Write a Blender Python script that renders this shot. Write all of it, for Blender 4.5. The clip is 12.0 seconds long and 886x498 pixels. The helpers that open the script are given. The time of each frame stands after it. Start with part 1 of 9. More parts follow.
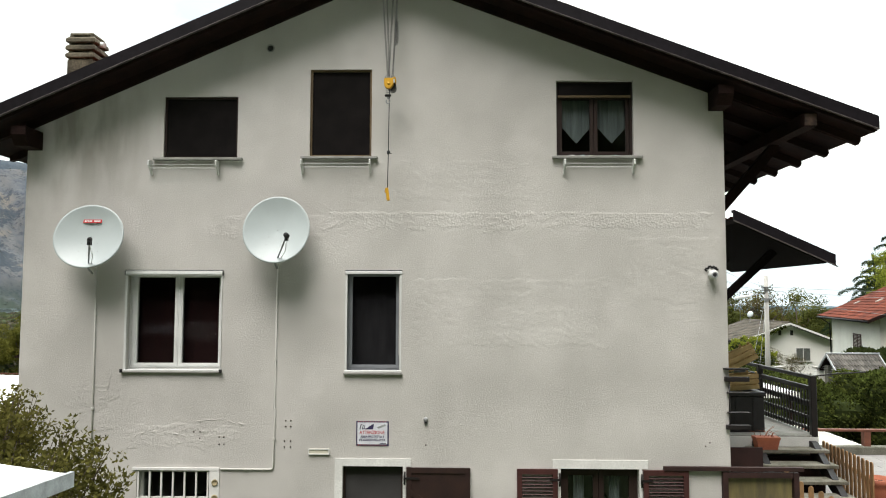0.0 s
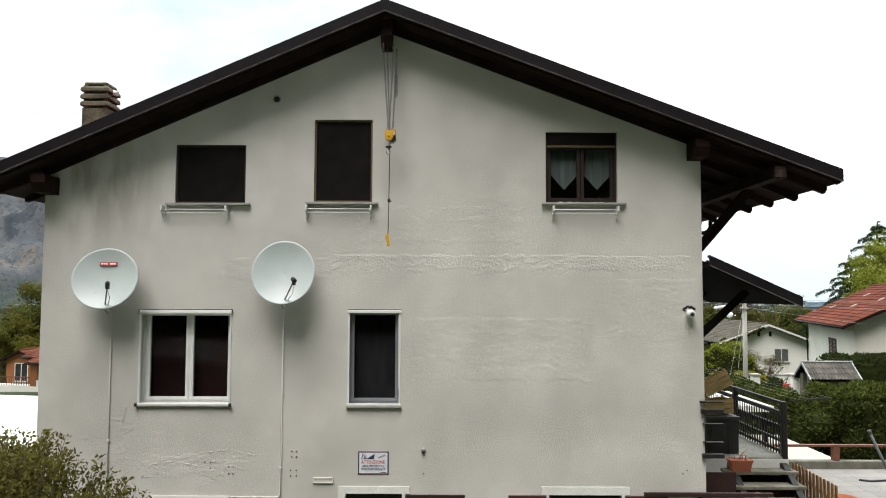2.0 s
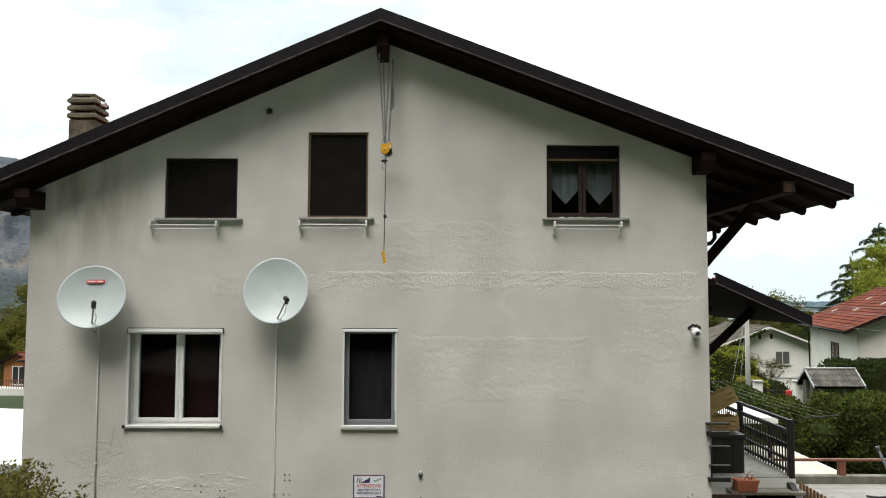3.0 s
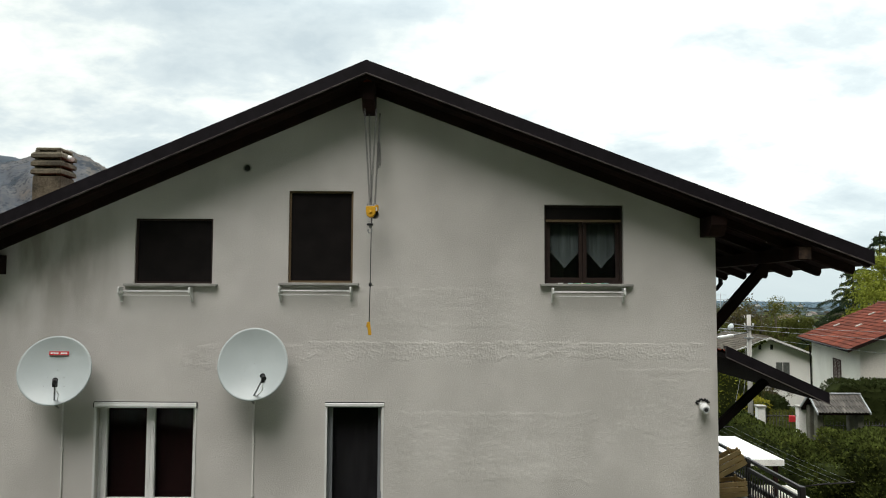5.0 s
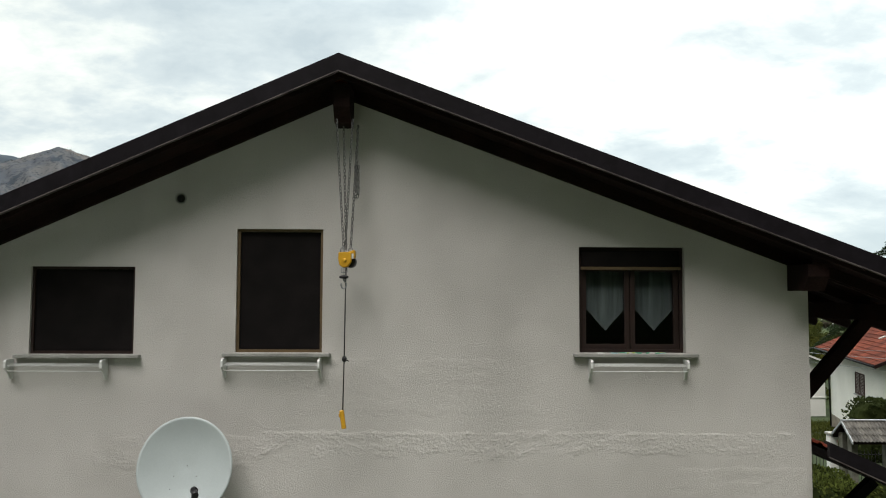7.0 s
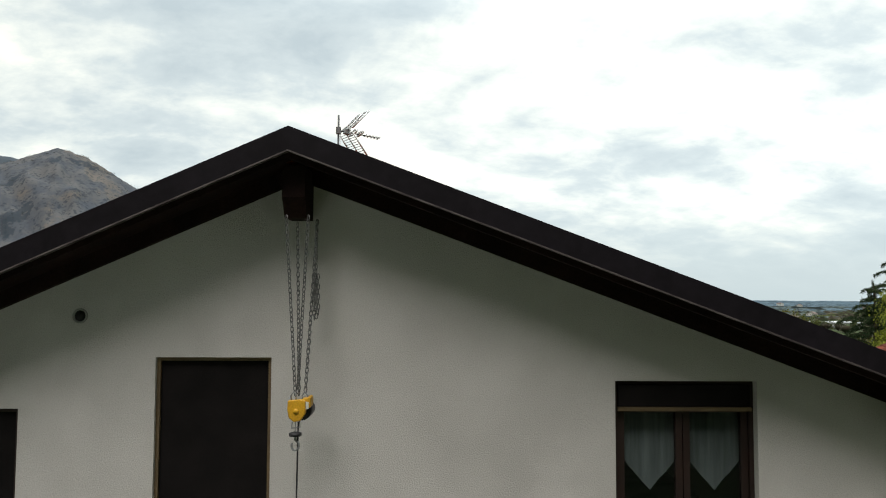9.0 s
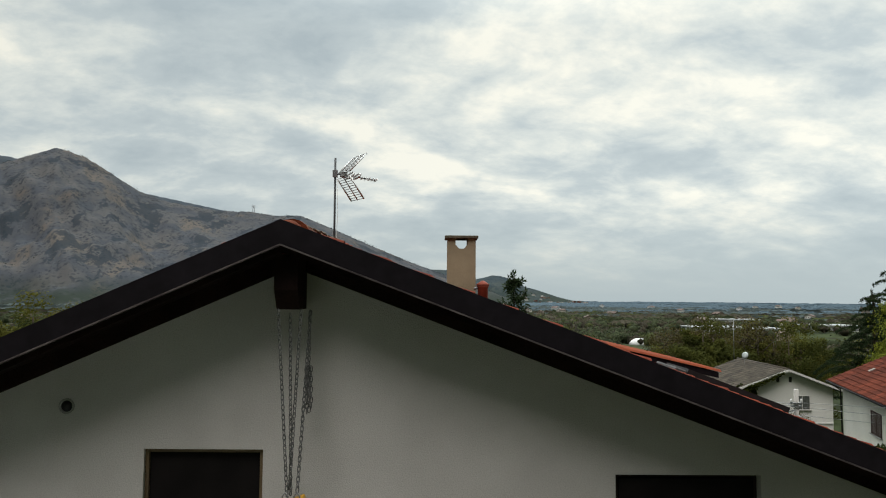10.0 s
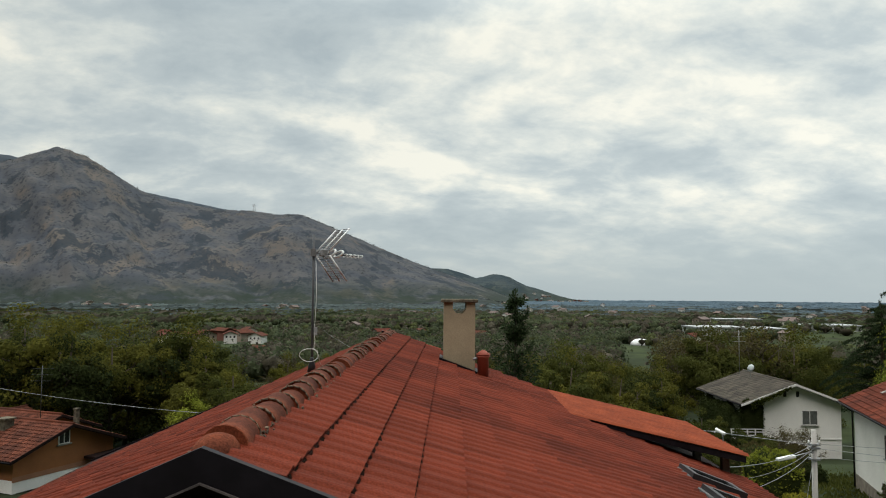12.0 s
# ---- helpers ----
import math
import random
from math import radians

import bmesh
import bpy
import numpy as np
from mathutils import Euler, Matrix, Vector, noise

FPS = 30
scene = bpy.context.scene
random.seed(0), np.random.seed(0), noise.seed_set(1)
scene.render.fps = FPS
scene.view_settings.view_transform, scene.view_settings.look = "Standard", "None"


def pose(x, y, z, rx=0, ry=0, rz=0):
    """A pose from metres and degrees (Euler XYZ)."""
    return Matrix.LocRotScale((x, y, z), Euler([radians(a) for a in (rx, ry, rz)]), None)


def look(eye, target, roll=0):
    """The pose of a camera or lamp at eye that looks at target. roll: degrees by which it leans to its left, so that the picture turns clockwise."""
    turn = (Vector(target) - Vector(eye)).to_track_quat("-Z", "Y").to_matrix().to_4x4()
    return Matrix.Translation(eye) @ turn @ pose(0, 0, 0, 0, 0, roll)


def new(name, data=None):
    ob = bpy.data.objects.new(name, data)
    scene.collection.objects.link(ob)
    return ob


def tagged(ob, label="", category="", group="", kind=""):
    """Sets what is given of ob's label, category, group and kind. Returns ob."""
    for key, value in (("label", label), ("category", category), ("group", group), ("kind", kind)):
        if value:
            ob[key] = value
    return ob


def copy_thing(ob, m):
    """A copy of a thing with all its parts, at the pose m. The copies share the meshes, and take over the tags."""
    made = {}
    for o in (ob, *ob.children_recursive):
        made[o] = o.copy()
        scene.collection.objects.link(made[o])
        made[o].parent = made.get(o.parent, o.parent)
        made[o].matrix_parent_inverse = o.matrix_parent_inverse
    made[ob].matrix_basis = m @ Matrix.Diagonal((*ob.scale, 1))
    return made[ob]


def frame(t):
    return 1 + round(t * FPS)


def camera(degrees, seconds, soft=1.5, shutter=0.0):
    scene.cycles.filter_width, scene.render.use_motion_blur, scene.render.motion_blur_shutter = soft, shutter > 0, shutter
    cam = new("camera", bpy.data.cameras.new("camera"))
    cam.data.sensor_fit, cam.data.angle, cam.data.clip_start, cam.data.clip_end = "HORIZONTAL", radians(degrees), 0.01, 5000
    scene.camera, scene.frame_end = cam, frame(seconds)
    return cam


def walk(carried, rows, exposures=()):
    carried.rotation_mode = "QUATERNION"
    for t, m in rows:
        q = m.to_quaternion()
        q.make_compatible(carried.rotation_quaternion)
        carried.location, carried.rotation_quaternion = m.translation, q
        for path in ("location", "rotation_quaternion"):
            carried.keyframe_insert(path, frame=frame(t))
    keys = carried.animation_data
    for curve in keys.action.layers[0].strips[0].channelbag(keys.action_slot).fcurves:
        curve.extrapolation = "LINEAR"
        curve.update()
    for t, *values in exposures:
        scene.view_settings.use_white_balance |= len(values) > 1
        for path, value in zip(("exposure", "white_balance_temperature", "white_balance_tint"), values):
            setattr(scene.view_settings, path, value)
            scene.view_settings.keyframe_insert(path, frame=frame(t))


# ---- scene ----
cam = camera(61.5, 12.0, soft=1.05)
PATH = [
    (0, (1.029, -10.5, 4.484), (0.989, -8.505, 4.618), 0.2),
    (0.5, (0.863, -11.221, 4.589), (0.862, -9.224, 4.71), 0.2),
    (1, (0.844, -11.29, 4.75), (0.847, -9.293, 4.873), 0.2),
    (1.5, (0.826, -11.281, 4.966), (0.83, -9.284, 5.087), 0.2),
    (2, (0.846, -11.248, 5.116), (0.85, -9.252, 5.238), 0.2),
    (2.5, (0.853, -11.126, 5.263), (0.858, -9.13, 5.384), 0.2),
    (3, (0.879, -10.926, 5.387), (0.883, -8.93, 5.508), 0.2),
    (5, (0.99, -10.242, 6.367), (0.998, -8.246, 6.487), 0.3),
    (5.5, (0.976, -9.844, 6.588), (0.984, -7.848, 6.707), 0.2),
    (6, (0.967, -9.338, 6.748), (0.976, -7.341, 6.865), 0.2),
    (6.5, (0.979, -8.589, 6.928), (0.988, -6.592, 7.043), 0.2),
    (8.5, (1.044, -5.78, 7.938), (1.054, -3.784, 8.057), 0.3),
    (9, (1.072, -5.766, 8.277), (1.083, -3.77, 8.395), 0.2),
    (9.5, (1.073, -5.741, 8.608), (1.086, -3.745, 8.729), 0.4),
    (10, (1.086, -5.662, 8.948), (1.1, -3.666, 9.069), 0.4),
    (10.5, (1.119, -5.543, 9.28), (1.131, -3.546, 9.398), 0.4),
    (11, (1.158, -5.174, 9.594), (1.171, -3.178, 9.712), 0.4),
    (11.5, (1.171, -4.701, 9.915), (1.183, -2.705, 10.033), 0.5),
    (12, (1.173, -4.302, 10.235), (1.185, -2.306, 10.352), 0.4),
]

# exposure drops as more sky comes into the picture
EXPOSURES = [(0, 1.12), (0.6, 1.06), (3, 0.87), (5, 0.52), (6.5, 0.48), (8.5, 0.56), (9.5, 0.1), (10.2, -0.05), (11, -0.1), (12, -0.07)]
walk(cam, [(t, look(*p)) for t, *p in PATH], EXPOSURES)

# ---- world and sun ----
SUN_ROT, SUN_EL = radians(200), radians(63)
world = bpy.data.worlds.new("overcast_sky")
scene.world = world
world.use_nodes = True
wn, wl = world.node_tree.nodes, world.node_tree.links
wn.clear()


def wnode(kind, **values):
    n = wn.new(kind)
    for k, v in values.items():
        n.inputs[k].default_value = v
    return n


def wmath(op, a, b=None):
    n = wn.new("ShaderNodeMath")
    n.operation = op
    for i, v in enumerate((a, b)):
        if v is None:
            continue
        if isinstance(v, (int, float)):
            n.inputs[i].default_value = v
        else:
            wl.new(v, n.inputs[i])
    return n.outputs[0]


w_out = wn.new("ShaderNodeOutputWorld")
w_bg = wn.new("ShaderNodeBackground")
w_sky = wn.new("ShaderNodeTexSky")
w_sky.sky_type, w_sky.sun_disc = "NISHITA", False
w_sky.sun_elevation, w_sky.sun_rotation = SUN_EL, SUN_ROT
w_co = wn.new("ShaderNodeTexCoord")
w_sep = wn.new("ShaderNodeSeparateXYZ")
wl.new(w_co.outputs["Generated"], w_sep.inputs[0])
up = wmath("MAXIMUM", w_sep.outputs["Z"], 0.0)
deep = wmath("ADD", up, 0.34)
w_comb = wn.new("ShaderNodeCombineXYZ")
wl.new(wmath("DIVIDE", w_sep.outputs["X"], deep), w_comb.inputs[0])
wl.new(wmath("DIVIDE", w_sep.outputs["Y"], deep), w_comb.inputs[1])
w_n1 = wnode("ShaderNodeTexNoise", Scale=1.9, Detail=7.0, Roughness=0.55, Distortion=0.3)
w_n2 = wnode("ShaderNodeTexNoise", Scale=7.0, Detail=6.0, Roughness=0.6, Distortion=0.2)
w_map = wn.new("ShaderNodeMapping")
w_map.inputs["Location"].default_value = (8.4, 4.9, 0)
w_map.inputs["Rotation"].default_value = (0, 0, radians(-25))
w_map.inputs["Scale"].default_value = (0.8, 1.0, 1)
wl.new(w_comb.outputs[0], w_map.inputs[0])
wl.new(w_map.outputs[0], w_n1.inputs["Vector"])
wl.new(w_map.outputs[0], w_n2.inputs["Vector"])
w_sum = wmath("ADD", wmath("MULTIPLY", w_n1.outputs["Fac"], 0.68), wmath("MULTIPLY", w_n2.outputs["Fac"], 0.32))
w_ramp = wn.new("ShaderNodeValToRGB")
wl.new(w_sum, w_ramp.inputs[0])
els = w_ramp.color_ramp.elements
els[0].position, els[0].color = 0.38, (0.515, 0.60, 0.63, 1)
els[1].position, els[1].color = 0.60, (1.12, 1.11, 0.98, 1)
e = els.new(0.47)
e.color = (0.645, 0.725, 0.735, 1)
e = els.new(0.54)
e.color = (0.865, 0.915, 0.865, 1)
# the low band of the sky is more even
w_low = wn.new("ShaderNodeMapRange")
w_low.inputs["From Min"].default_value, w_low.inputs["From Max"].default_value = 0.0, 0.13
wl.new(up, w_low.inputs["Value"])
w_mixlow = wn.new("ShaderNodeMixRGB")
w_mixlow.inputs["Color1"].default_value = (0.515, 0.60, 0.62, 1)
wl.new(w_low.outputs[0], w_mixlow.inputs["Fac"])
wl.new(w_ramp.outputs[0], w_mixlow.inputs["Color2"])
w_scale = wn.new("ShaderNodeMixRGB")
w_scale.blend_type = "MULTIPLY"
w_scale.inputs["Fac"].default_value = 1.0
w_scale.inputs["Color2"].default_value = (0.07, 0.07, 0.07, 1)
wl.new(w_sky.outputs[0], w_scale.inputs["Color1"])
w_mix = wn.new("ShaderNodeMixRGB")
w_mix.inputs["Fac"].default_value = 0.93
wl.new(w_scale.outputs[0], w_mix.inputs["Color1"])
wl.new(w_mixlow.outputs[0], w_mix.inputs["Color2"])
# an overcast sky is brightest overhead
w_high = wn.new("ShaderNodeMapRange")
w_high.interpolation_type = "SMOOTHSTEP"
w_high.inputs["From Min"].default_value, w_high.inputs["From Max"].default_value = 0.32, 0.9
w_high.inputs["To Min"].default_value, w_high.inputs["To Max"].default_value = 0.0, 4.8
wl.new(up, w_high.inputs["Value"])
# and brighter over the open valley than behind the viewpoint
w_ahead = wn.new("ShaderNodeMapRange")
w_ahead.interpolation_type = "SMOOTHSTEP"
w_ahead.inputs["From Min"].default_value, w_ahead.inputs["From Max"].default_value = -0.35, 0.55
w_ahead.inputs["To Min"].default_value, w_ahead.inputs["To Max"].default_value = 0.06, 0.96
wl.new(w_sep.outputs["Y"], w_ahead.inputs["Value"])
w_side = wmath("ADD", wmath("MULTIPLY", w_sep.outputs["X"], 0.14), 1.0)
w_grad = wmath("MULTIPLY", wmath("MULTIPLY", w_ahead.outputs[0], w_side), wmath("ADD", w_high.outputs[0], 1.0))
w_zen = wn.new("ShaderNodeMixRGB")
w_zen.blend_type = "MULTIPLY"
w_zen.inputs["Fac"].default_value = 1.0
wl.new(w_mix.outputs[0], w_zen.inputs["Color1"])
wl.new(w_grad, w_zen.inputs["Color2"])
wl.new(w_zen.outputs[0], w_bg.inputs["Color"])
w_bg.inputs["Strength"].default_value = 0.95
wl.new(w_bg.outputs[0], w_out.inputs[0])

sun = new("sun", bpy.data.lights.new("sun", "SUN"))
sun.data.energy, sun.data.angle, sun.data.color = 2.5, radians(40), (1.0, 0.955, 0.905)
sun.matrix_world = look((-6, -16.5, 34.5), (0, 0, 0))


# ---- materials ----
def rgba(c):
    return (c[0], c[1], c[2], 1)


def material(name, c1, c2=None, scale=3.0, rough=0.8, bump=0.0, bump_scale=80.0, metal=0.0, fine=0.12,
             stretch=(1, 1, 1), island=0.0, obrand=0.0, spec=0.35, detail=5.0, lo=0.35, hi=0.65):
    """Two colours mixed by a large noise, a fine grain over them, and a fine relief."""
    m = bpy.data.materials.new(name)
    m.use_nodes = True
    n, l = m.node_tree.nodes, m.node_tree.links
    p = n["Principled BSDF"]
    p.inputs["Roughness"].default_value = rough
    p.inputs["Metallic"].default_value = metal
    p.inputs["Specular IOR Level"].default_value = spec
    co = n.new("ShaderNodeTexCoord")
    mp = n.new("ShaderNodeMapping")
    mp.inputs["Scale"].default_value = stretch
    l.new(co.outputs["Object"], mp.inputs[0])
    big = n.new("ShaderNodeTexNoise")
    big.inputs["Scale"].default_value, big.inputs["Detail"].default_value = scale, detail
    l.new(mp.outputs[0], big.inputs["Vector"])
    rng = n.new("ShaderNodeMapRange")
    rng.inputs["From Min"].default_value, rng.inputs["From Max"].default_value = lo, hi
    l.new(big.outputs["Fac"], rng.inputs["Value"])
    mix = n.new("ShaderNodeMixRGB")
    mix.inputs["Color1"].default_value = rgba(c1)
    mix.inputs["Color2"].default_value = rgba(c2 or [v * 0.8 for v in c1])
    l.new(rng.outputs[0], mix.inputs["Fac"])
    small = n.new("ShaderNodeTexNoise")
    small.inputs["Scale"].default_value, small.inputs["Detail"].default_value = bump_scale, 4.0
    l.new(mp.outputs[0], small.inputs["Vector"])
    hsv = n.new("ShaderNodeHueSaturation")
    l.new(mix.outputs[0], hsv.inputs["Color"])
    val = n.new("ShaderNodeMapRange")
    val.inputs["To Min"].default_value, val.inputs["To Max"].default_value = 1 - fine, 1 + fine
    val.inputs["From Min"].default_value, val.inputs["From Max"].default_value = 0.3, 0.7
    l.new(small.outputs["Fac"], val.inputs["Value"])
    out = val.outputs[0]
    for amount, source in ((island, "ShaderNodeNewGeometry"), (obrand, "ShaderNodeObjectInfo")):
        if amount:
            g = n.new(source)
            r2 = n.new("ShaderNodeMapRange")
            r2.inputs["To Min"].default_value, r2.inputs["To Max"].default_value = 1 - amount, 1 + amount
            l.new(g.outputs["Random Per Island" if island and amount == island else "Random"], r2.inputs["Value"])
            mu = n.new("ShaderNodeMath")
            mu.operation = "MULTIPLY"
            l.new(out, mu.inputs[0])
            l.new(r2.outputs[0], mu.inputs[1])
            out = mu.outputs[0]
    l.new(out, hsv.inputs["Value"])
    l.new(hsv.outputs[0], p.inputs["Base Color"])
    if bump:
        b = n.new("ShaderNodeBump")
        b.inputs["Strength"].default_value, b.inputs["Distance"].default_value = bump, 0.01
        l.new(small.outputs["Fac"], b.inputs["Height"])
        l.new(b.outputs[0], p.inputs["Normal"])
    return m


def plaster_material():
    """Old rough-cast render: pale grey, blotched, with a stain in the upper corner under the eaves."""
    m = material("rough_plaster", (0.58, 0.562, 0.538), (0.468, 0.454, 0.432), scale=0.8, rough=0.95, bump=0.6,
                 bump_scale=105, fine=0.10, spec=0.12)
    n, l = m.node_tree.nodes, m.node_tree.links
    p = n["Principled BSDF"]
    base = p.inputs["Base Color"].links[0].from_socket
    co = n.new("ShaderNodeTexCoord")
    sep = n.new("ShaderNodeSeparateXYZ")
    l.new(co.outputs["Object"], sep.inputs[0])
    # damp stain: blotches running down, only near one corner of the gable
    mp = n.new("ShaderNodeMapping")
    mp.inputs["Scale"].default_value = (2.6, 1, 0.75)
    l.new(co.outputs["Object"], mp.inputs[0])
    st = n.new("ShaderNodeTexNoise")
    st.inputs["Scale"].default_value, st.inputs["Detail"].default_value = 1.3, 6
    l.new(mp.outputs[0], st.inputs["Vector"])
    sr = n.new("ShaderNodeMapRange")
    sr.inputs["From Min"].default_value, sr.inputs["From Max"].default_value = 0.42, 0.6
    l.new(st.outputs["Fac"], sr.inputs["Value"])

    def ramp(src, a, b):
        r = n.new("ShaderNodeMapRange")
        r.interpolation_type = "SMOOTHSTEP"
        r.inputs["From Min"].default_value, r.inputs["From Max"].default_value = a, b
        l.new(src, r.inputs["Value"])
        return r.outputs[0]

    def times(a, b):
        r = n.new("ShaderNodeMath")
        r.operation = "MULTIPLY"
        l.new(a, r.inputs[0])
        if isinstance(b, float):
            r.inputs[1].default_value = b
        else:
            l.new(b, r.inputs[1])
        return r.outputs[0]

    zone = times(ramp(sep.outputs["X"], -2.9, -4.5), ramp(sep.outputs["Z"], 5.3, 6.9))
    mixd = n.new("ShaderNodeMixRGB")
    mixd.inputs["Color2"].default_value = (0.25, 0.225, 0.185, 1)
    l.new(base, mixd.inputs["Color1"])
    l.new(times(times(sr.outputs[0], zone), 0.62), mixd.inputs["Fac"])
    # faint patches of newer, paler render
    pn = n.new("ShaderNodeTexNoise")
    pn.inputs["Scale"].default_value, pn.inputs["Detail"].default_value = 1.3, 5
    l.new(co.outputs["Object"], pn.inputs["Vector"])
    mixp = n.new("ShaderNodeMixRGB")
    mixp.inputs["Color2"].default_value = (0.66, 0.635, 0.615, 1)
    l.new(mixd.outputs[0], mixp.inputs["Color1"])
    l.new(times(ramp(pn.outputs["Fac"], 0.52, 0.7), 0.3), mixp.inputs["Fac"])
    l.new(mixp.outputs[0], p.inputs["Base Color"])
    # coarse trowel relief, stronger in patches
    b1 = p.inputs["Normal"].links[0].from_node
    wv = n.new("ShaderNodeTexNoise")
    wv.inputs["Scale"].default_value, wv.inputs["Detail"].default_value = 30, 8
    wv.inputs["Roughness"].default_value = 0.62
    wv.inputs["Distortion"].default_value = 0.3
    l.new(co.outputs["Object"], wv.inputs["Vector"])
    pm = n.new("ShaderNodeTexNoise")
    pm.inputs["Scale"].default_value, pm.inputs["Detail"].default_value = 0.9, 4
    l.new(co.outputs["Object"], pm.inputs["Vector"])
    b2 = n.new("ShaderNodeBump")
    b2.inputs["Distance"].default_value = 0.018
    l.new(times(ramp(pm.outputs["Fac"], 0.44, 0.66), 0.42), b2.inputs["Strength"])
    l.new(wv.outputs["Fac"], b2.inputs["Height"])
    l.new(b1.outputs[0], b2.inputs["Normal"])
    # trowel edges and hairline ridges where two coats meet
    cn = n.new("ShaderNodeTexNoise")
    cn.inputs["Scale"].default_value, cn.inputs["Detail"].default_value = 0.75, 5
    cn.inputs["Distortion"].default_value = 0.6
    mc = n.new("ShaderNodeMapping")
    mc.inputs["Scale"].default_value = (0.7, 1, 1.5)
    l.new(co.outputs["Object"], mc.inputs[0])
    l.new(mc.outputs[0], cn.inputs["Vector"])
    half = n.new("ShaderNodeMath")
    half.operation = "SUBTRACT"
    half.inputs[1].default_value = 0.5
    l.new(cn.outputs["Fac"], half.inputs[0])
    away = n.new("ShaderNodeMath")
    away.operation = "ABSOLUTE"
    l.new(half.outputs[0], away.inputs[0])
    b3 = n.new("ShaderNodeBump")
    b3.inputs["Distance"].default_value = 0.012
    l.new(times(ramp(pn.outputs["Fac"], 0.5, 0.62), 0.1), b3.inputs["Strength"])
    l.new(ramp(away.outputs[0], 0.016, 0.0), b3.inputs["Height"])
    l.new(b2.outputs[0], b3.inputs["Normal"])
    l.new(b3.outputs[0], p.inputs["Normal"])
    return m


def glass_material(name, tint=(0.9, 0.95, 0.95), ior=1.45):
    m = bpy.data.materials.new(name)
    m.use_nodes = True
    n, l = m.node_tree.nodes, m.node_tree.links
    n.clear()
    o = n.new("ShaderNodeOutputMaterial")
    mix = n.new("ShaderNodeMixShader")
    tr = n.new("ShaderNodeBsdfTransparent")
    tr.inputs[0].default_value = rgba(tint)
    gl = n.new("ShaderNodeBsdfGlossy")
    gl.inputs["Roughness"].default_value = 0.03
    fr = n.new("ShaderNodeFresnel")
    fr.inputs[0].default_value = ior
    l.new(fr.outputs[0], mix.inputs[0])
    l.new(tr.outputs[0], mix.inputs[1])
    l.new(gl.outputs[0], mix.inputs[2])
    l.new(mix.outputs[0], o.inputs[0])
    return m


def terrain_material(name, cols, scale, rough=0.95, spread=(0.3, 0.7), stretch=(1, 1, 1)):
    """Blotches of several colours: Voronoi cells broken up by noise."""
    m = bpy.data.materials.new(name)
    m.use_nodes = True
    n, l = m.node_tree.nodes, m.node_tree.links
    p = n["Principled BSDF"]
    p.inputs["Roughness"].default_value = rough
    p.inputs["Specular IOR Level"].default_value = 0.02
    co = n.new("ShaderNodeTexCoord")
    mp = n.new("ShaderNodeMapping")
    mp.inputs["Scale"].default_value = stretch
    l.new(co.outputs["Object"], mp.inputs[0])
    nz = n.new("ShaderNodeTexNoise")
    nz.inputs["Scale"].default_value, nz.inputs["Detail"].default_value = scale, 8
    nz.inputs["Roughness"].default_value = 0.62
    l.new(mp.outputs[0], nz.inputs["Vector"])
    rp = n.new("ShaderNodeValToRGB")
    lo, hi = spread
    rp.color_ramp.elements[0].position, rp.color_ramp.elements[1].position = lo, hi
    rp.color_ramp.elements[0].color, rp.color_ramp.elements[1].color = rgba(cols[0]), rgba(cols[-1])
    for i, c in enumerate(cols[1:-1]):
        q = rp.color_ramp.elements.new(lo + (hi - lo) * (i + 1) / (len(cols) - 1))
        q.color = rgba(c)
    l.new(nz.outputs["Fac"], rp.inputs[0])
    n2 = n.new("ShaderNodeTexNoise")
    n2.inputs["Scale"].default_value, n2.inputs["Detail"].default_value = scale * 14, 6
    l.new(mp.outputs[0], n2.inputs["Vector"])
    hs = n.new("ShaderNodeHueSaturation")
    r2 = n.new("ShaderNodeMapRange")
    r2.inputs["From Min"].default_value, r2.inputs["From Max"].default_value = 0.35, 0.65
    r2.inputs["To Min"].default_value, r2.inputs["To Max"].default_value = 0.82, 1.17
    l.new(n2.outputs["Fac"], r2.inputs["Value"])
    l.new(r2.outputs[0], hs.inputs["Value"])
    l.new(rp.outputs[0], hs.inputs["Color"])
    l.new(hs.outputs[0], p.inputs["Base Color"])
    return m


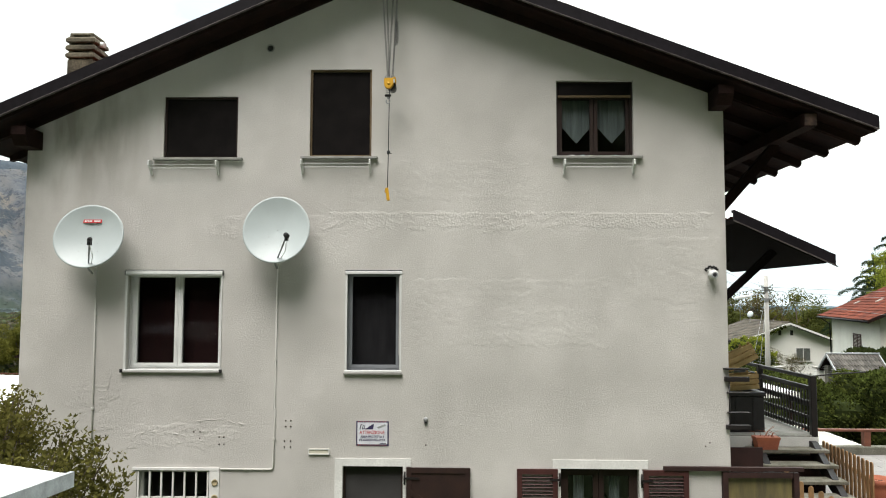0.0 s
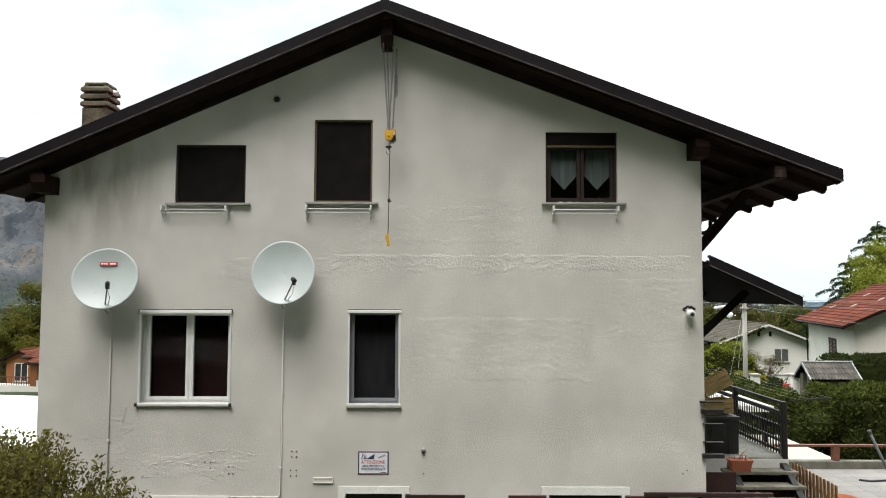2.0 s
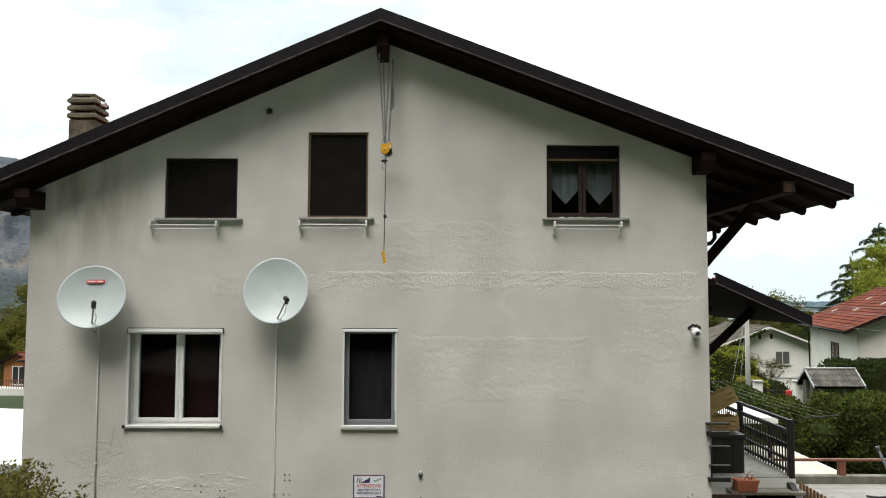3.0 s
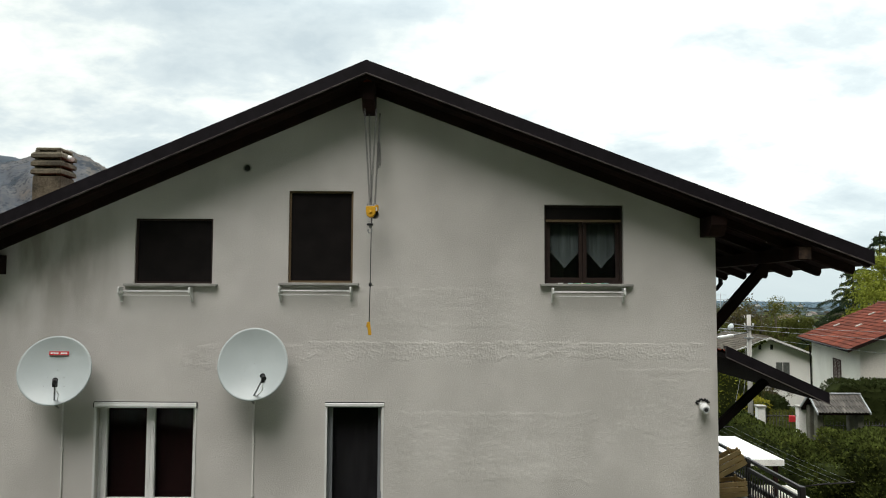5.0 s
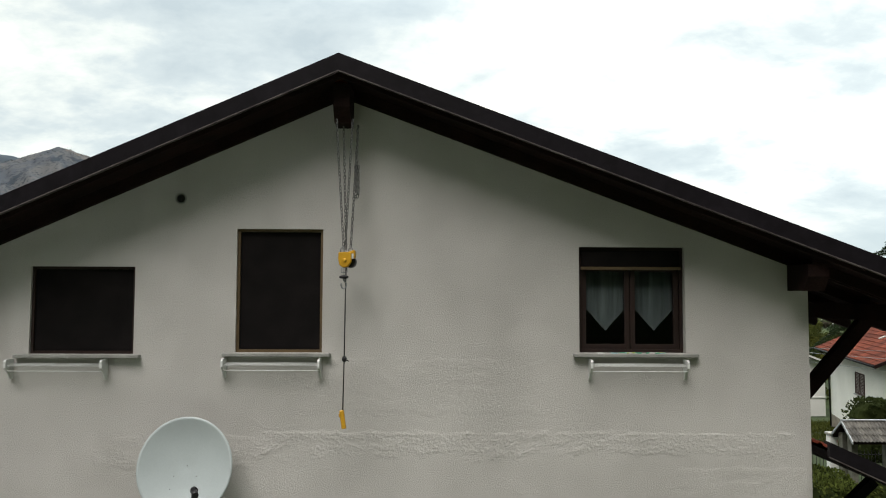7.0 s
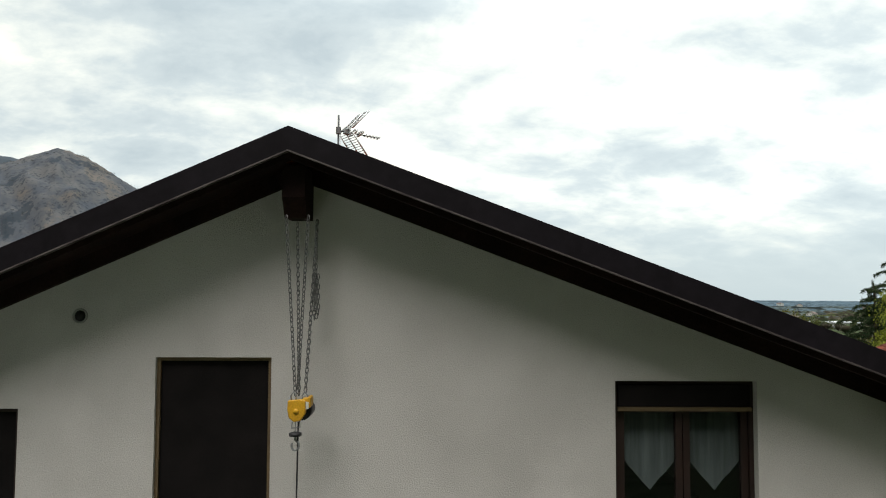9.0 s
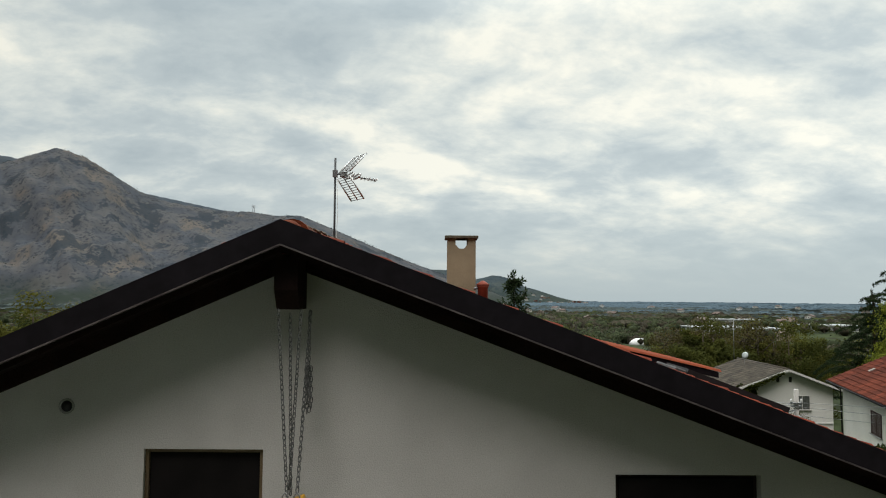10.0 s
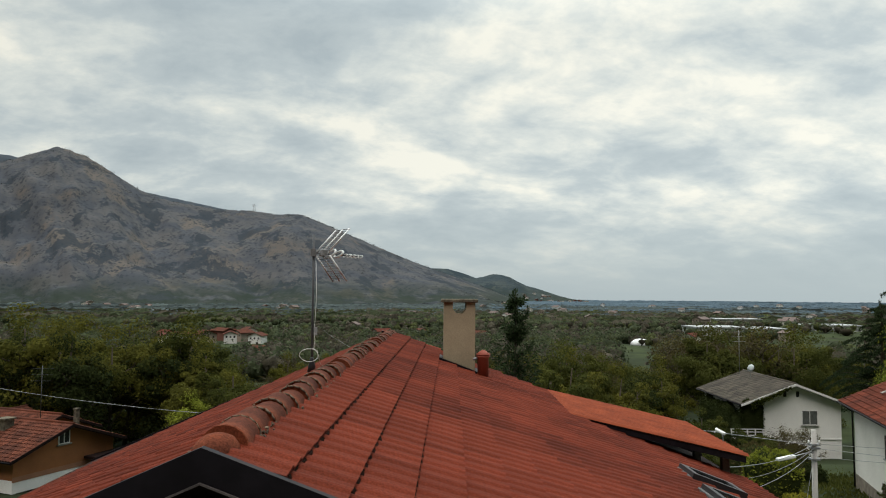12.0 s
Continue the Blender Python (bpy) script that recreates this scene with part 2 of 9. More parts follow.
def mountain_material(name, base, light, dark, clearing, dot=0.072):
    """Scrubby slope seen from afar: mottled ground, ochre clearings, dark thickets and single dark trees."""
    m = bpy.data.materials.new(name)
    m.use_nodes = True
    n, l = m.node_tree.nodes, m.node_tree.links
    p = n["Principled BSDF"]
    p.inputs["Roughness"].default_value = 0.95
    p.inputs["Specular IOR Level"].default_value = 0.02
    co = n.new("ShaderNodeTexCoord")

    def grain(scale, detail, lo, hi, stretch=(1, 1, 1), shift=0.0, rough=0.62):
        mp = n.new("ShaderNodeMapping")
        mp.inputs["Rotation"].default_value = (0, radians(24), radians(28))
        mp.inputs["Scale"].default_value = stretch
        mp.inputs["Location"].default_value = (shift, shift * 0.7, 0)
        l.new(co.outputs["Object"], mp.inputs[0])
        t = n.new("ShaderNodeTexNoise")
        t.inputs["Scale"].default_value, t.inputs["Detail"].default_value = scale, detail
        t.inputs["Roughness"].default_value = rough
        l.new(mp.outputs[0], t.inputs["Vector"])
        r = n.new("ShaderNodeMapRange")
        r.interpolation_type = "SMOOTHSTEP"
        r.inputs["From Min"].default_value, r.inputs["From Max"].default_value = lo, hi
        l.new(t.outputs["Fac"], r.inputs["Value"])
        return r.outputs[0]

    def blend(fac, a, c, strength=1.0):
        mx = n.new("ShaderNodeMixRGB")
        s = n.new("ShaderNodeMath")
        s.operation = "MULTIPLY"
        s.inputs[1].default_value = strength
        l.new(fac, s.inputs[0])
        l.new(s.outputs[0], mx.inputs["Fac"])
        if isinstance(a, tuple):
            mx.inputs["Color1"].default_value = rgba(a)
        else:
            l.new(a, mx.inputs["Color1"])
        mx.inputs["Color2"].default_value = rgba(c)
        return mx.outputs[0]

    col = blend(grain(0.009, 9, 0.38, 0.62, (1, 1.3, 1.2)), base, light)
    col = blend(grain(0.0042, 8, 0.53, 0.62, (1.5, 0.9, 0.9), 310.0), col, clearing, 0.6)
    col = blend(grain(0.0055, 9, 0.525, 0.57, (1.6, 0.9, 1.0), 90.0, 0.7), col, dark, 0.8)
    col = blend(grain(0.05, 5, 0.55, 0.64, (1, 1, 1), 40.0), col, dark, 0.7)
    vo = n.new("ShaderNodeTexVoronoi")
    vo.inputs["Scale"].default_value = dot
    mp = n.new("ShaderNodeMapping")
    mp.inputs["Scale"].default_value = (1, 0.9, 1)
    l.new(co.outputs["Object"], mp.inputs[0])
    l.new(mp.outputs[0], vo.inputs["Vector"])
    near = n.new("ShaderNodeMapRange")
    near.inputs["From Min"].default_value, near.inputs["From Max"].default_value = 0.42, 0.22
    l.new(vo.outputs["Distance"], near.inputs["Value"])
    pick = n.new("ShaderNodeMath")
    pick.operation = "MULTIPLY"
    l.new(near.outputs[0], pick.inputs[0])
    l.new(grain(0.012, 4, 0.42, 0.6, shift=200.0), pick.inputs[1])
    col = blend(pick.outputs[0], col, dark, 0.85)
    # woods and meadows along the foot
    sep = n.new("ShaderNodeSeparateXYZ")
    l.new(co.outputs["Object"], sep.inputs[0])
    foot = n.new("ShaderNodeMapRange")
    foot.inputs["From Min"].default_value, foot.inputs["From Max"].default_value = 60, -5
    l.new(sep.outputs["Z"], foot.inputs["Value"])
    rag = n.new("ShaderNodeMath")
    rag.operation = "MULTIPLY"
    l.new(foot.outputs[0], rag.inputs[0])
    l.new(grain(0.012, 7, 0.3, 0.55, shift=500.0), rag.inputs[1])
    col = blend(rag.outputs[0], col, (0.027, 0.036, 0.028), 0.9)
    l.new(col, p.inputs["Base Color"])
    return m


PLASTER = plaster_material()
BROWN_METAL = material("dark_brown_sheet_metal", (0.0105, 0.0085, 0.0112), (0.0075, 0.006, 0.0078), 2, 0.55, 0.05, 12, fine=0.25, spec=0.13)
# far paler than the flashing: light on the thin ledge is painted in
DRIP = material("lit_drip_edge", (0.12, 0.105, 0.1), (0.05, 0.04, 0.04), 6, 0.6)
DARK_WOOD = material("dark_stained_timber", (0.020, 0.010, 0.0085), (0.011, 0.0065, 0.006), 3, 0.85, 0.3, 60, fine=0.25, spec=0.08)
END_GRAIN = material("weathered_end_grain", (0.06, 0.036, 0.024), (0.016, 0.010, 0.008), 14, 0.85, 0.3, 60)
ROOF_TILE = material("red_concrete_tile", (0.128, 0.0245, 0.0115), (0.074, 0.0145, 0.0075), 1.1, 0.9, 0.35, 90, fine=0.3, obrand=0.22, spec=0.1)
ROOF_TILE_REST = material("red_concrete_tile_field", (0.128, 0.0245, 0.0115), (0.074, 0.0145, 0.0075), 1.1, 0.9, 0.35, 90, fine=0.3, island=0.22, spec=0.1)
RIDGE_TILE = material("terracotta_ridge_tile", (0.165, 0.043, 0.019), (0.07, 0.02, 0.011), 4, 0.92, 0.4, 70, fine=0.35, obrand=0.25, spec=0.1)
NEW_TILE = material("orange_tile_sheet", (0.225, 0.05, 0.02), (0.15, 0.034, 0.015), 2.5, 0.88, 0.3, 60, fine=0.25, spec=0.1)
MORTAR = material("grey_mortar", (0.16, 0.115, 0.075), (0.06, 0.042, 0.03), 8, 0.95, 0.6, 60)
MOSS = material("moss_dirt_and_shade", (0.022, 0.011, 0.008), (0.014, 0.010, 0.006), 8, 0.95, 0.6, 60, spec=0.02)
WHITE_PVC = material("white_pvc", (0.68, 0.69, 0.68), (0.6, 0.61, 0.6), 3, 0.35, fine=0.04)
GREY_PVC = material("grey_pvc", (0.2, 0.215, 0.23), (0.17, 0.18, 0.2), 3, 0.45, fine=0.06)
BRONZE = material("bronze_aluminium", (0.17, 0.12, 0.065), (0.12, 0.085, 0.05), 4, 0.5, metal=0.3)
SCREEN = material("insect_screen", (0.010, 0.009, 0.009), (0.014, 0.012, 0.012), 4, 0.95, fine=0.3, bump_scale=300, spec=0.05)
BROWN_FRAME = material("brown_window_wood", (0.026, 0.013, 0.010), (0.018, 0.010, 0.008), 4, 0.6)
SHUTTER = material("oxblood_shutter_paint", (0.065, 0.022, 0.02), (0.045, 0.016, 0.015), 5, 0.55, 0.1, 60)
SHUTTER_DARK = material("dark_brown_shutter", (0.03, 0.014, 0.011), (0.02, 0.01, 0.009), 5, 0.6, 0.1, 60)
GLASS = glass_material("window_glass")
SCREENED_GLASS = glass_material("glass_behind_fine_screen", (0.6, 0.6, 0.6), 1.11)
CURTAIN = material("white_voile", (0.15, 0.165, 0.165), (0.09, 0.1, 0.1), 3, 0.95, stretch=(8, 1, 0.5))
SILL = material("grey_stone_sill", (0.33, 0.33, 0.31), (0.24, 0.24, 0.225), 5, 0.8, 0.3, 90)
WHITE_TRIM = material("white_trim_paint", (0.72, 0.72, 0.7), (0.62, 0.62, 0.6), 3, 0.75, 0.15, 60)
DISH_PAINT = material("dish_enamel", (0.44, 0.49, 0.495), (0.39, 0.435, 0.44), 1.5, 0.38, fine=0.03)
STEEL = material("galvanised_steel", (0.36, 0.37, 0.38), (0.24, 0.25, 0.26), 12, 0.45, metal=0.7, fine=0.2)
BLACK_PLASTIC = material("black_plastic", (0.015, 0.015, 0.016), (0.022, 0.022, 0.024), 6, 0.45)
WHITE_PLASTIC = material("white_plastic", (0.72, 0.73, 0.72), (0.62, 0.63, 0.62), 4, 0.45)
YELLOW = material("yellow_enamel", (0.62, 0.34, 0.02), (0.5, 0.26, 0.015), 7, 0.45, fine=0.15)
RED_PAINT = material("red_paint", (0.5, 0.03, 0.035), (0.42, 0.025, 0.03), 5, 0.5)
SIGN_WHITE = material("sign_white", (0.68, 0.7, 0.75), (0.6, 0.62, 0.68), 8, 0.4)
SIGN_NAVY = material("sign_navy", (0.035, 0.03, 0.08), (0.05, 0.04, 0.1), 30, 0.4)
SIGN_RED = material("sign_red", (0.5, 0.12, 0.13), (0.45, 0.1, 0.1), 8, 0.4)
KERB = material("mossy_kerb_concrete", (0.17, 0.165, 0.14), (0.09, 0.09, 0.07), 2.5, 0.95, 0.5, 40, fine=0.25, spec=0.1)
CONCRETE = material("weathered_concrete", (0.34, 0.33, 0.3), (0.22, 0.215, 0.19), 2.5, 0.9, 0.5, 40, fine=0.2)
CHIMNEY_OLD = material("old_chimney_render", (0.165, 0.145, 0.105), (0.06, 0.054, 0.042), 4, 0.95, 0.6, 40, fine=0.3, spec=0.1)
CHIMNEY_TAN = material("tan_chimney_render", (0.36, 0.3, 0.2), (0.29, 0.24, 0.16), 2, 0.9, 0.3, 60)
TERRACOTTA = material("terracotta_pot", (0.36, 0.115, 0.06), (0.27, 0.085, 0.05), 4, 0.8, 0.2, 60)
RED_CLAY = material("red_clay_pipe", (0.32, 0.075, 0.045), (0.22, 0.055, 0.035), 4, 0.7, 0.2, 60)
IRON = material("dark_painted_iron", (0.013, 0.009, 0.009), (0.009, 0.007, 0.007), 8, 0.55, fine=0.2)
PICKET_WOOD = material("honey_picket_wood", (0.3, 0.17, 0.075), (0.2, 0.115, 0.055), 6, 0.8, 0.25, 60, stretch=(1, 1, 0.25))
CRATE_WOOD = material("pale_crate_wood", (0.48, 0.34, 0.15), (0.38, 0.26, 0.11), 6, 0.8, 0.25, 60)
RAIL_WOOD = material("red_brown_rail_wood", (0.15, 0.055, 0.032), (0.1, 0.04, 0.025), 5, 0.7, 0.2, 60)
STONE_TREAD = material("lichen_stone_tread", (0.2, 0.185, 0.15), (0.1, 0.095, 0.07), 5, 0.9, 0.5, 50, fine=0.25)
PAVING = material("pale_paving", (0.19, 0.176, 0.166), (0.135, 0.127, 0.12), 0.9, 0.85, 0.2, 60, fine=0.1, obrand=0.1)
WHITE_SHEET = material("white_roof_sheet", (0.76, 0.78, 0.78), (0.66, 0.68, 0.68), 0.7, 0.5, fine=0.05)
OLD_SHEET = material("stained_white_sheet", (0.36, 0.35, 0.3), (0.22, 0.2, 0.145), 0.6, 0.6, fine=0.08)
GREY_TRIM = material("grey_metal_trim", (0.4, 0.42, 0.43), (0.25, 0.26, 0.26), 7, 0.55, metal=0.2)
BARK = material("bark", (0.085, 0.065, 0.045), (0.05, 0.04, 0.03), 4, 0.95, 0.6, 20, stretch=(1, 1, 0.3))


# ---- building helpers ----
def box(bm, x0, x1, y0, y1, z0, z1, m=None):
    """A box, put through the matrix m if given."""
    v = [bm.verts.new((x, y, z)) for z in (z0, z1) for y in (y0, y1) for x in (x0, x1)]
    if m is not None:
        for q in v:
            q.co = m @ q.co
    for f in ((0, 2, 3, 1), (4, 5, 7, 6), (0, 1, 5, 4), (2, 6, 7, 3), (0, 4, 6, 2), (1, 3, 7, 5)):
        bm.faces.new([v[i] for i in f])
    return v


def bevel(bm, width=0.006, segments=1):
    bmesh.ops.bevel(bm, geom=bm.edges[:], offset=width, segments=segments, affect="EDGES", profile=0.5)
    return bm


def tube(bm, pts, r, seg=8, r2=None, caps=True, smooth=True):
    """A round bar along a line of points, tapering from r to r2."""
    pts = [Vector(p) for p in pts]
    r2 = r if r2 is None else r2
    rings, side = [], None
    for i, p in enumerate(pts):
        d = (pts[min(i + 1, len(pts) - 1)] - pts[max(i - 1, 0)]).normalized()
        if side is None:
            side = d.orthogonal().normalized()
        side = (side - d * side.dot(d)).normalized()
        other = d.cross(side)
        rad = r + (r2 - r) * i / max(len(pts) - 1, 1)
        rings.append([bm.verts.new(p + (side * math.cos(a) + other * math.sin(a)) * rad)
                      for a in (2 * math.pi * k / seg for k in range(seg))])
    for a, b in zip(rings, rings[1:]):
        for k in range(seg):
            f = bm.faces.new((a[k], a[(k + 1) % seg], b[(k + 1) % seg], b[k]))
            f.smooth = smooth
    if caps:
        bm.faces.new(rings[0][::-1])
        bm.faces.new(rings[-1])
    return rings


def lathe(bm, profile, seg=20, m=None):
    """Turns (radius, height) pairs round the z axis."""
    rings = []
    for r, z in profile:
        ring = []
        for k in range(seg):
            a = 2 * math.pi * k / seg
            c = Vector((r * math.cos(a), r * math.sin(a), z))
            ring.append(bm.verts.new(m @ c if m is not None else c))
        rings.append(ring)
    for a, b in zip(rings, rings[1:]):
        for k in range(seg):
            f = bm.faces.new((a[k], a[(k + 1) % seg], b[(k + 1) % seg], b[k]))
            f.smooth = True
    bm.faces.new(rings[0][::-1])
    bm.faces.new(rings[-1])


def prism(bm, poly, y0, y1, m=None):
    """A polygon in x and z, drawn out from y0 to y1."""
    a = [bm.verts.new((x, y0, z)) for x, z in poly]
    b = [bm.verts.new((x, y1, z)) for x, z in poly]
    if m is not None:
        for q in a + b:
            q.co = m @ q.co
    bm.faces.new(a)
    bm.faces.new(b[::-1])
    for i in range(len(poly)):
        j = (i + 1) % len(poly)
        bm.faces.new((a[j], a[i], b[i], b[j]))


def thing(name, at=(0, 0, 0), label="", category="", group="", kind=""):
    ob = new(name)
    ob.empty_display_size = 0.1
    ob.location = at
    return tagged(ob, label, category, group, kind)


def finish(bm, name):
    bmesh.ops.recalc_face_normals(bm, faces=bm.faces[:])
    me = bpy.data.meshes.new(name)
    bm.to_mesh(me)
    bm.free()
    return me


def part(name, bm, mat, parent, label="", kind=""):
    """Links a bmesh as one mesh object under a thing or part."""
    me = finish(bm, name)
    me.materials.append(mat)
    ob = new(name, me)
    ob.parent = parent
    return tagged(ob, label, kind=kind)


def solid(name, bm, mat, label="", category="", group="", kind=""):
    """A thing of one mesh."""
    me = finish(bm, name)
    me.materials.append(mat)
    return tagged(new(name, me), label, category, group, kind)


def boxpart(name, parent, mat, x0, x1, y0, y1, z0, z1, bev=0.0, label="", m=None):
    bm = bmesh.new()
    box(bm, x0, x1, y0, y1, z0, z1, m)
    if bev:
        bevel(bm, bev)
    return part(name, bm, mat, parent, label)


def sweep_piece(name, me, parent, at, m=None):
    """A further object on the mesh me."""
    ob = new(name, me)
    ob.parent = parent
    ob.matrix_local = at if m is None else at @ m
    return ob


# ---- ground ----
# the rise behind the viewpoint is unseen, added to block the low sky
GY = (-4700, -300, -120, -60, -30, -20, 14, 44, 65, 120, 250, 600, 5000)
GZ = (300, 110, 52, 22, 2.5, 0, 0, -2.1, -5.0, -11, -21, -29, -32)


def ground_z(x, y):
    return float(np.interp(y, GY, GZ))


def swell(x, y, r):
    """Gentle rise and fall of the near plain, dying out towards the level horizon."""
    fade = min(max((2300 - r) / 1100, 0.06), 1.0)
    return noise.noise((x / 140, y / 140, 0)) * min(r / 60, 6) * fade


bm = bmesh.new()
rings = []
radii = [2 + 2.5 * i for i in range(20)] + [52 * 1.1 ** i for i in range(1, 48)]
radii[-1] = 4800
N = 120
mid = bm.verts.new((0, 0, 0))
for r in radii:
    ring = []
    for k in range(N):
        a = 2 * math.pi * k / N
        x, y = r * math.cos(a), r * math.sin(a)
        z = ground_z(x, y)
        if r > 60:
            z += swell(x, y, r)
        ring.append(bm.verts.new((x, y, z)))
    rings.append(ring)
for k in range(N):
    bm.faces.new((mid, rings[0][k], rings[0][(k + 1) % N]))
for a, b in zip(rings, rings[1:]):
    for k in range(N):
        f = bm.faces.new((a[k], b[k], b[(k + 1) % N], a[(k + 1) % N]))
        f.smooth = True
GROUND = terrain_material("valley_ground", [(0.026, 0.034, 0.018), (0.034, 0.042, 0.022), (0.03, 0.038, 0.022), (0.048, 0.062, 0.028), (0.03, 0.034, 0.021), (0.05, 0.046, 0.032)], 0.011)
solid("ground", bm, GROUND, "green valley floor of fields and woods", "ground", kind="structure")


# ---- mountains ----
def mountain(name, crest, r0, r1, base, mat, label, rough=1.0, seed=0.0, steps=26, n=220):
    """A range: crest height by heading (degrees from +y, to the right), rising from r0 to r1 and falling behind."""
    h, z = [c[0] for c in crest], [c[1] for c in crest]
    bm = bmesh.new()
    grid = []
    for i in range(n + 1):
        head = h[0] + (h[-1] - h[0]) * i / n
        top = float(np.interp(head, h, z))
        row = []
        for j in range(steps + 1):
            u = j / steps
            r = r0 + (r1 - r0) * u * 1.25
            k = min(u * 1.25, 1.0)
            rise = k * k * (3 - 2 * k) * 0.62 + k * k * 0.38
            if u > 0.8:
                rise = 1 - (u - 0.8) * 2.5
            a = radians(head)
            x, y = r * math.sin(a), r * math.cos(a)
            q = noise.fractal((x / 520 + seed, y / 520, 2.0), 0.9, 2.1, 5)
            spur = noise.noise((head / 4.5 + seed + 0.8 * k, 0.6 * k, 2.0))
            body = math.sin(math.pi * k) * top
            zz = base + top * rise + rough * (0.16 * spur * body + 0.13 * q * body) + rough * 0.012 * top * noise.noise((head * 3, k * 20, 1.0))
            gully = abs(noise.noise((head * 0.55 + seed + 3.2 * k, k * 1.2, 5.0))) + 0.5 * abs(noise.noise((head * 1.3 + seed - 4.0 * k, k * 2.0, 7.0)))
            zz += rough * 0.11 * (gully - 0.25) * body * k
            row.append(bm.verts.new((x, y, max(zz, base - 4))))
        grid.append(row)
    for a, b in zip(grid, grid[1:]):
        for j in range(steps):
            f = bm.faces.new((a[j], b[j], b[j + 1], a[j + 1]))
            f.smooth = True
    return solid(name, bm, mat, label, "mountain", kind="structure")


# base colours shifted towards blue-grey, standing in for haze over the distance
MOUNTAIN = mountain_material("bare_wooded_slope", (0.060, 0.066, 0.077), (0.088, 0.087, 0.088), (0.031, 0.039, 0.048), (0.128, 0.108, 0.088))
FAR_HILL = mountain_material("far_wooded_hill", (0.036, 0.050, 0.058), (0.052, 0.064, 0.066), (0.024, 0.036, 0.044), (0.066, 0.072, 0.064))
FAR_RIDGE = mountain_material("hazed_blue_ridge", (0.060, 0.074, 0.090), (0.072, 0.084, 0.096), (0.050, 0.064, 0.080), (0.078, 0.088, 0.096))
R = 3300.0
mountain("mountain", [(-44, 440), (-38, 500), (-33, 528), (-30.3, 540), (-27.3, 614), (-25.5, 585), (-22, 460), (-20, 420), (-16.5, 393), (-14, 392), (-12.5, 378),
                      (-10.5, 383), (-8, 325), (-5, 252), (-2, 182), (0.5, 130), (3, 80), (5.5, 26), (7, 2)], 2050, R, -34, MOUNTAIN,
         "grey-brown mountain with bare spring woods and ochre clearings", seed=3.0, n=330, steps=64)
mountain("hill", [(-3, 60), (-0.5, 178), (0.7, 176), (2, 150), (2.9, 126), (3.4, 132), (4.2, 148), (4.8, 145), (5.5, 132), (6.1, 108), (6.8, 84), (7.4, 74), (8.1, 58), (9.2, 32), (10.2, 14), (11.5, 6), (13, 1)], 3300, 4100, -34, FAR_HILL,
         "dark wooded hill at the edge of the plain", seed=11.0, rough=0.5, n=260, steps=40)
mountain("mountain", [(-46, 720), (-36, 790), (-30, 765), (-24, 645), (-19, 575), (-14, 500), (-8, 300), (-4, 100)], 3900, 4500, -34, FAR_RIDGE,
         "far mountain ridge coloured blue for haze", seed=23.0, rough=0.4)

# ---- house shell ----
WX0, WX1, DEPTH = -5.175, 4.79, 10.9
APEX, SL, SR = 9.458, 0.437, 0.375          # top of the verge at the ridge, slopes
FY = -0.525                                  # face of the verge
SKEW = 0.017                                 # the ridge runs a little askew to the gable


def roof_z(x):
    return APEX - (SL * -x if x < 0 else SR * x)


def wall_mesh(openings, x0, x1, y0, y1, z0, top):
    """A wall in strips, from y0 to y1, with real openings (x0, x1, z0, z1) and a top line given by top(x)."""
    bm = bmesh.new()
    xs = sorted({x0, x1, 0.0, *[o[0] for o in openings], *[o[1] for o in openings]})
    xs = [x for x in xs if x0 <= x <= x1]
    for a, b in zip(xs, xs[1:]):
        mid_x = (a + b) / 2
        holes = sorted([o[2:] for o in openings if o[0] <= mid_x <= o[1]])
        z, spans = z0, []
        for h0, h1 in holes:
            spans.append((z, z, h0, h0))
            z = h1
        spans.append((z, z, top(a), top(b)))
        for za, zb, ta, tb in spans:
            if ta - za < 1e-4:
                continue
            for y in (y0, y1):
                bm.faces.new([bm.verts.new(c) for c in ((a, y, za), (b, y, zb), (b, y, tb), (a, y, ta))])
    for o in openings:
        c = [(o[0], o[2]), (o[1], o[2]), (o[1], o[3]), (o[0], o[3])]
        for i in range(4):
            p, q = c[i], c[(i + 1) % 4]
            bm.faces.new([bm.verts.new(v) for v in ((p[0], y0, p[1]), (q[0], y0, q[1]), (q[0], y1, q[1]), (p[0], y1, p[1]))])
    for a, b in zip(xs, xs[1:]):
        bm.faces.new([bm.verts.new(v) for v in ((a, y0, top(a)), (b, y0, top(b)), (b, y1, top(b)), (a, y1, top(a)))])
    for x in (x0, x1):
        bm.faces.new([bm.verts.new(v) for v in ((x, y0, z0), (x, y1, z0), (x, y1, top(x)), (x, y0, top(x)))])
    bmesh.ops.remove_doubles(bm, verts=bm.verts[:], dist=1e-4)
    return bm


OPEN = {
    "wL": (-3.203, -2.137, 6.489, 7.384), "wM": (-1.097, -0.21, 6.51, 7.778), "wR": (2.43, 3.522, 6.515, 7.607),
    "fL": (-3.684, -2.305, 3.47, 4.875), "fM": (-0.551, 0.232, 3.47, 4.88),
    "bars": (-3.45, -2.43, 1.0, 2.085), "door": (-0.566, 0.272, 0.0, 2.165), "low": (2.455, 3.533, 0.9, 2.152),
}
house = thing("house", (0, 0, 0), "pale grey three-storey gable house with dark timber eaves", "house")
WT = 0.34
part("wall", wall_mesh(list(OPEN.values()), WX0, WX1, 0, WT, -0.2, lambda x: roof_z(x) - 0.30), PLASTER, house, "pale grey rough-cast gable wall with damp stains")
part("wall", wall_mesh([], WX0, WX1, DEPTH - WT, DEPTH, -2, lambda x: roof_z(x) - 0.30), PLASTER, house)
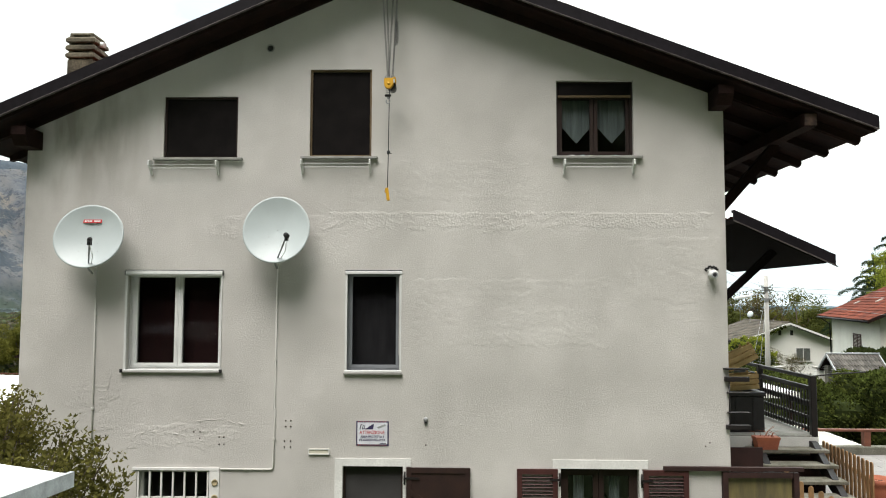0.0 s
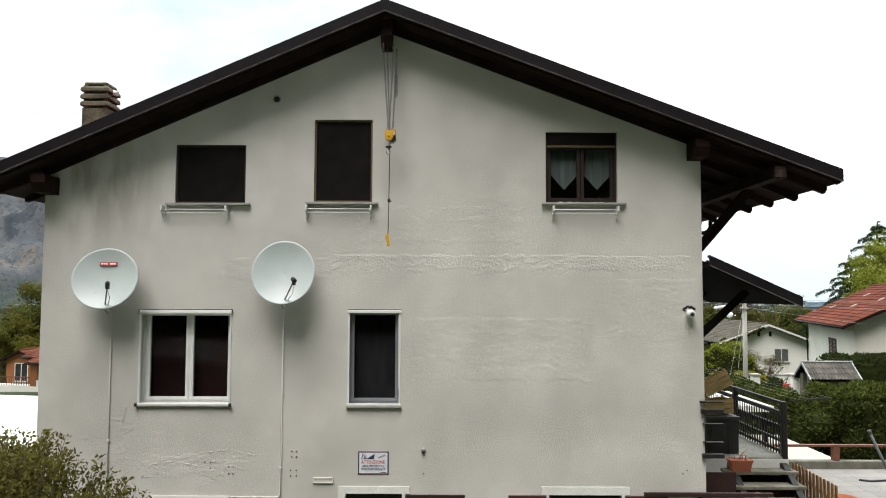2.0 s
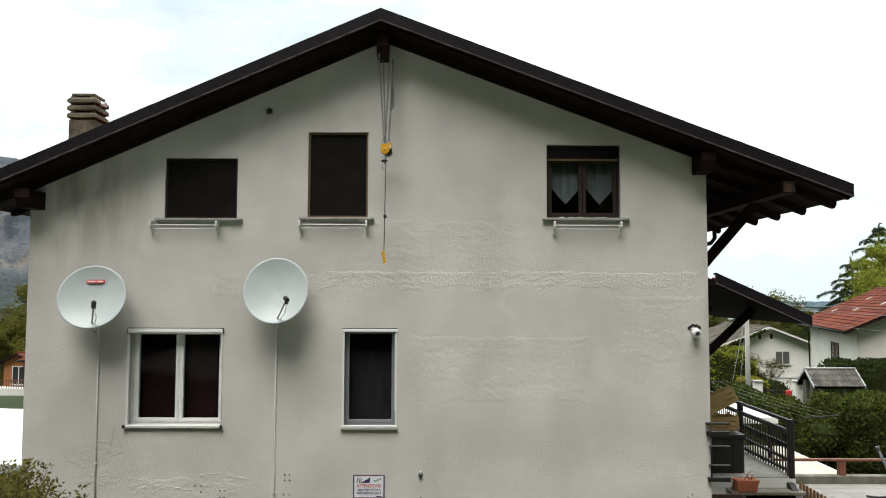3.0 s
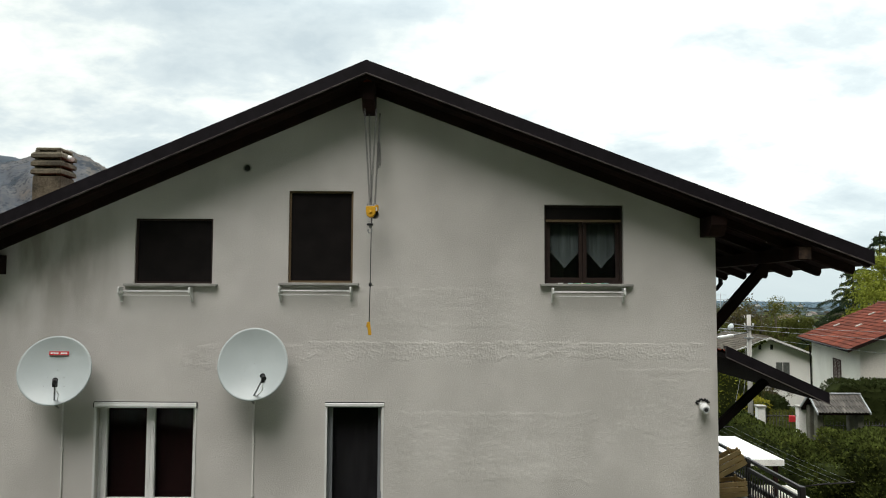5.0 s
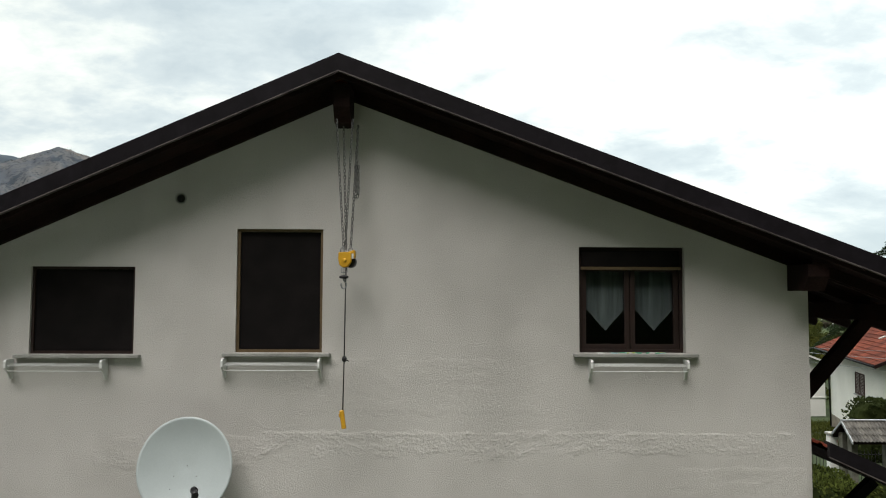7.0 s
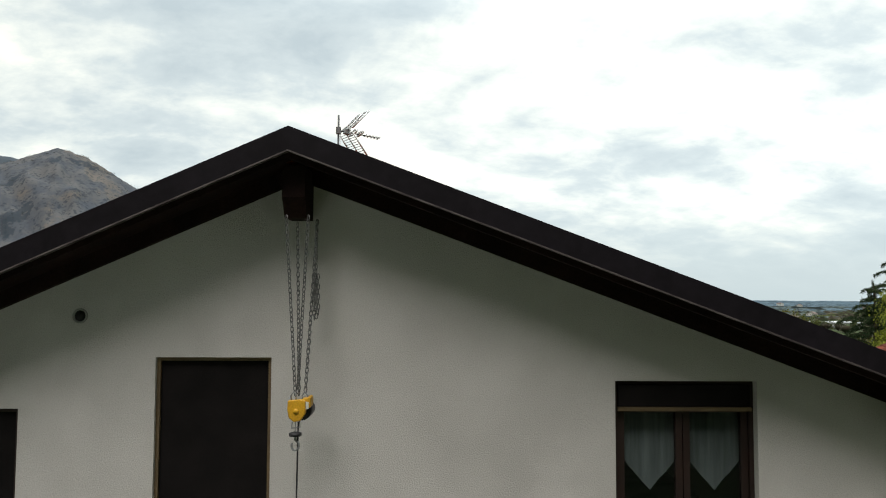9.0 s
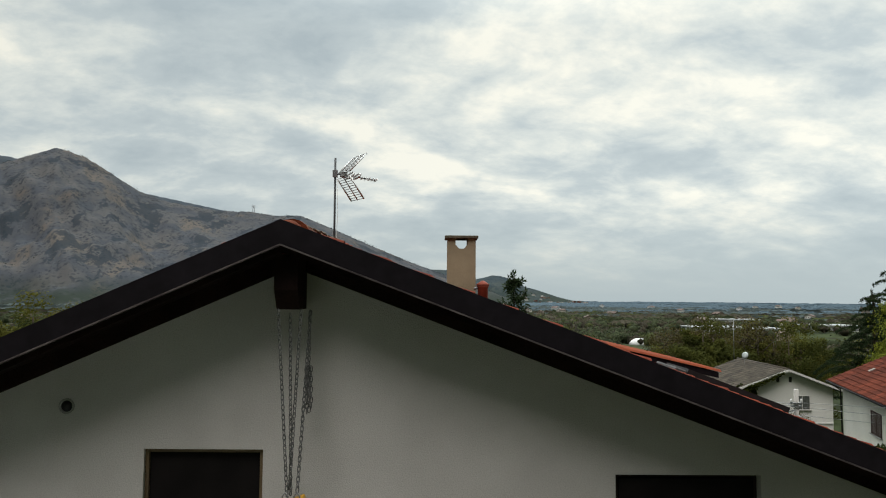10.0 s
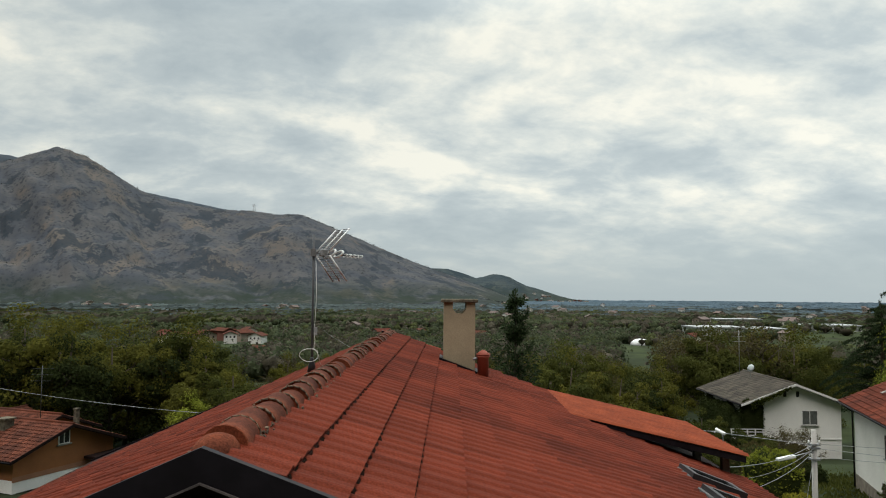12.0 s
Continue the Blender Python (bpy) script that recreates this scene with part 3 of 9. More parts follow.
for x in (WX0, WX1 - WT):
    boxpart("wall", house, PLASTER, x, x + WT, WT, DEPTH - WT, -2, roof_z(x if x < 0 else x + WT) - 0.30)
for z in (2.45, 5.4):
    boxpart("floor_slab", house, CONCRETE, WX0 + WT, WX1 - WT, WT, DEPTH - WT, z, z + 0.25)
# raised seams and trowel edges in the render
def ragged_bead(points, width, depth, seed, name="render_seam"):
    """An uneven raised line of render along a broken path on the gable."""
    bm = bmesh.new()
    prev = None
    walk_len = [0.0]
    for p, q in zip(points, points[1:]):
        walk_len.append(walk_len[-1] + math.hypot(q[0] - p[0], q[1] - p[1]))
    n = int(walk_len[-1] / 0.025)
    for i in range(n + 1):
        s = walk_len[-1] * i / n
        x, z = np.interp(s, walk_len, [p[0] for p in points]), np.interp(s, walk_len, [p[1] for p in points])
        x += 0.03 * noise.noise((s * 3, seed, 2)) + 0.012 * noise.noise((s * 13, seed, 5))
        z += 0.03 * noise.noise((s * 2.3, seed, 8)) + 0.012 * noise.noise((s * 14, seed, 9))
        d = max(depth * (0.25 + noise.noise((s * 2.1, seed, 0)) + 0.7 * noise.noise((s * 17, seed, 1))), -0.003)
        w = width * (0.6 + 0.5 * noise.noise((s * 9, seed, 4)))
        ring = [bm.verts.new(c) for c in ((x - 0.2 * w, 0.003, z + w), (x, -d, z + 0.2 * w), (x + 0.2 * w, 0.003, z - 0.7 * w))]
        if prev:
            for k in (0, 1):
                bm.faces.new((prev[k], ring[k], ring[k + 1], prev[k + 1])).smooth = True
        prev = ring
    part(name, bm, PLASTER, house)


def render_patch(x0, x1, z0, z1, depth, seed, cell=0.014, lip=0.0):
    """A strip of coarser render laid over the wall: lumps and trowel marks that sink into the wall along a ragged edge."""
    nx, nz = int((x1 - x0) / cell), int((z1 - z0) / cell)
    verts, faces = [], []
    for i in range(nx + 1):
        x = x0 + (x1 - x0) * i / nx
        for k in range(nz + 1):
            z = z0 + (z1 - z0) * k / nz
            e = min((x - x0) / 0.3, (x1 - x) / 0.3, (z - z0) / 0.16, (z1 - z) / 0.06, 1.0)
            e += 0.7 * noise.noise((x * 3.1, z * 6.0, seed)) + 0.5 * noise.noise((x * 9.0, z * 14.0, seed + 3))
            mask = min(max(e, 0.0), 1.0)
            lump = 0.35 + 0.9 * noise.noise((x * 34, z * 44, seed)) + 0.8 * noise.noise((x * 61, z * 70, seed + 9)) + 0.4 * noise.noise((x * 9, z * 13, seed + 5))
            ridge = lip * max(0.0, 1 - abs(z - z1 + 0.05 + 0.02 * noise.noise((x * 2.2, 4.0, seed))) / 0.016) * (0.55 + noise.noise((x * 5, 1.0, seed)))
            d = mask * (0.0015 + depth * max(lump, 0.0) + max(ridge, 0.0)) - (1 - mask) * 0.004
            verts.append((x, -d, z))
    for i in range(nx):
        for k in range(nz):
            a = i * (nz + 1) + k
            faces.append((a, a + nz + 1, a + nz + 2, a + 1))
    me = bpy.data.meshes.new("render_patch")
    me.from_pydata(verts, [], faces)
    me.polygons.foreach_set("use_smooth", [True] * len(faces))
    me.materials.append(PLASTER)
    ob = new("render_patch", me)
    ob.parent = house


render_patch(-1.0, WX1 - 0.01, 5.38, 5.745, 0.0048, 1, 0.009, 0.003)
render_patch(-2.6, -0.7, 5.22, 5.70, 0.0036, 2, 0.011)
render_patch(-0.6, 2.3, 5.78, 6.5, 0.002, 3, 0.014)
render_patch(3.2, WX1 - 0.01, 4.3, 5.4, 0.002, 4, 0.015)
render_patch(-3.75, -1.9, 2.3, 2.75, 0.0036, 5, 0.011)
render_patch(-4.6, -3.6, 2.5, 3.3, 0.003, 6, 0.011)
render_patch(0.2, 3.2, 3.7, 4.8, 0.0016, 7, 0.015)
ragged_bead([(-3.83, 3.48), (-3.92, 3.12), (-4.10, 2.76), (-4.22, 2.64)], 0.018, 0.014, 5, "crack_edge")
ragged_bead([(-3.7, 3.35), (-4.0, 3.0), (-4.3, 2.75)], 0.035, 0.02, 6)
ragged_bead([(-3.60, 2.38), (-3.48, 2.58), (-3.12, 2.62), (-2.75, 2.55)], 0.035, 0.024, 7)
ragged_bead([(-2.9, 2.72), (-2.3, 2.80), (-1.9, 2.70)], 0.035, 0.02, 8)
ragged_bead([(4.0, 6.6), (4.6, 6.55), (WX1 - 0.05, 6.62)], 0.02, 0.008, 9)

# roof deck, soffit and verges
EL, ER = -5.98, 6.674


def slope_box(bm, xa, xb, y0, y1, dz0, dz1):
    """A slab that follows the roof from xa to xb, dz below the top line."""
    prism(bm, [(xa, roof_z(xa) + dz0), (xb, roof_z(xb) + dz0), (xb, roof_z(xb) + dz1), (xa, roof_z(xa) + dz1)], y0, y1)


for xa, xb in ((EL, 0.0), (0.0, ER)):
    bm = bmesh.new()
    slope_box(bm, xa, xb, FY + 0.03, DEPTH + 0.45, -0.19, -0.15 if xa < 0 else -0.07)
    part("roof_deck", bm, DARK_WOOD, house)
    bm = bmesh.new()
    slope_box(bm, xa, xb, FY - 0.02, FY + 0.03, -0.17, 0.0)
    slope_box(bm, xa, xb, FY + 0.03, FY + 0.06, -0.06, -0.01)
    part("verge_flashing", bm, BROWN_METAL, house, "dark brown sheet-metal verge flashing")
    bm = bmesh.new()
    slope_box(bm, xa, xb, FY - 0.028, FY + 0.02, -0.182, -0.171)
    part("drip_edge", bm, DRIP, house)
    bm = bmesh.new()
    slope_box(bm, xa * 0.995, xb * 0.995, FY + 0.03, FY + 0.12, -0.225, -0.19)
    part("barge_rafter", bm, DARK_WOOD, house)
    bm = bmesh.new()
    xw = WX0 if xa < 0 else WX1
    a, b = (EL * 0.97, 0.0) if xa < 0 else (0.0, ER * 0.97)
    slope_box(bm, a, b, -0.06, -0.004, -0.318, -0.19)
    part("wall_rafter", bm, DARK_WOOD, house)
# far verge
for xa, xb in ((EL, 0.0), (0.0, ER)):
    bm = bmesh.new()
    slope_box(bm, xa, xb, DEPTH + 0.45, DEPTH + 0.50, -0.3, -0.11 if xa < 0 else -0.02)
    part("verge_flashing", bm, BROWN_METAL, house)
# ridge beam and purlins that carry the overhang
for x0, x1, z0, z1, y0 in ((-0.07, 0.095, 8.83, 9.2, -0.38), (4.58, 4.79, 7.16, 7.42, -0.44), (-5.17, -4.96, 6.60, 6.86, -0.44)):
    bm = bmesh.new()
    prism(bm, [(y0, z1), (y0, z0 + 0.14), (y0 + 0.10, z0), (0.2, z0), (0.2, z1)], x0, x1, Matrix(((0, 1, 0, 0), (1, 0, 0, 0), (0, 0, 1, 0), (0, 0, 0, 1))))
    part("purlin", bm, DARK_WOOD, house)
boxpart("outrigger_beam", house, DARK_WOOD, 5.72, 5.90, -0.44, DEPTH + 0.3, 6.84, 7.02)
boxpart("beam_end", house, END_GRAIN, 5.73, 5.89, -0.452, -0.441, 6.85, 7.01)
# rafters along the eaves, with shaped tails
for side in (0, 1):
    for i in range(13):
        y = -0.05 + 0.9 * i
        bm = bmesh.new()
        if side:
            xs = (WX1, 6.46, 6.66)
            poly = [(xs[0], roof_z(xs[0]) - 0.30), (xs[1], roof_z(xs[1]) - 0.31), (xs[2] - 0.03, roof_z(xs[2]) - 0.30), (xs[2], roof_z(xs[2]) - 0.25), (xs[2], roof_z(xs[2]) - 0.19), (xs[0], roof_z(xs[0]) - 0.19)]
        else:
            xs = (WX0, -5.76, -5.93)
            poly = [(xs[0], roof_z(xs[0]) - 0.30), (xs[1], roof_z(xs[1]) - 0.31), (xs[2], roof_z(xs[2]) - 0.27), (xs[2], roof_z(xs[2]) - 0.19), (xs[0], roof_z(xs[0]) - 0.19)]
        prism(bm, poly, y - 0.05, y + 0.05)
        part("rafter", bm, DARK_WOOD, house)
for y in (0.85, 5.0):
    bm = bmesh.new()
    d = Vector((1.1, 0, 1.26)).normalized()
    ang = math.atan2(1.26, 1.1)
    m = pose(WX1, y, 5.60) @ pose(0, 0, 0, 0, -math.degrees(ang), 0)
    box(bm, 0, 1.66, -0.06, 0.06, -0.07, 0.07, m)
    part("strut", bm, DARK_WOOD, house)

# ---- roof tiles ----
def tile_mesh(name, w=0.21, length=0.37, waves=1):
    """One interlocking tile: a flat pan and a rounded roll, with a thick lower edge. x runs down the slope."""
    bm = bmesh.new()
    cut = [(0.0, 0.0), (0.28, -0.004), (0.52, 0.0), (0.66, 0.015), (0.8, 0.02), (0.92, 0.014), (1.0, 0.0)]
    rows = []
    for x, up_z in ((0.0, 0.0), (length, 0.034)):
        rows.append([bm.verts.new((x, w * u, z + up_z)) for u, z in cut])
    low = [bm.verts.new((length, w * u, z + 0.034 - 0.034)) for u, z in cut]
    for a, b in ((rows[0], rows[1]), (rows[1], low)):
        for i in range(len(cut) - 1):
            bm.faces.new((a[i], b[i], b[i + 1], a[i + 1]))
    me = finish(bm, name)
    return me


def lay_tiles(parent, x_from, x_to, z_of, y0, y1, near, skew=0.0, me_name="roof_tile", mats=(None, None), stuff="roof_tiles", course=0.335, w=0.205, keep=None):
    """Courses of tiles down a slope. The tiles for which near(x, y) holds are pieces; the rest is joined."""
    me = tile_mesh(me_name, w + 0.004, course + 0.035)
    me.materials.append(mats[0])
    va = np.array([v.co[:] for v in me.vertices])
    fa = [list(p.vertices) for p in me.polygons]
    sgn = 1 if x_to > x_from else -1
    slope = (z_of(x_to) - z_of(x_from)) / abs(x_to - x_from)
    cosv = 1 / math.sqrt(1 + slope * slope)
    total = abs(x_to - x_from) / cosv
    nc = int(total / course)
    rng = random.Random(7)
    verts, faces, count = [], [], 0
    for c in range(nc):
        x = x_from + sgn * c * course * cosv
        k = int((y1 - y0) / w)
        for j in range(k):
            y = y0 + j * w + rng.uniform(-0.004, 0.004)
            if keep and not keep(x, y):
                continue
            ang = math.degrees(math.atan(-slope)) + rng.uniform(-0.5, 0.5)
            m = pose(x + skew * y, y if sgn > 0 else y + w, z_of(x) + rng.uniform(-0.003, 0.003), 0, 0, 0 if sgn > 0 else 180) @ pose(0, 0, 0, 0, ang, rng.uniform(-0.5, 0.5))
            if near(x, y) and count < 300:
                sweep_piece(me_name, me, parent, m)
                count += 1
            else:
                mm = np.array(m)
                off = len(verts)
                verts.extend((va @ mm[:3, :3].T + mm[:3, 3]).tolist())
                faces.extend([[i + off for i in f] for f in fa])
    rest = bpy.data.meshes.new(stuff)
    rest.from_pydata(verts, [], faces)
    rest.materials.append(mats[1])
    ob = new(stuff, rest)
    ob.parent = parent
    return tagged(ob, kind="stuff")


# ---- skylights, dormer roof, chimneys ----
SKY_BACKING = material("pale_sky_backing", (0.42, 0.39, 0.34), (0.36, 0.33, 0.29), 2, 0.8)


def skylight(x0, x1, y0, y1):
    t = thing("skylight", (x0, y0, roof_z(x0)), "dark framed roof window in red tiles", "skylight", "roof windows")
    ang = math.degrees(math.atan(SR))
    ln = (x1 - x0) / math.cos(radians(ang))
    m = pose(0, 0, 0.02, 0, ang, 0)
    w = y1 - y0
    bm = bmesh.new()
    for b in ((0, ln, 0, 0.09), (0, ln, w - 0.09, w), (0, 0.09, 0.09, w - 0.09), (ln - 0.09, ln, 0.09, w - 0.09)):
        box(bm, b[0], b[1], b[2], b[3], -0.06, 0.085, m)
    part("frame", bm, BLACK_PLASTIC, t)
    boxpart("pane", t, GLASS, 0.09, ln - 0.09, 0.09, w - 0.09, 0.062, 0.07, m=m)
    # pale sheet under the glass stands in for the reflected sky
    boxpart("backing", t, SKY_BACKING, 0.09, ln - 0.09, 0.09, w - 0.09, 0.03, 0.045, m=m, label="pale sheet behind the pane, painted reflection of the sky")
    bm = bmesh.new()
    box(bm, -0.05 if y0 > 4 else -0.12, -0.002, 0.02, w - 0.02, -0.05, 0.03 if y0 > 4 else 0.06, m)
    bevel(bm, 0.01)
    part("flashing", bm, LEAD, t, "grey metal flashing")
    return t


LEAD = material("dull_lead", (0.09, 0.09, 0.09), (0.05, 0.05, 0.05), 6, 0.7)
SKY = [(3.55, 4.55, 1.75, 2.45), (4.45, 5.45, 4.45, 5.1), (4.62, 5.35, 5.9, 6.5)]
for s in SKY:
    skylight(*s)

DX0, DX1, DY0, DY1 = 3.2, 6.35, 8.3, 11.5


def dormer_z(x):
    return 8.28 - 0.225 * (x - 3.2)


POST_WOOD = material("weathered_grey_post", (0.17, 0.145, 0.12), (0.1, 0.085, 0.07), 4, 0.9, 0.3, 40)
dormer = thing("dormer_roof", (DX0, DY0, 8.2), "low-pitched orange tiled canopy roof rising out of the main roof on weathered posts", "roof")
ddx = dormer.location


def dpart(name, mat, dz0, dz1, y0, y1, xa=DX0, xb=DX1, label=""):
    bm = bmesh.new()
    prism(bm, [(xa - ddx.x, dormer_z(xa) + dz0 - ddx.z), (xb - ddx.x, dormer_z(xb) + dz0 - ddx.z), (xb - ddx.x, dormer_z(xb) + dz1 - ddx.z), (xa - ddx.x, dormer_z(xa) + dz1 - ddx.z)], y0 - ddx.y, y1 - ddx.y)
    return part(name, bm, mat, dormer, label)


dpart("deck", DARK_WOOD, -0.12, -0.04, DY0 + 0.06, DY1)
dpart("fascia", BROWN_METAL, -0.15, -0.05, DY0 + 0.02, DY0 + 0.06)
bm = bmesh.new()
nw = 17
for i in range(nw):
    y = DY0 + (DY1 - DY0) * i / nw
    dy = (DY1 - DY0) / nw
    prev = None
    for k in range(7):
        u = k / 6
        q = [bm.verts.new((x - ddx.x, y + dy * u - ddx.y, dormer_z(x) - 0.03 + 0.045 * math.sin(math.pi * u) - ddx.z)) for x in (DX0, DX1 + 0.05)]
        if prev:
            f = bm.faces.new((prev[0], prev[1], q[1], q[0]))
            f.smooth = True
        prev = q
part("roof_sheet", bm, NEW_TILE, dormer, "bright orange corrugated tile sheet")
for y in (8.6, 10.0, 11.2):
    x = 6.1
    boxpart("post", dormer, POST_WOOD, x - 0.06 - ddx.x, x + 0.06 - ddx.x, y - 0.06 - ddx.y, y + 0.06 - ddx.y, roof_z(x) - 0.1 - ddx.z, dormer_z(x) - 0.14 - ddx.z)


def louvre_chimney():
    """Stack with overlapping concrete louvre rings."""
    cx, cy, w = -4.545, 0.36, 0.198
    t = thing("chimney", (cx, cy, 7.35), "weathered concrete chimney with stacked louvre cap", "chimney")
    boxpart("shaft", t, CHIMNEY_OLD, -w, w, -w, w, 0, 0.645, 0.012)
    for z in (0.665, 0.78, 0.895):
        bm = bmesh.new()
        prof = [(w + 0.004, z), (w + 0.022, z + 0.012), (w + 0.018, z + 0.058), (w - 0.012, z + 0.09), (w - 0.07, z + 0.09), (w - 0.07, z)]
        rings = [[bm.verts.new((sx * r, sy * r, h)) for sx, sy in ((-1, -1), (1, -1), (1, 1), (-1, 1))] for r, h in prof]
        for a, b in zip(rings, rings[1:] + rings[:1]):
            for i in range(4):
                bm.faces.new((a[i], a[(i + 1) % 4], b[(i + 1) % 4], b[i]))
        part("louvre", bm, CHIMNEY_OLD, t)
    for sx, sy in ((-1, -1), (1, -1), (1, 1), (-1, 1)):
        boxpart("corner_block", t, CHIMNEY_OLD, sx * 0.15 - 0.03, sx * 0.15 + 0.03, sy * 0.15 - 0.03, sy * 0.15 + 0.03, 0.64, 1.01)
    # black box added inside so that the gaps between louvres go dark
    boxpart("dark_core", t, BLACK_PLASTIC, -0.12, 0.12, -0.12, 0.12, 0.64, 1.0)
    boxpart("cap", t, CHIMNEY_OLD, -w + 0.02, w - 0.02, -w + 0.02, w - 0.02, 1.005, 1.05, 0.012)
    bm = bmesh.new()
    tube(bm, [(0.1, 0.0, 0.93), (0.2, -0.02, 0.925), (0.285, -0.05, 0.905)], 0.05, 10, 0.036)
    part("flue_outlet", bm, WHITE_PLASTIC, t, "white plastic flue outlet")


louvre_chimney()


def tan_chimney():
    cx, cy = 1.56, 9.45
    zb = roof_z(cx)
    t = thing("chimney", (cx, cy, zb), "tan rendered chimney with a flat slab on top", "chimney")
    w, d = 0.285, 0.26
    top = 10.06 - zb
    bm = bmesh.new()
    # front and back with a draught opening at the top
    for y in (-d, d - 0.06):
        box(bm, -w, w, y, y + 0.06, -0.3, top - 0.2)
        box(bm, -w, -0.12, y, y + 0.06, top - 0.2, top)
        box(bm, 0.12, w, y, y + 0.06, top - 0.2, top)
        for s in (-1, 1):
            prism(bm, [(s * 0.12, top - 0.2), (s * 0.05, top - 0.2), (s * 0.12, top - 0.12)], y, y + 0.06)
    for x in (-w, w - 0.06):
        box(bm, x, x + 0.06, -d + 0.06, d - 0.06, -0.3, top)
    part("shaft", bm, CHIMNEY_TAN, t)
    boxpart("cap", t, CHIMNEY_OLD, -w - 0.05, w + 0.05, -d - 0.05, d + 0.05, top, top + 0.06, 0.01, "grey concrete slab")
    m = pose(0, 0, 0, 0, math.degrees(math.atan(SR)), 0)
    bm = bmesh.new()
    box(bm, -w - 0.12, w + 0.14, -d - 0.12, d + 0.12, 0.01, 0.07, m)
    part("flashing", bm, BROWN_METAL, t, "dark lead flashing")


tan_chimney()
vp = thing("vent_pipe", (1.98, 9.05, roof_z(1.98)), "red clay vent pipe with a conical hat", "vent pipe")
bm = bmesh.new()
lathe(bm, [(0.1, -0.1), (0.1, 0.36), (0.12, 0.38), (0.12, 0.41)], 16)
part("pipe", bm, RED_CLAY, vp)
bm = bmesh.new()
lathe(bm, [(0.125, 0.41), (0.13, 0.43), (0.03, 0.50), (0.0001, 0.505)], 16)
part("hat", bm, RED_CLAY, vp)
bm = bmesh.new()
tube(bm, [(-0.1, -0.02, 0.36), (-0.18, -0.02, 0.34)], 0.025, 8)
part("bracket", bm, STEEL, vp)


# ---- windows and doors of the gable ----
def frame_bars(bm, x0, x1, z0, z1, y0, y1, w):
    box(bm, x0, x1, y0, y1, z0, z0 + w)
    box(bm, x0, x1, y0, y1, z1 - w, z1)
    box(bm, x0, x0 + w, y0, y1, z0 + w, z1 - w)
    box(bm, x1 - w, x1, y0, y1, z0 + w, z1 - w)


def pane(parent, x0, x1, z0, z1, y, mat=None):
    ob = boxpart("pane", parent, mat or GLASS, x0, x1, y, y + 0.006, z0, z1)
    ob.visible_shadow = False
    return ob


def sill(parent, x0, x1, z, out=0.07, mat=None, h=0.035):
    return boxpart("sill", parent, mat or SILL, x0, x1, -out, 0.10, z - h, z, 0.005)


def screened_window(key, label, sill_x, rim):
    x0, x1, z0, z1 = OPEN[key]
    t = thing("window_1", ((x0 + x1) / 2, 0, z0), label, "window", kind="structure")
    h, a = z1 - z0, (x1 - x0) / 2
    bm = bmesh.new()
    frame_bars(bm, -a, a, 0, h, 0.03, 0.09, 0.028)
    part("window_frame", bm, rim, t)
    bm = bmesh.new()
    box(bm, -a + 0.028, a - 0.028, 0.055, 0.06, 0.028, h - 0.028)
    part("insect_screen", bm, SCREEN, t, "black insect screen")
    sill(t, sill_x[0] - (x0 + x1) / 2, sill_x[1] - (x0 + x1) / 2, -0.003)
    return t


screened_window("wL", "wide attic window behind a black insect screen", (-3.33, -2.055), BROWN_FRAME)
screened_window("wM", "tall attic window behind a black insect screen", (-1.215, -0.12), BRONZE)

# curtained wooden window
x0, x1, z0, z1 = OPEN["wR"]
cx = (x0 + x1) / 2
t = thing("window_2", (cx, 0, z0), "brown wooden casement window with pointed white voile curtains", "window", kind="structure")
a, h = (x1 - x0) / 2, z1 - z0
bm = bmesh.new()
frame_bars(bm, -a, a, 0, h, 0.08, 0.16, 0.035)
part("window_frame", bm, BROWN_FRAME, t)
bm = bmesh.new()
box(bm, -a + 0.035, a - 0.035, 0.05, 0.16, h - 0.2, h - 0.035)
part("blind_box", bm, SCREEN, t, "near-black roller blind box")
bm = bmesh.new()
box(bm, -a + 0.03, a - 0.03, 0.035, 0.06, h - 0.235, h - 0.205)
part("screen_rail", bm, BRONZE, t, "bronze rail of a rolled-up screen")
for s in (-1, 1):
    sash = bmesh.new()
    xa, xb = (-a + 0.04, -0.004) if s < 0 else (0.004, a - 0.04)
    frame_bars(sash, xa, xb, 0.036, h - 0.2, 0.10, 0.15, 0.05)
    sash_ob = part("sash", sash, BROWN_FRAME, t)
    pane(sash_ob, xa + 0.048, xb - 0.048, 0.084, h - 0.248, 0.12)
    # curtain with a pointed hem and soft folds
    bm = bmesh.new()
    ca, cb = xa + 0.012, xb - 0.012
    prev = None
    for k in range(25):
        u = k / 24
        x = ca + (cb - ca) * u
        y = 0.19 + 0.007 * math.sin(u * 21) + 0.002 * math.sin(u * 47)
        low = 0.22 + 0.27 * abs(u - 0.54) * 2
        q = [bm.verts.new((x, y, h - 0.24)), bm.verts.new((x, y + 0.004, low))]
        if prev:
            f = bm.faces.new((prev[0], q[0], q[1], prev[1]))
            f.smooth = True
        prev = q
    part("curtain", bm, CURTAIN, t, "white voile curtain with a pointed hem")
sill(t, 2.367 - cx, 3.64 - cx, -0.003)
# clothes pegs left on the sill
PEG_COLS = [material("peg_lime", (0.45, 0.55, 0.12)), material("peg_white", (0.7, 0.72, 0.7)), material("peg_green", (0.12, 0.4, 0.25)), material("peg_aqua", (0.4, 0.6, 0.62))]
rng = random.Random(2)
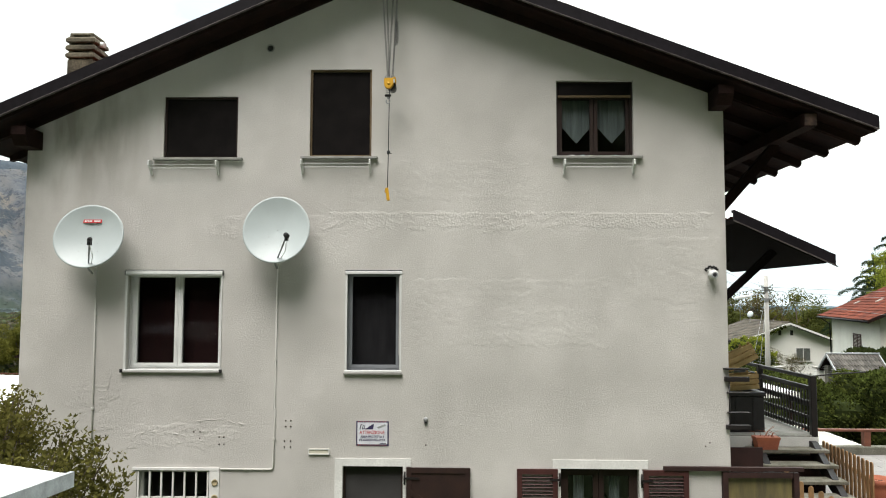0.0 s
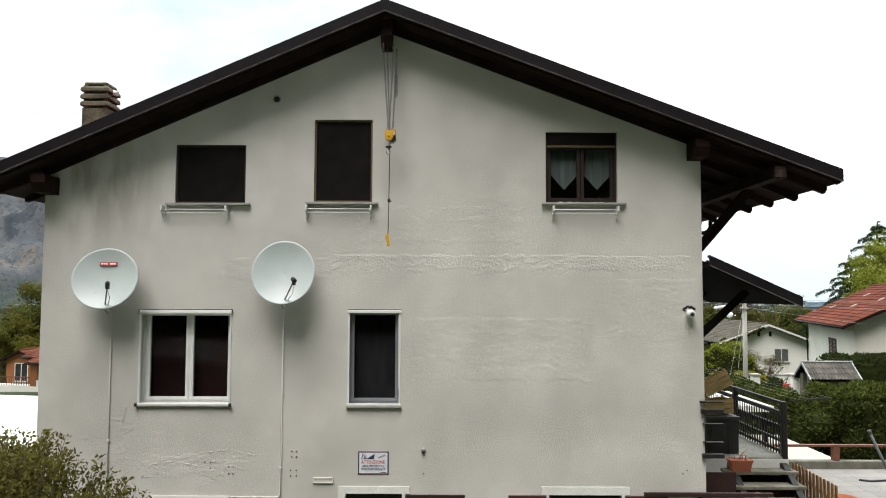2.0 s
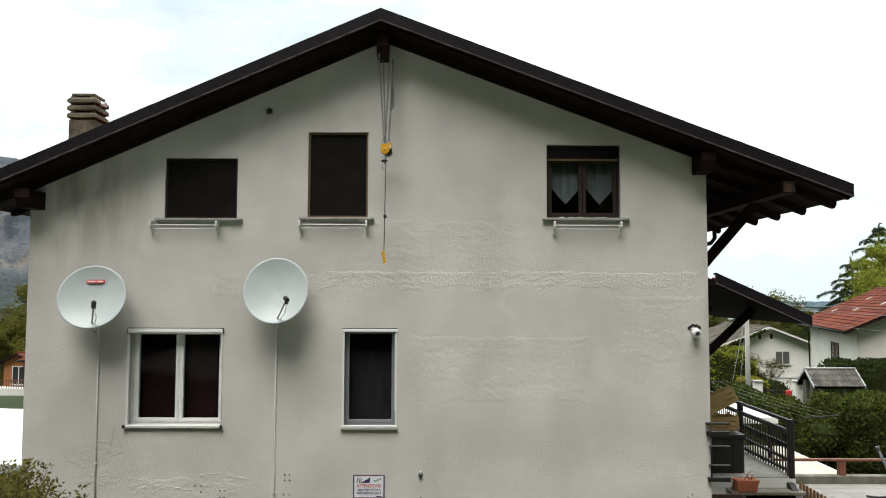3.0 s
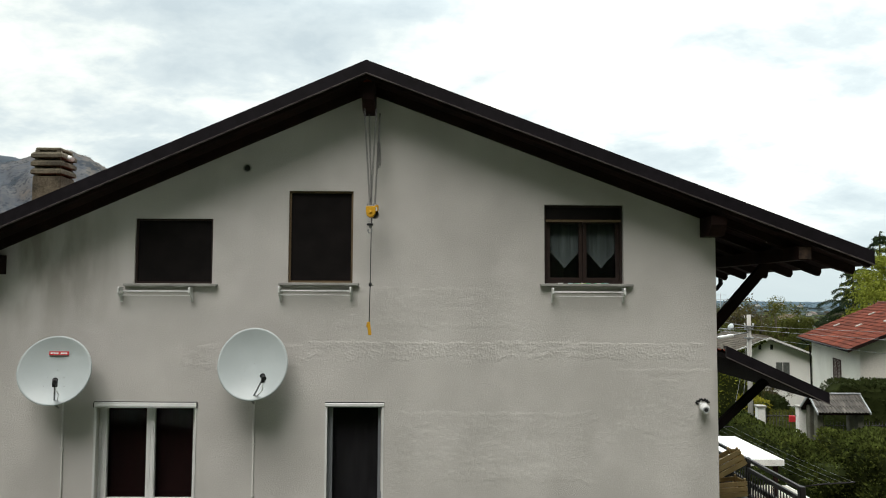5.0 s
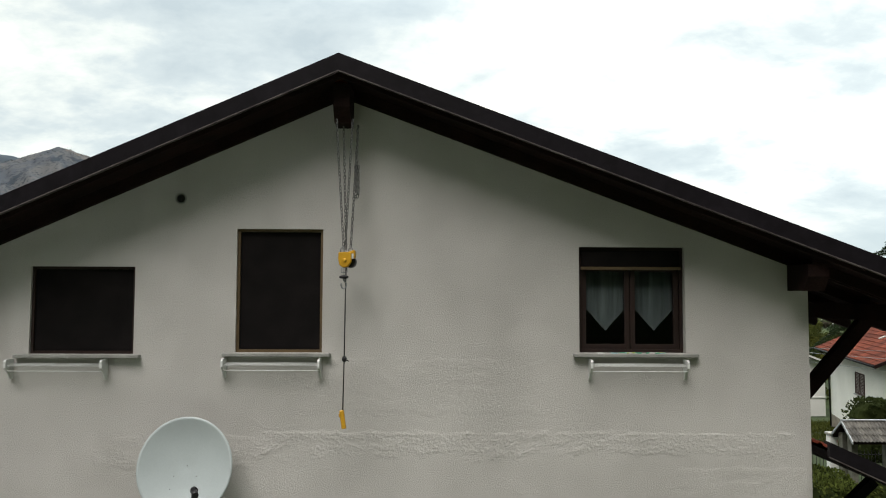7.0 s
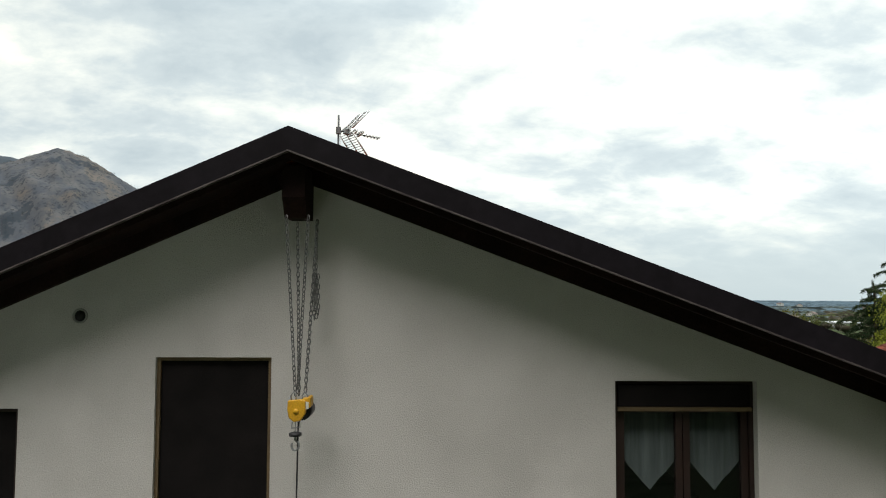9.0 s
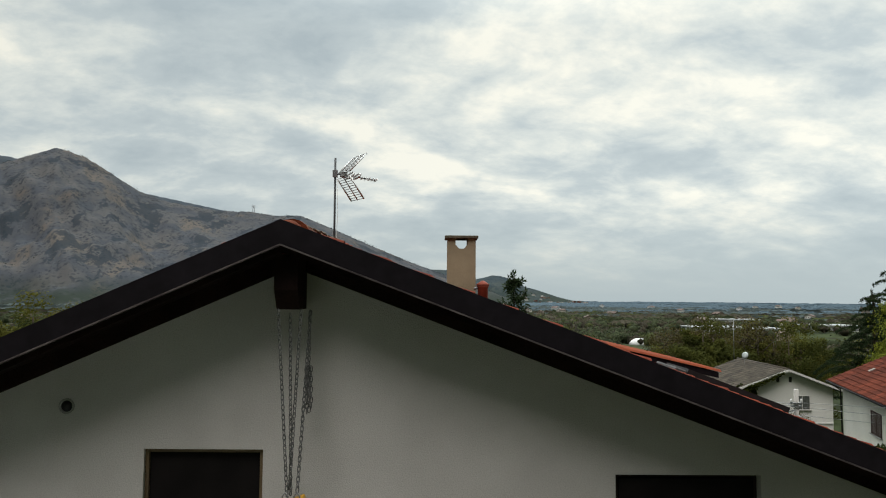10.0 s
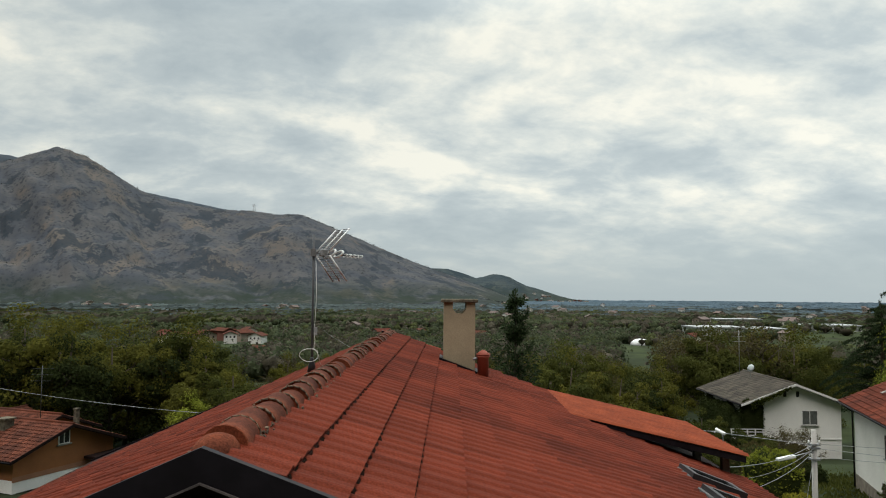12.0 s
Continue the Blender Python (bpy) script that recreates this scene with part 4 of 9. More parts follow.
for i in range(15):
    bm = bmesh.new()
    for s in (-1, 1):
        box(bm, -0.035, 0.035, s * 0.004 - 0.003, s * 0.004 + 0.003, 0, 0.012)
    peg = solid("clothes_peg", bm, PEG_COLS[i % 4], "small plastic clothes peg lying on a window sill", "peg", "clothes pegs")
    peg.matrix_world = pose(2.62 + rng.random() * 0.68, -0.03 + rng.random() * 0.05, z0 - 0.003, rng.uniform(-6, 6), 0, rng.uniform(-50, 50))

# white two-sash window
x0, x1, z0, z1 = OPEN["fL"]
cx, a, h = (x0 + x1) / 2, (x1 - x0) / 2, z1 - z0
t = thing("window_3", (cx, 0, z0), "white plastic two-sash window with a shutter box", "window", kind="structure")
bm = bmesh.new()
frame_bars(bm, -a, a, 0, h, 0.15, 0.23, 0.032)
box(bm, -a + 0.032, -a + 0.06, 0.16, 0.23, 0.032, h - 0.032)
part("window_frame", bm, WHITE_PVC, t)
bm = bmesh.new()
box(bm, -a - 0.01, a + 0.01, -0.02, 0.04, h - 0.075, h - 0.004)
box(bm, -a - 0.006, a + 0.006, -0.028, -0.02, h - 0.058, h - 0.03)
bevel(bm, 0.005)
part("screen_box", bm, WHITE_PVC, t, "slim white box of a roll-up screen")
for x in (-a - 0.012, a + 0.004):
    boxpart("end_cap", t, BLACK_PLASTIC, x, x + 0.012, -0.03, 0.03, h - 0.07, h - 0.004)
boxpart("joint", t, BLACK_PLASTIC, -a - 0.01, a + 0.012, -0.006, 0.02, h - 0.003, h + 0.009)
for x in (-a - 0.004, a - 0.03):
    boxpart("screen_guide", t, WHITE_PVC, x + (0.012 if x > 0 else 0), x + 0.03, -0.012, 0.019, 0.0, h - 0.076)
for xa, xb in ((-a + 0.06, 0.02), (0.024, a - 0.032)):
    bm = bmesh.new()
    frame_bars(bm, xa, xb, 0.034, h - 0.04, 0.14, 0.215, 0.054)
    s = part("sash", bm, WHITE_PVC, t)
    pane(s, xa + 0.045, xb - 0.045, 0.08, h - 0.085, 0.18, SCREENED_GLASS)
    bm = bmesh.new()
    frame_bars(bm, xa + 0.016, xb - 0.016, 0.05, h - 0.056, 0.134, 0.1395, 0.022)
    part("bead", bm, WHITE_PVC, s)
# maroon sheet added behind the panes to lift them from black
boxpart("backing", t, material("maroon_backing", (0.034, 0.010, 0.010), (0.022, 0.008, 0.008), 2, 0.9, stretch=(9, 1, 1)), -a + 0.02, a - 0.02, 0.29, 0.30, 0.02, h - 0.02)
boxpart("sill", t, WHITE_PVC, -a - 0.015, a + 0.015, -0.035, 0.12, -0.012, 0.008, 0.003)
boxpart("sill", t, SILL, -a - 0.03, a + 0.02, -0.045, 0.1, -0.032, -0.013, 0.004)
for x in (-a - 0.015, a + 0.008):
    boxpart("end_cap", t, BLACK_PLASTIC, x - 0.016, x + 0.016, -0.062, -0.02, -0.03, 0.016)

# grey single window
x0, x1, z0, z1 = OPEN["fM"]
cx, a, h = (x0 + x1) / 2, (x1 - x0) / 2, z1 - z0
t = thing("window_4", (cx, 0, z0), "narrow grey plastic window behind a fine screen", "window", kind="structure")
bm = bmesh.new()
frame_bars(bm, -a, a, 0.0, h, 0.12, 0.19, 0.042)
part("window_frame", bm, GREY_PVC, t)
bm = bmesh.new()
box(bm, -a - 0.012, a + 0.012, -0.02, 0.03, h - 0.05, h - 0.004)
bevel(bm, 0.006)
part("screen_box", bm, WHITE_PVC, t, "slim white box of a roll-up screen")
boxpart("joint", t, BLACK_PLASTIC, -a - 0.012, a + 0.014, -0.006, 0.02, h - 0.003, h + 0.009)
boxpart("screen_guide", t, WHITE_PVC, a - 0.02, a + 0.004, -0.01, 0.019, 0.0, h - 0.051)
boxpart("screen_guide", t, WHITE_PVC, -a - 0.004, -a + 0.022, -0.01, 0.019, 0.0, h - 0.051)
bm = bmesh.new()
frame_bars(bm, -a + 0.042, a - 0.042, 0.042, h - 0.042, 0.11, 0.175, 0.038)
s = part("sash", bm, GREY_PVC, t)
pane(s, -a + 0.075, a - 0.075, 0.075, h - 0.075, 0.14, SCREENED_GLASS)
# grey sheet added behind this pane too, so that it isn't black
boxpart("backing", t, material("grey_backing", (0.055, 0.055, 0.06), (0.03, 0.03, 0.034), 2, 0.9, fine=0.03, stretch=(5, 1, 1)), -a + 0.02, a - 0.02, 0.24, 0.25, 0.02, h - 0.02)
boxpart("sill", t, WHITE_PVC, -a - 0.01, a + 0.01, -0.03, 0.02, -0.012, 0.014, 0.004)
boxpart("sill", t, SILL, -a - 0.02, a + 0.02, -0.05, 0.1, -0.042, -0.013, 0.004)

# barred cellar window
x0, x1, z0, z1 = OPEN["bars"]
cx, a, h = (x0 + x1) / 2, (x1 - x0) / 2, z1 - z0
t = thing("window_5", (cx, 0, z0), "low window behind white painted bars", "window", kind="structure")
bm = bmesh.new()
frame_bars(bm, -a, a, 0, h, 0.12, 0.17, 0.05)
part("window_frame", bm, WHITE_TRIM, t)
pane(t, -a + 0.05, a - 0.05, 0.05, h - 0.05, 0.145)
for i in range(7):
    x = -a + 0.02 + i * (2 * a - 0.04) / 6
    boxpart("bar", t, WHITE_TRIM, x - 0.012, x + 0.012, 0.0, 0.024, 0.0, h)
for z in (0.3, 0.70):
    boxpart("bar", t, WHITE_TRIM, -a, a, 0.026, 0.046, z - 0.02, z + 0.02)
boxpart("window_lintel", t, WHITE_TRIM, -a - 0.06, a + 0.14, -0.02, 0.0, h + 0.005, h + 0.04)
boxpart("side_panel", t, WHITE_TRIM, a + 0.005, a + 0.145, -0.015, 0.0, 0.0, h)
for z in (h - 0.16, h - 0.37):
    bm = bmesh.new()
    lathe(bm, [(0.045, 0), (0.045, 0.012), (0.035, 0.014), (0.03, 0.006), (0.0005, 0.006)], 16, pose(a + 0.085, -0.015, z, 90))
    part("vent_ring", bm, material("yellowed_vent", (0.4, 0.34, 0.2), (0.3, 0.25, 0.15), 9), t)
boxpart("sill", t, SILL, -a - 0.05, a + 0.05, -0.06, 0.12, -0.04, 0.0, 0.004)
LIME = material("lime_plastic", (0.3, 0.5, 0.03), (0.26, 0.42, 0.03), 5, 0.4)
for i, x in enumerate((-2.86, -2.66, -2.5)):
    bm = bmesh.new()
    lathe(bm, [(0.04, 0), (0.055, 0.11), (0.06, 0.11), (0.06, 0.125), (0.052, 0.125), (0.048, 0.09), (0.0005, 0.09)], 16)
    ob = solid("flower_pot", bm, LIME, "small lime-green plastic flower pot on a window shelf", "flower pot", "lime pots")
    ob.location = (x, 0.085, 1.555)
bm = bmesh.new()
box(bm, -0.5, 0.5, -0.035, 0.035, -0.02, 0)
ob = solid("shelf", bm, WHITE_TRIM, "narrow white shelf behind window bars", "shelf")
ob.location = (-2.93, 0.085, 1.555)


# ground floor door and shuttered window
def louvre_shutter(name, x0, x1, z0, z1, mat, label, louvred=True, hinge=1):
    t = thing(name, ((x0 + x1) / 2, -0.03, z0), label, "shutter", "ground floor shutters")
    a, h = (x1 - x0) / 2, z1 - z0
    bm = bmesh.new()
    frame_bars(bm, -a, a, 0, h, -0.022, 0.018, 0.07)
    part("shutter_frame", bm, mat, t)
    if louvred:
        n = int((h - 0.14) / 0.045)
        for i in range(n):
            z = 0.085 + i * (h - 0.16) / n
            m = pose(0, 0, z, -32, 0, 0)
            boxpart("slat", t, mat, -a + 0.07, a - 0.07, -0.016, 0.02, -0.005, 0.005, m=m)
    else:
        boxpart("panel", t, mat, -a + 0.07, a - 0.07, -0.008, 0.012, 0.07, h - 0.07)
        m = pose(0, -0.012, h - 0.62, 0, 38, 0)
        boxpart("brace", t, mat, -0.55 * a * 2, 0.5 * a * 2, -0.008, 0.003, -0.035, 0.035, m=m)
    for z in (0.3, h - 0.14):
        bm = bmesh.new()
        tube(bm, [(hinge * (a + 0.025), -0.02, z - 0.09), (hinge * (a + 0.03), -0.03, z), (hinge * (a + 0.025), -0.02, z + 0.09)], 0.014, 6)
        box(bm, min(hinge * a * 0.6, hinge * (a + 0.025)), max(hinge * a * 0.6, hinge * (a + 0.025)), -0.03, -0.023, z - 0.015, z + 0.015)
        part("hinge", bm, IRON, t)
    return t


x0, x1, z0, z1 = OPEN["door"]
t = thing("door_1", ((x0 + x1) / 2, 0, 0), "dark screened doorway with a broad white painted surround", "door", kind="structure")
a = (x1 - x0) / 2
for b in ((-a - 0.11, -a, 0.0, z1), (a, a + 0.04, 0.0, z1), (-a - 0.11, a + 0.11, z1, z1 + 0.105)):
    boxpart("door_surround", t, WHITE_TRIM, b[0], b[1], -0.012, 0.0, b[2], b[3])
boxpart("door_screen", t, material("grey_screen", (0.05, 0.048, 0.048), (0.04, 0.038, 0.038), 3, 0.8), -a + 0.03, a - 0.03, 0.1, 0.115, 0.02, z1 - 0.03)
bm = bmesh.new()
box(bm, -a, -a + 0.03, 0.08, 0.14, 0, z1)
box(bm, a - 0.03, a, 0.08, 0.14, 0, z1)
box(bm, -a + 0.03, a - 0.03, 0.08, 0.14, z1 - 0.03, z1)
part("door_frame", bm, BROWN_FRAME, t)
louvre_shutter("shutter", 0.325, 1.205, 0.05, 2.155, SHUTTER_DARK, "dark brown ledged door shutter folded back against the wall", False, -1)
x0, x1, z0, z1 = OPEN["low"]
t = thing("window_6", ((x0 + x1) / 2, 0, z0), "brown wooden window with a white painted surround", "window", kind="structure")
a, h = (x1 - x0) / 2, z1 - z0
for b in ((-a - 0.04, -a, 0.0, h), (a, a + 0.04, 0.0, h), (-a - 0.11, a + 0.12, h, h + 0.12)):
    boxpart("window_surround", t, WHITE_TRIM, b[0], b[1], -0.012, 0.0, b[2], b[3])
bm = bmesh.new()
frame_bars(bm, -a, a, 0, h, 0.1, 0.17, 0.045)
part("window_frame", bm, BROWN_FRAME, t)
for xa, xb in ((-a + 0.045, -0.003), (0.003, a - 0.045)):
    bm = bmesh.new()
    frame_bars(bm, xa, xb, 0.045, h - 0.045, 0.11, 0.16, 0.07)
    s = part("sash", bm, BROWN_FRAME, t)
    pane(s, xa + 0.065, xb - 0.065, 0.11, h - 0.11, 0.13)
    bm = bmesh.new()
    prev = None
    for k in range(17):
        u = k / 16
        x = xa + 0.16 + (xb - xa - 0.34) * u
        q = [bm.verts.new((x, 0.22 + 0.012 * math.sin(u * 20), h - 0.08)), bm.verts.new((x, 0.22 + 0.012 * math.sin(u * 20), 0.1))]
        if prev:
            bm.faces.new((prev[0], q[0], q[1], prev[1]))
        prev = q
    part("curtain", bm, CURTAIN, t)
louvre_shutter("shutter", 1.85, 2.41, 0.85, 2.15, SHUTTER, "oxblood louvred shutter folded back against the wall", True, 1)
louvre_shutter("shutter", 3.585, 4.20, 0.85, 2.145, SHUTTER, "oxblood louvred shutter folded back against the wall", True, -1)


# ---- drying racks under the attic windows ----
def drying_rack(x0, x1, z):
    t = thing("drying_rack", ((x0 + x1) / 2, 0, z), "white wire clothes rack folded under a window sill", "drying rack", "drying racks")
    a = (x1 - x0) / 2
    for s in (-1, 1):
        bm = bmesh.new()
        prism(bm, [(-0.15, 0.01), (-0.13, 0.03), (0.0, 0.03), (0.0, -0.17), (-0.04, -0.175), (-0.07, -0.11), (-0.15, -0.05)], s * a - 0.011, s * a + 0.011, Matrix(((0, 1, 0, 0), (1, 0, 0, 0), (0, 0, 1, 0), (0, 0, 0, 1))))
        part("bracket", bm, WHITE_PLASTIC, t)
    for i in range(4):
        bm = bmesh.new()
        y = -0.02 - i * 0.032
        tube(bm, [(-a, y, -0.015 - 0.006 * i), (a, y, -0.015 - 0.006 * i)], 0.004, 6)
        part("rod", bm, WHITE_PLASTIC, t)
    bm = bmesh.new()
    tube(bm, [(-a, -0.115, -0.085), (a, -0.115, -0.085)], 0.005, 6)
    part("rod", bm, WHITE_PLASTIC, t)
    return t


drying_rack(-3.36, -2.40, 6.41)
drying_rack(-1.19, -0.22, 6.425)
drying_rack(2.53, 3.50, 6.425)


# ---- satellite dishes ----
def dish(cx, cz, rx, rz, lnb, foot, label, sticker):
    cy = -0.36
    t = thing("satellite_dish", (cx, cy, cz), label, "satellite dish", "dishes on the gable")
    tilt = pose(0, 0, 0, -13, 0, 0)
    bm = bmesh.new()
    rings = []
    prof = [(0.001, 0.105), (0.25, 0.098), (0.5, 0.079), (0.75, 0.046), (0.95, 0.010), (1.0, 0.0), (1.01, 0.012), (1.0, 0.028), (0.96, 0.022), (0.75, 0.058), (0.5, 0.091), (0.25, 0.11), (0.001, 0.117)]
    for r, d in prof:
        ring = []
        for k in range(48):
            q = 2 * math.pi * k / 48
            ring.append(bm.verts.new(tilt @ Vector((rx * r * math.cos(q), d, rz * r * math.sin(q)))))
        rings.append(ring)
    for p, q in zip(rings, rings[1:]):
        for k in range(48):
            f = bm.faces.new((p[k], p[(k + 1) % 48], q[(k + 1) % 48], q[k]))
            f.smooth = True
    refl = part("reflector", bm, DISH_PAINT, t, "pale grey enamelled reflector")
    bm = bmesh.new()
    for sx, sz in ((-0.12, -0.08), (0.1, -0.08), (-0.14, -0.2), (0.13, -0.2), (0.0, 0.02)):
        d = 0.105 - 0.1 * ((sx / rx) ** 2 + (sz / rz) ** 2)
        lathe(bm, [(0.007, 0), (0.006, 0.005), (0.0003, 0.006)], 8, tilt @ pose(sx, d, sz, 90))
    part("bolt_pattern", bm, STEEL, refl, kind="stuff")
    # wall mount
    bm = bmesh.new()
    tube(bm, [(0.05, 0.36, -0.1), (0.05, 0.22, -0.1)], 0.03, 10)
    tube(bm, [(0.05, 0.22, -0.35), (0.05, 0.22, 0.25)], 0.028, 10)
    box(bm, -0.06, 0.16, 0.345, 0.358, -0.24, 0.04)
    part("wall_mount", bm, STEEL, t)
    bm = bmesh.new()
    box(bm, -0.07, 0.17, 0.19, 0.25, -0.2, 0.02)
    part("clamp", bm, STEEL, t)
    # arm and feed
    lv, fv = Vector((lnb[0] - cx, lnb[1] - cy, lnb[2] - cz)), Vector((foot - cx, 0.06, -rz * 0.99))
    bm = bmesh.new()
    tube(bm, [fv, fv.lerp(lv, 0.5) + Vector((0, 0, -0.012)), lv], 0.011, 8)
    tube(bm, [fv + Vector((0, 0.12, -0.06)), fv], 0.013, 8)
    part("feed_arm", bm, STEEL, t)
    bm = bmesh.new()
    d = (Vector((0, 0.1, 0)) - lv).normalized()
    tube(bm, [lv - d * 0.06, lv + d * 0.03], 0.028, 12)
    tube(bm, [lv + d * 0.03, lv + d * 0.06], 0.034, 12)
    box(bm, -0.02, 0.02, -0.03, 0.03, -0.07, 0.0, Matrix.Translation(lv))
    part("feed_horn", bm, BLACK_PLASTIC, t, "black plastic feed horn")
    bm = bmesh.new()
    tube(bm, [lv + Vector((0, 0, -0.06)), lv.lerp(fv, 0.4) + Vector((0.05, 0, -0.05)), fv.lerp(lv, 0.1) + Vector((0.02, 0.03, -0.02)), fv + Vector((0.03, 0.1, -0.07))], 0.005, 6)
    part("cable", bm, WHITE_PLASTIC, t)
    if sticker:
        bm = bmesh.new()
        box(bm, -0.125, 0.135, 0.0, 0.003, -0.025, 0.025, tilt @ pose(0.0, 0.058, 0.235))
        stick = part("sticker", bm, RED_PAINT, t, "red label strip")
        bm = bmesh.new()
        x = -0.105
        for w in (0.02, 0.014, 0.018, 0.02, 0.016, 0.0, 0.02, 0.02, 0.02, 0.022):
            if w:
                box(bm, x, x + w, -0.002, 0.0, -0.011, 0.010, tilt @ pose(0.0, 0.058, 0.235))
            x += 0.022
        part("lettering", bm, WHITE_PLASTIC, stick)
    return t


dish(-4.075, 5.335, 0.487, 0.455, (-3.83, -0.80, 5.245), -4.085, "pale grey satellite dish with a red label strip", True)
dish(-1.47, 5.432, 0.460, 0.478, (-1.22, -0.80, 5.31), -1.49, "plain pale grey satellite dish on the gable wall", False)


CONDUIT = material("weathered_white_conduit", (0.62, 0.62, 0.59), (0.54, 0.53, 0.5), 3, 0.6)


def conduit(pts, label):
    bm = bmesh.new()
    tube(bm, pts, 0.011, 8)
    for p, q in zip(pts, pts[1:]):
        p, q = Vector(p), Vector(q)
        n = int((q - p).length / 0.7)
        for i in range(1, n + 1):
            c = p.lerp(q, i / (n + 1))
            box(bm, -0.02, 0.02, -0.017, 0.017, -0.012, 0.012, Matrix.Translation(c))
    return solid("conduit", bm, CONDUIT, label, "cable conduit")


conduit([(-4.11, -0.016, 4.92), (-4.10, -0.016, 3.6), (-4.09, -0.016, 1.6)], "white plastic cable conduit running down the wall")
conduit([(-1.52, -0.016, 5.0), (-1.532, -0.016, 2.95), (-1.522, -0.016, 2.94), (-1.535, -0.016, 2.135), (-1.56, -0.016, 2.112), (-2.27, -0.016, 2.112)], "white plastic cable conduit bent along the wall")


# ---- small fixtures on the wall ----
def text_mesh(body, size, bold=0.0):
    cu = bpy.data.curves.new("lettering", "FONT")
    cu.body, cu.size, cu.extrude, cu.offset = body, size, 0.0008, bold
    cu.align_x = "CENTER"
    tmp = bpy.data.objects.new("lettering", cu)
    me = bpy.data.meshes.new_from_object(tmp)
    bpy.data.objects.remove(tmp)
    return me


def lettering(parent, body, size, mat, x, y, z, width):
    me = text_mesh(body, size, size * 0.02)
    w = max(v.co.x for v in me.vertices) - min(v.co.x for v in me.vertices)
    me.materials.append(mat)
    ob = new("lettering", me)
    ob.parent = parent
    ob.matrix_local = pose(x, y, z, 90) @ Matrix.Diagonal((width / w, 1, 1, 1))
    return ob


sx0, sx1, sz0, sz1 = -0.382, 0.072, 2.446, 2.782
t = thing("warning_sign", ((sx0 + sx1) / 2, -0.004, (sz0 + sz1) / 2), "white video surveillance warning sign with a dark chequered border", "sign")
a, b = (sx1 - sx0) / 2, (sz1 - sz0) / 2
boxpart("plate", t, SIGN_NAVY, -a, a, -0.004, 0.002, -b, b)
boxpart("face", t, SIGN_WHITE, -a + 0.018, a - 0.018, -0.006, -0.0045, -b + 0.018, b - 0.018)
for i in range(12):
    x = -a + 0.02 + i * (2 * a - 0.04) / 12
    for z in (-b + 0.009, b - 0.009):
        boxpart("border_mark", t, SIGN_RED, x + 0.004, x + 0.016, -0.0058, -0.0042, z - 0.006, z + 0.006)
lettering(t, "ATTENZIONE", 0.066, SIGN_RED, -0.005, -0.0075, -0.008, 0.35)
lettering(t, "AREA PROTETTA E", 0.045, SIGN_NAVY, 0.0, -0.0075, -0.06, 0.33)
lettering(t, "VIDEOSORVEGLIATA", 0.045, SIGN_NAVY, -0.005, -0.0075, -0.104, 0.37)
boxpart("small_print_bar", t, SIGN_NAVY, 0.11, 0.19, -0.0072, -0.0062, -0.145, -0.132)
bm = bmesh.new()
prism(bm, [(-0.11, 0.055), (0.01, 0.055), (0.02, 0.135)], -0.0075, -0.0062)
part("emblem", bm, SIGN_NAVY, t)
bm = bmesh.new()
tube(bm, [(-0.175, -0.007, 0.055), (-0.16, -0.007, 0.12), (-0.14, -0.007, 0.13)], 0.006, 5)
tube(bm, [(-0.14, -0.007, 0.06), (-0.13, -0.007, 0.11), (-0.105, -0.007, 0.105), (-0.115, -0.007, 0.085), (-0.1, -0.007, 0.07), (-0.14, -0.007, 0.06)], 0.005, 5)
part("emblem", bm, SIGN_NAVY, t)
bm = bmesh.new()
prism(bm, [(0.06, 0.085), (0.085, 0.065), (0.19, 0.105), (0.17, 0.13)], -0.0075, -0.0062)
part("emblem", bm, GREY_TRIM, t)

t = thing("wall_vent", (-0.9, -0.004, 2.36), "cream rectangular vent cover on the wall", "vent")
boxpart("cover", t, material("cream_plastic", (0.62, 0.6, 0.5), (0.55, 0.53, 0.44), 5, 0.5), -0.148, 0.148, -0.014, 0.004, -0.04, 0.04, 0.006)
bm = bmesh.new()
frame_bars(bm, -0.148, 0.148, -0.04, 0.04, -0.022, -0.0145, 0.012)
part("rim", bm, WHITE_PLASTIC, t)
t = thing("round_vent", (-1.684, 0, 8.092), "small round vent under the verge", "vent")
bm = bmesh.new()
lathe(bm, [(0.058, -0.01), (0.058, 0.012), (0.046, 0.014), (0.042, 0.002), (0.0005, 0.002)], 18, pose(0, 0, 0, 90))
part("ring", bm, SILL, t)
bm = bmesh.new()
lathe(bm, [(0.042, 0.0022), (0.0005, 0.0026)], 18, pose(0, -0.001, 0, 90))
part("hole", bm, BLACK_PLASTIC, t)
t = thing("junction_box", (0.587, 0, 2.808), "small grey junction knob with a dark plug", "fixture")
bm = bmesh.new()
lathe(bm, [(0.032, 0), (0.032, 0.02), (0.024, 0.03), (0.0005, 0.031)], 14, pose(0, 0, 0, 90))
part("body", bm, GREY_TRIM, t)
boxpart("plug", t, BLACK_PLASTIC, -0.02, 0.02, -0.035, -0.005, -0.05, -0.025)
RUST = material("rusty_steel", (0.07, 0.05, 0.04), (0.05, 0.035, 0.03), 9, 0.9)
rng = random.Random(9)
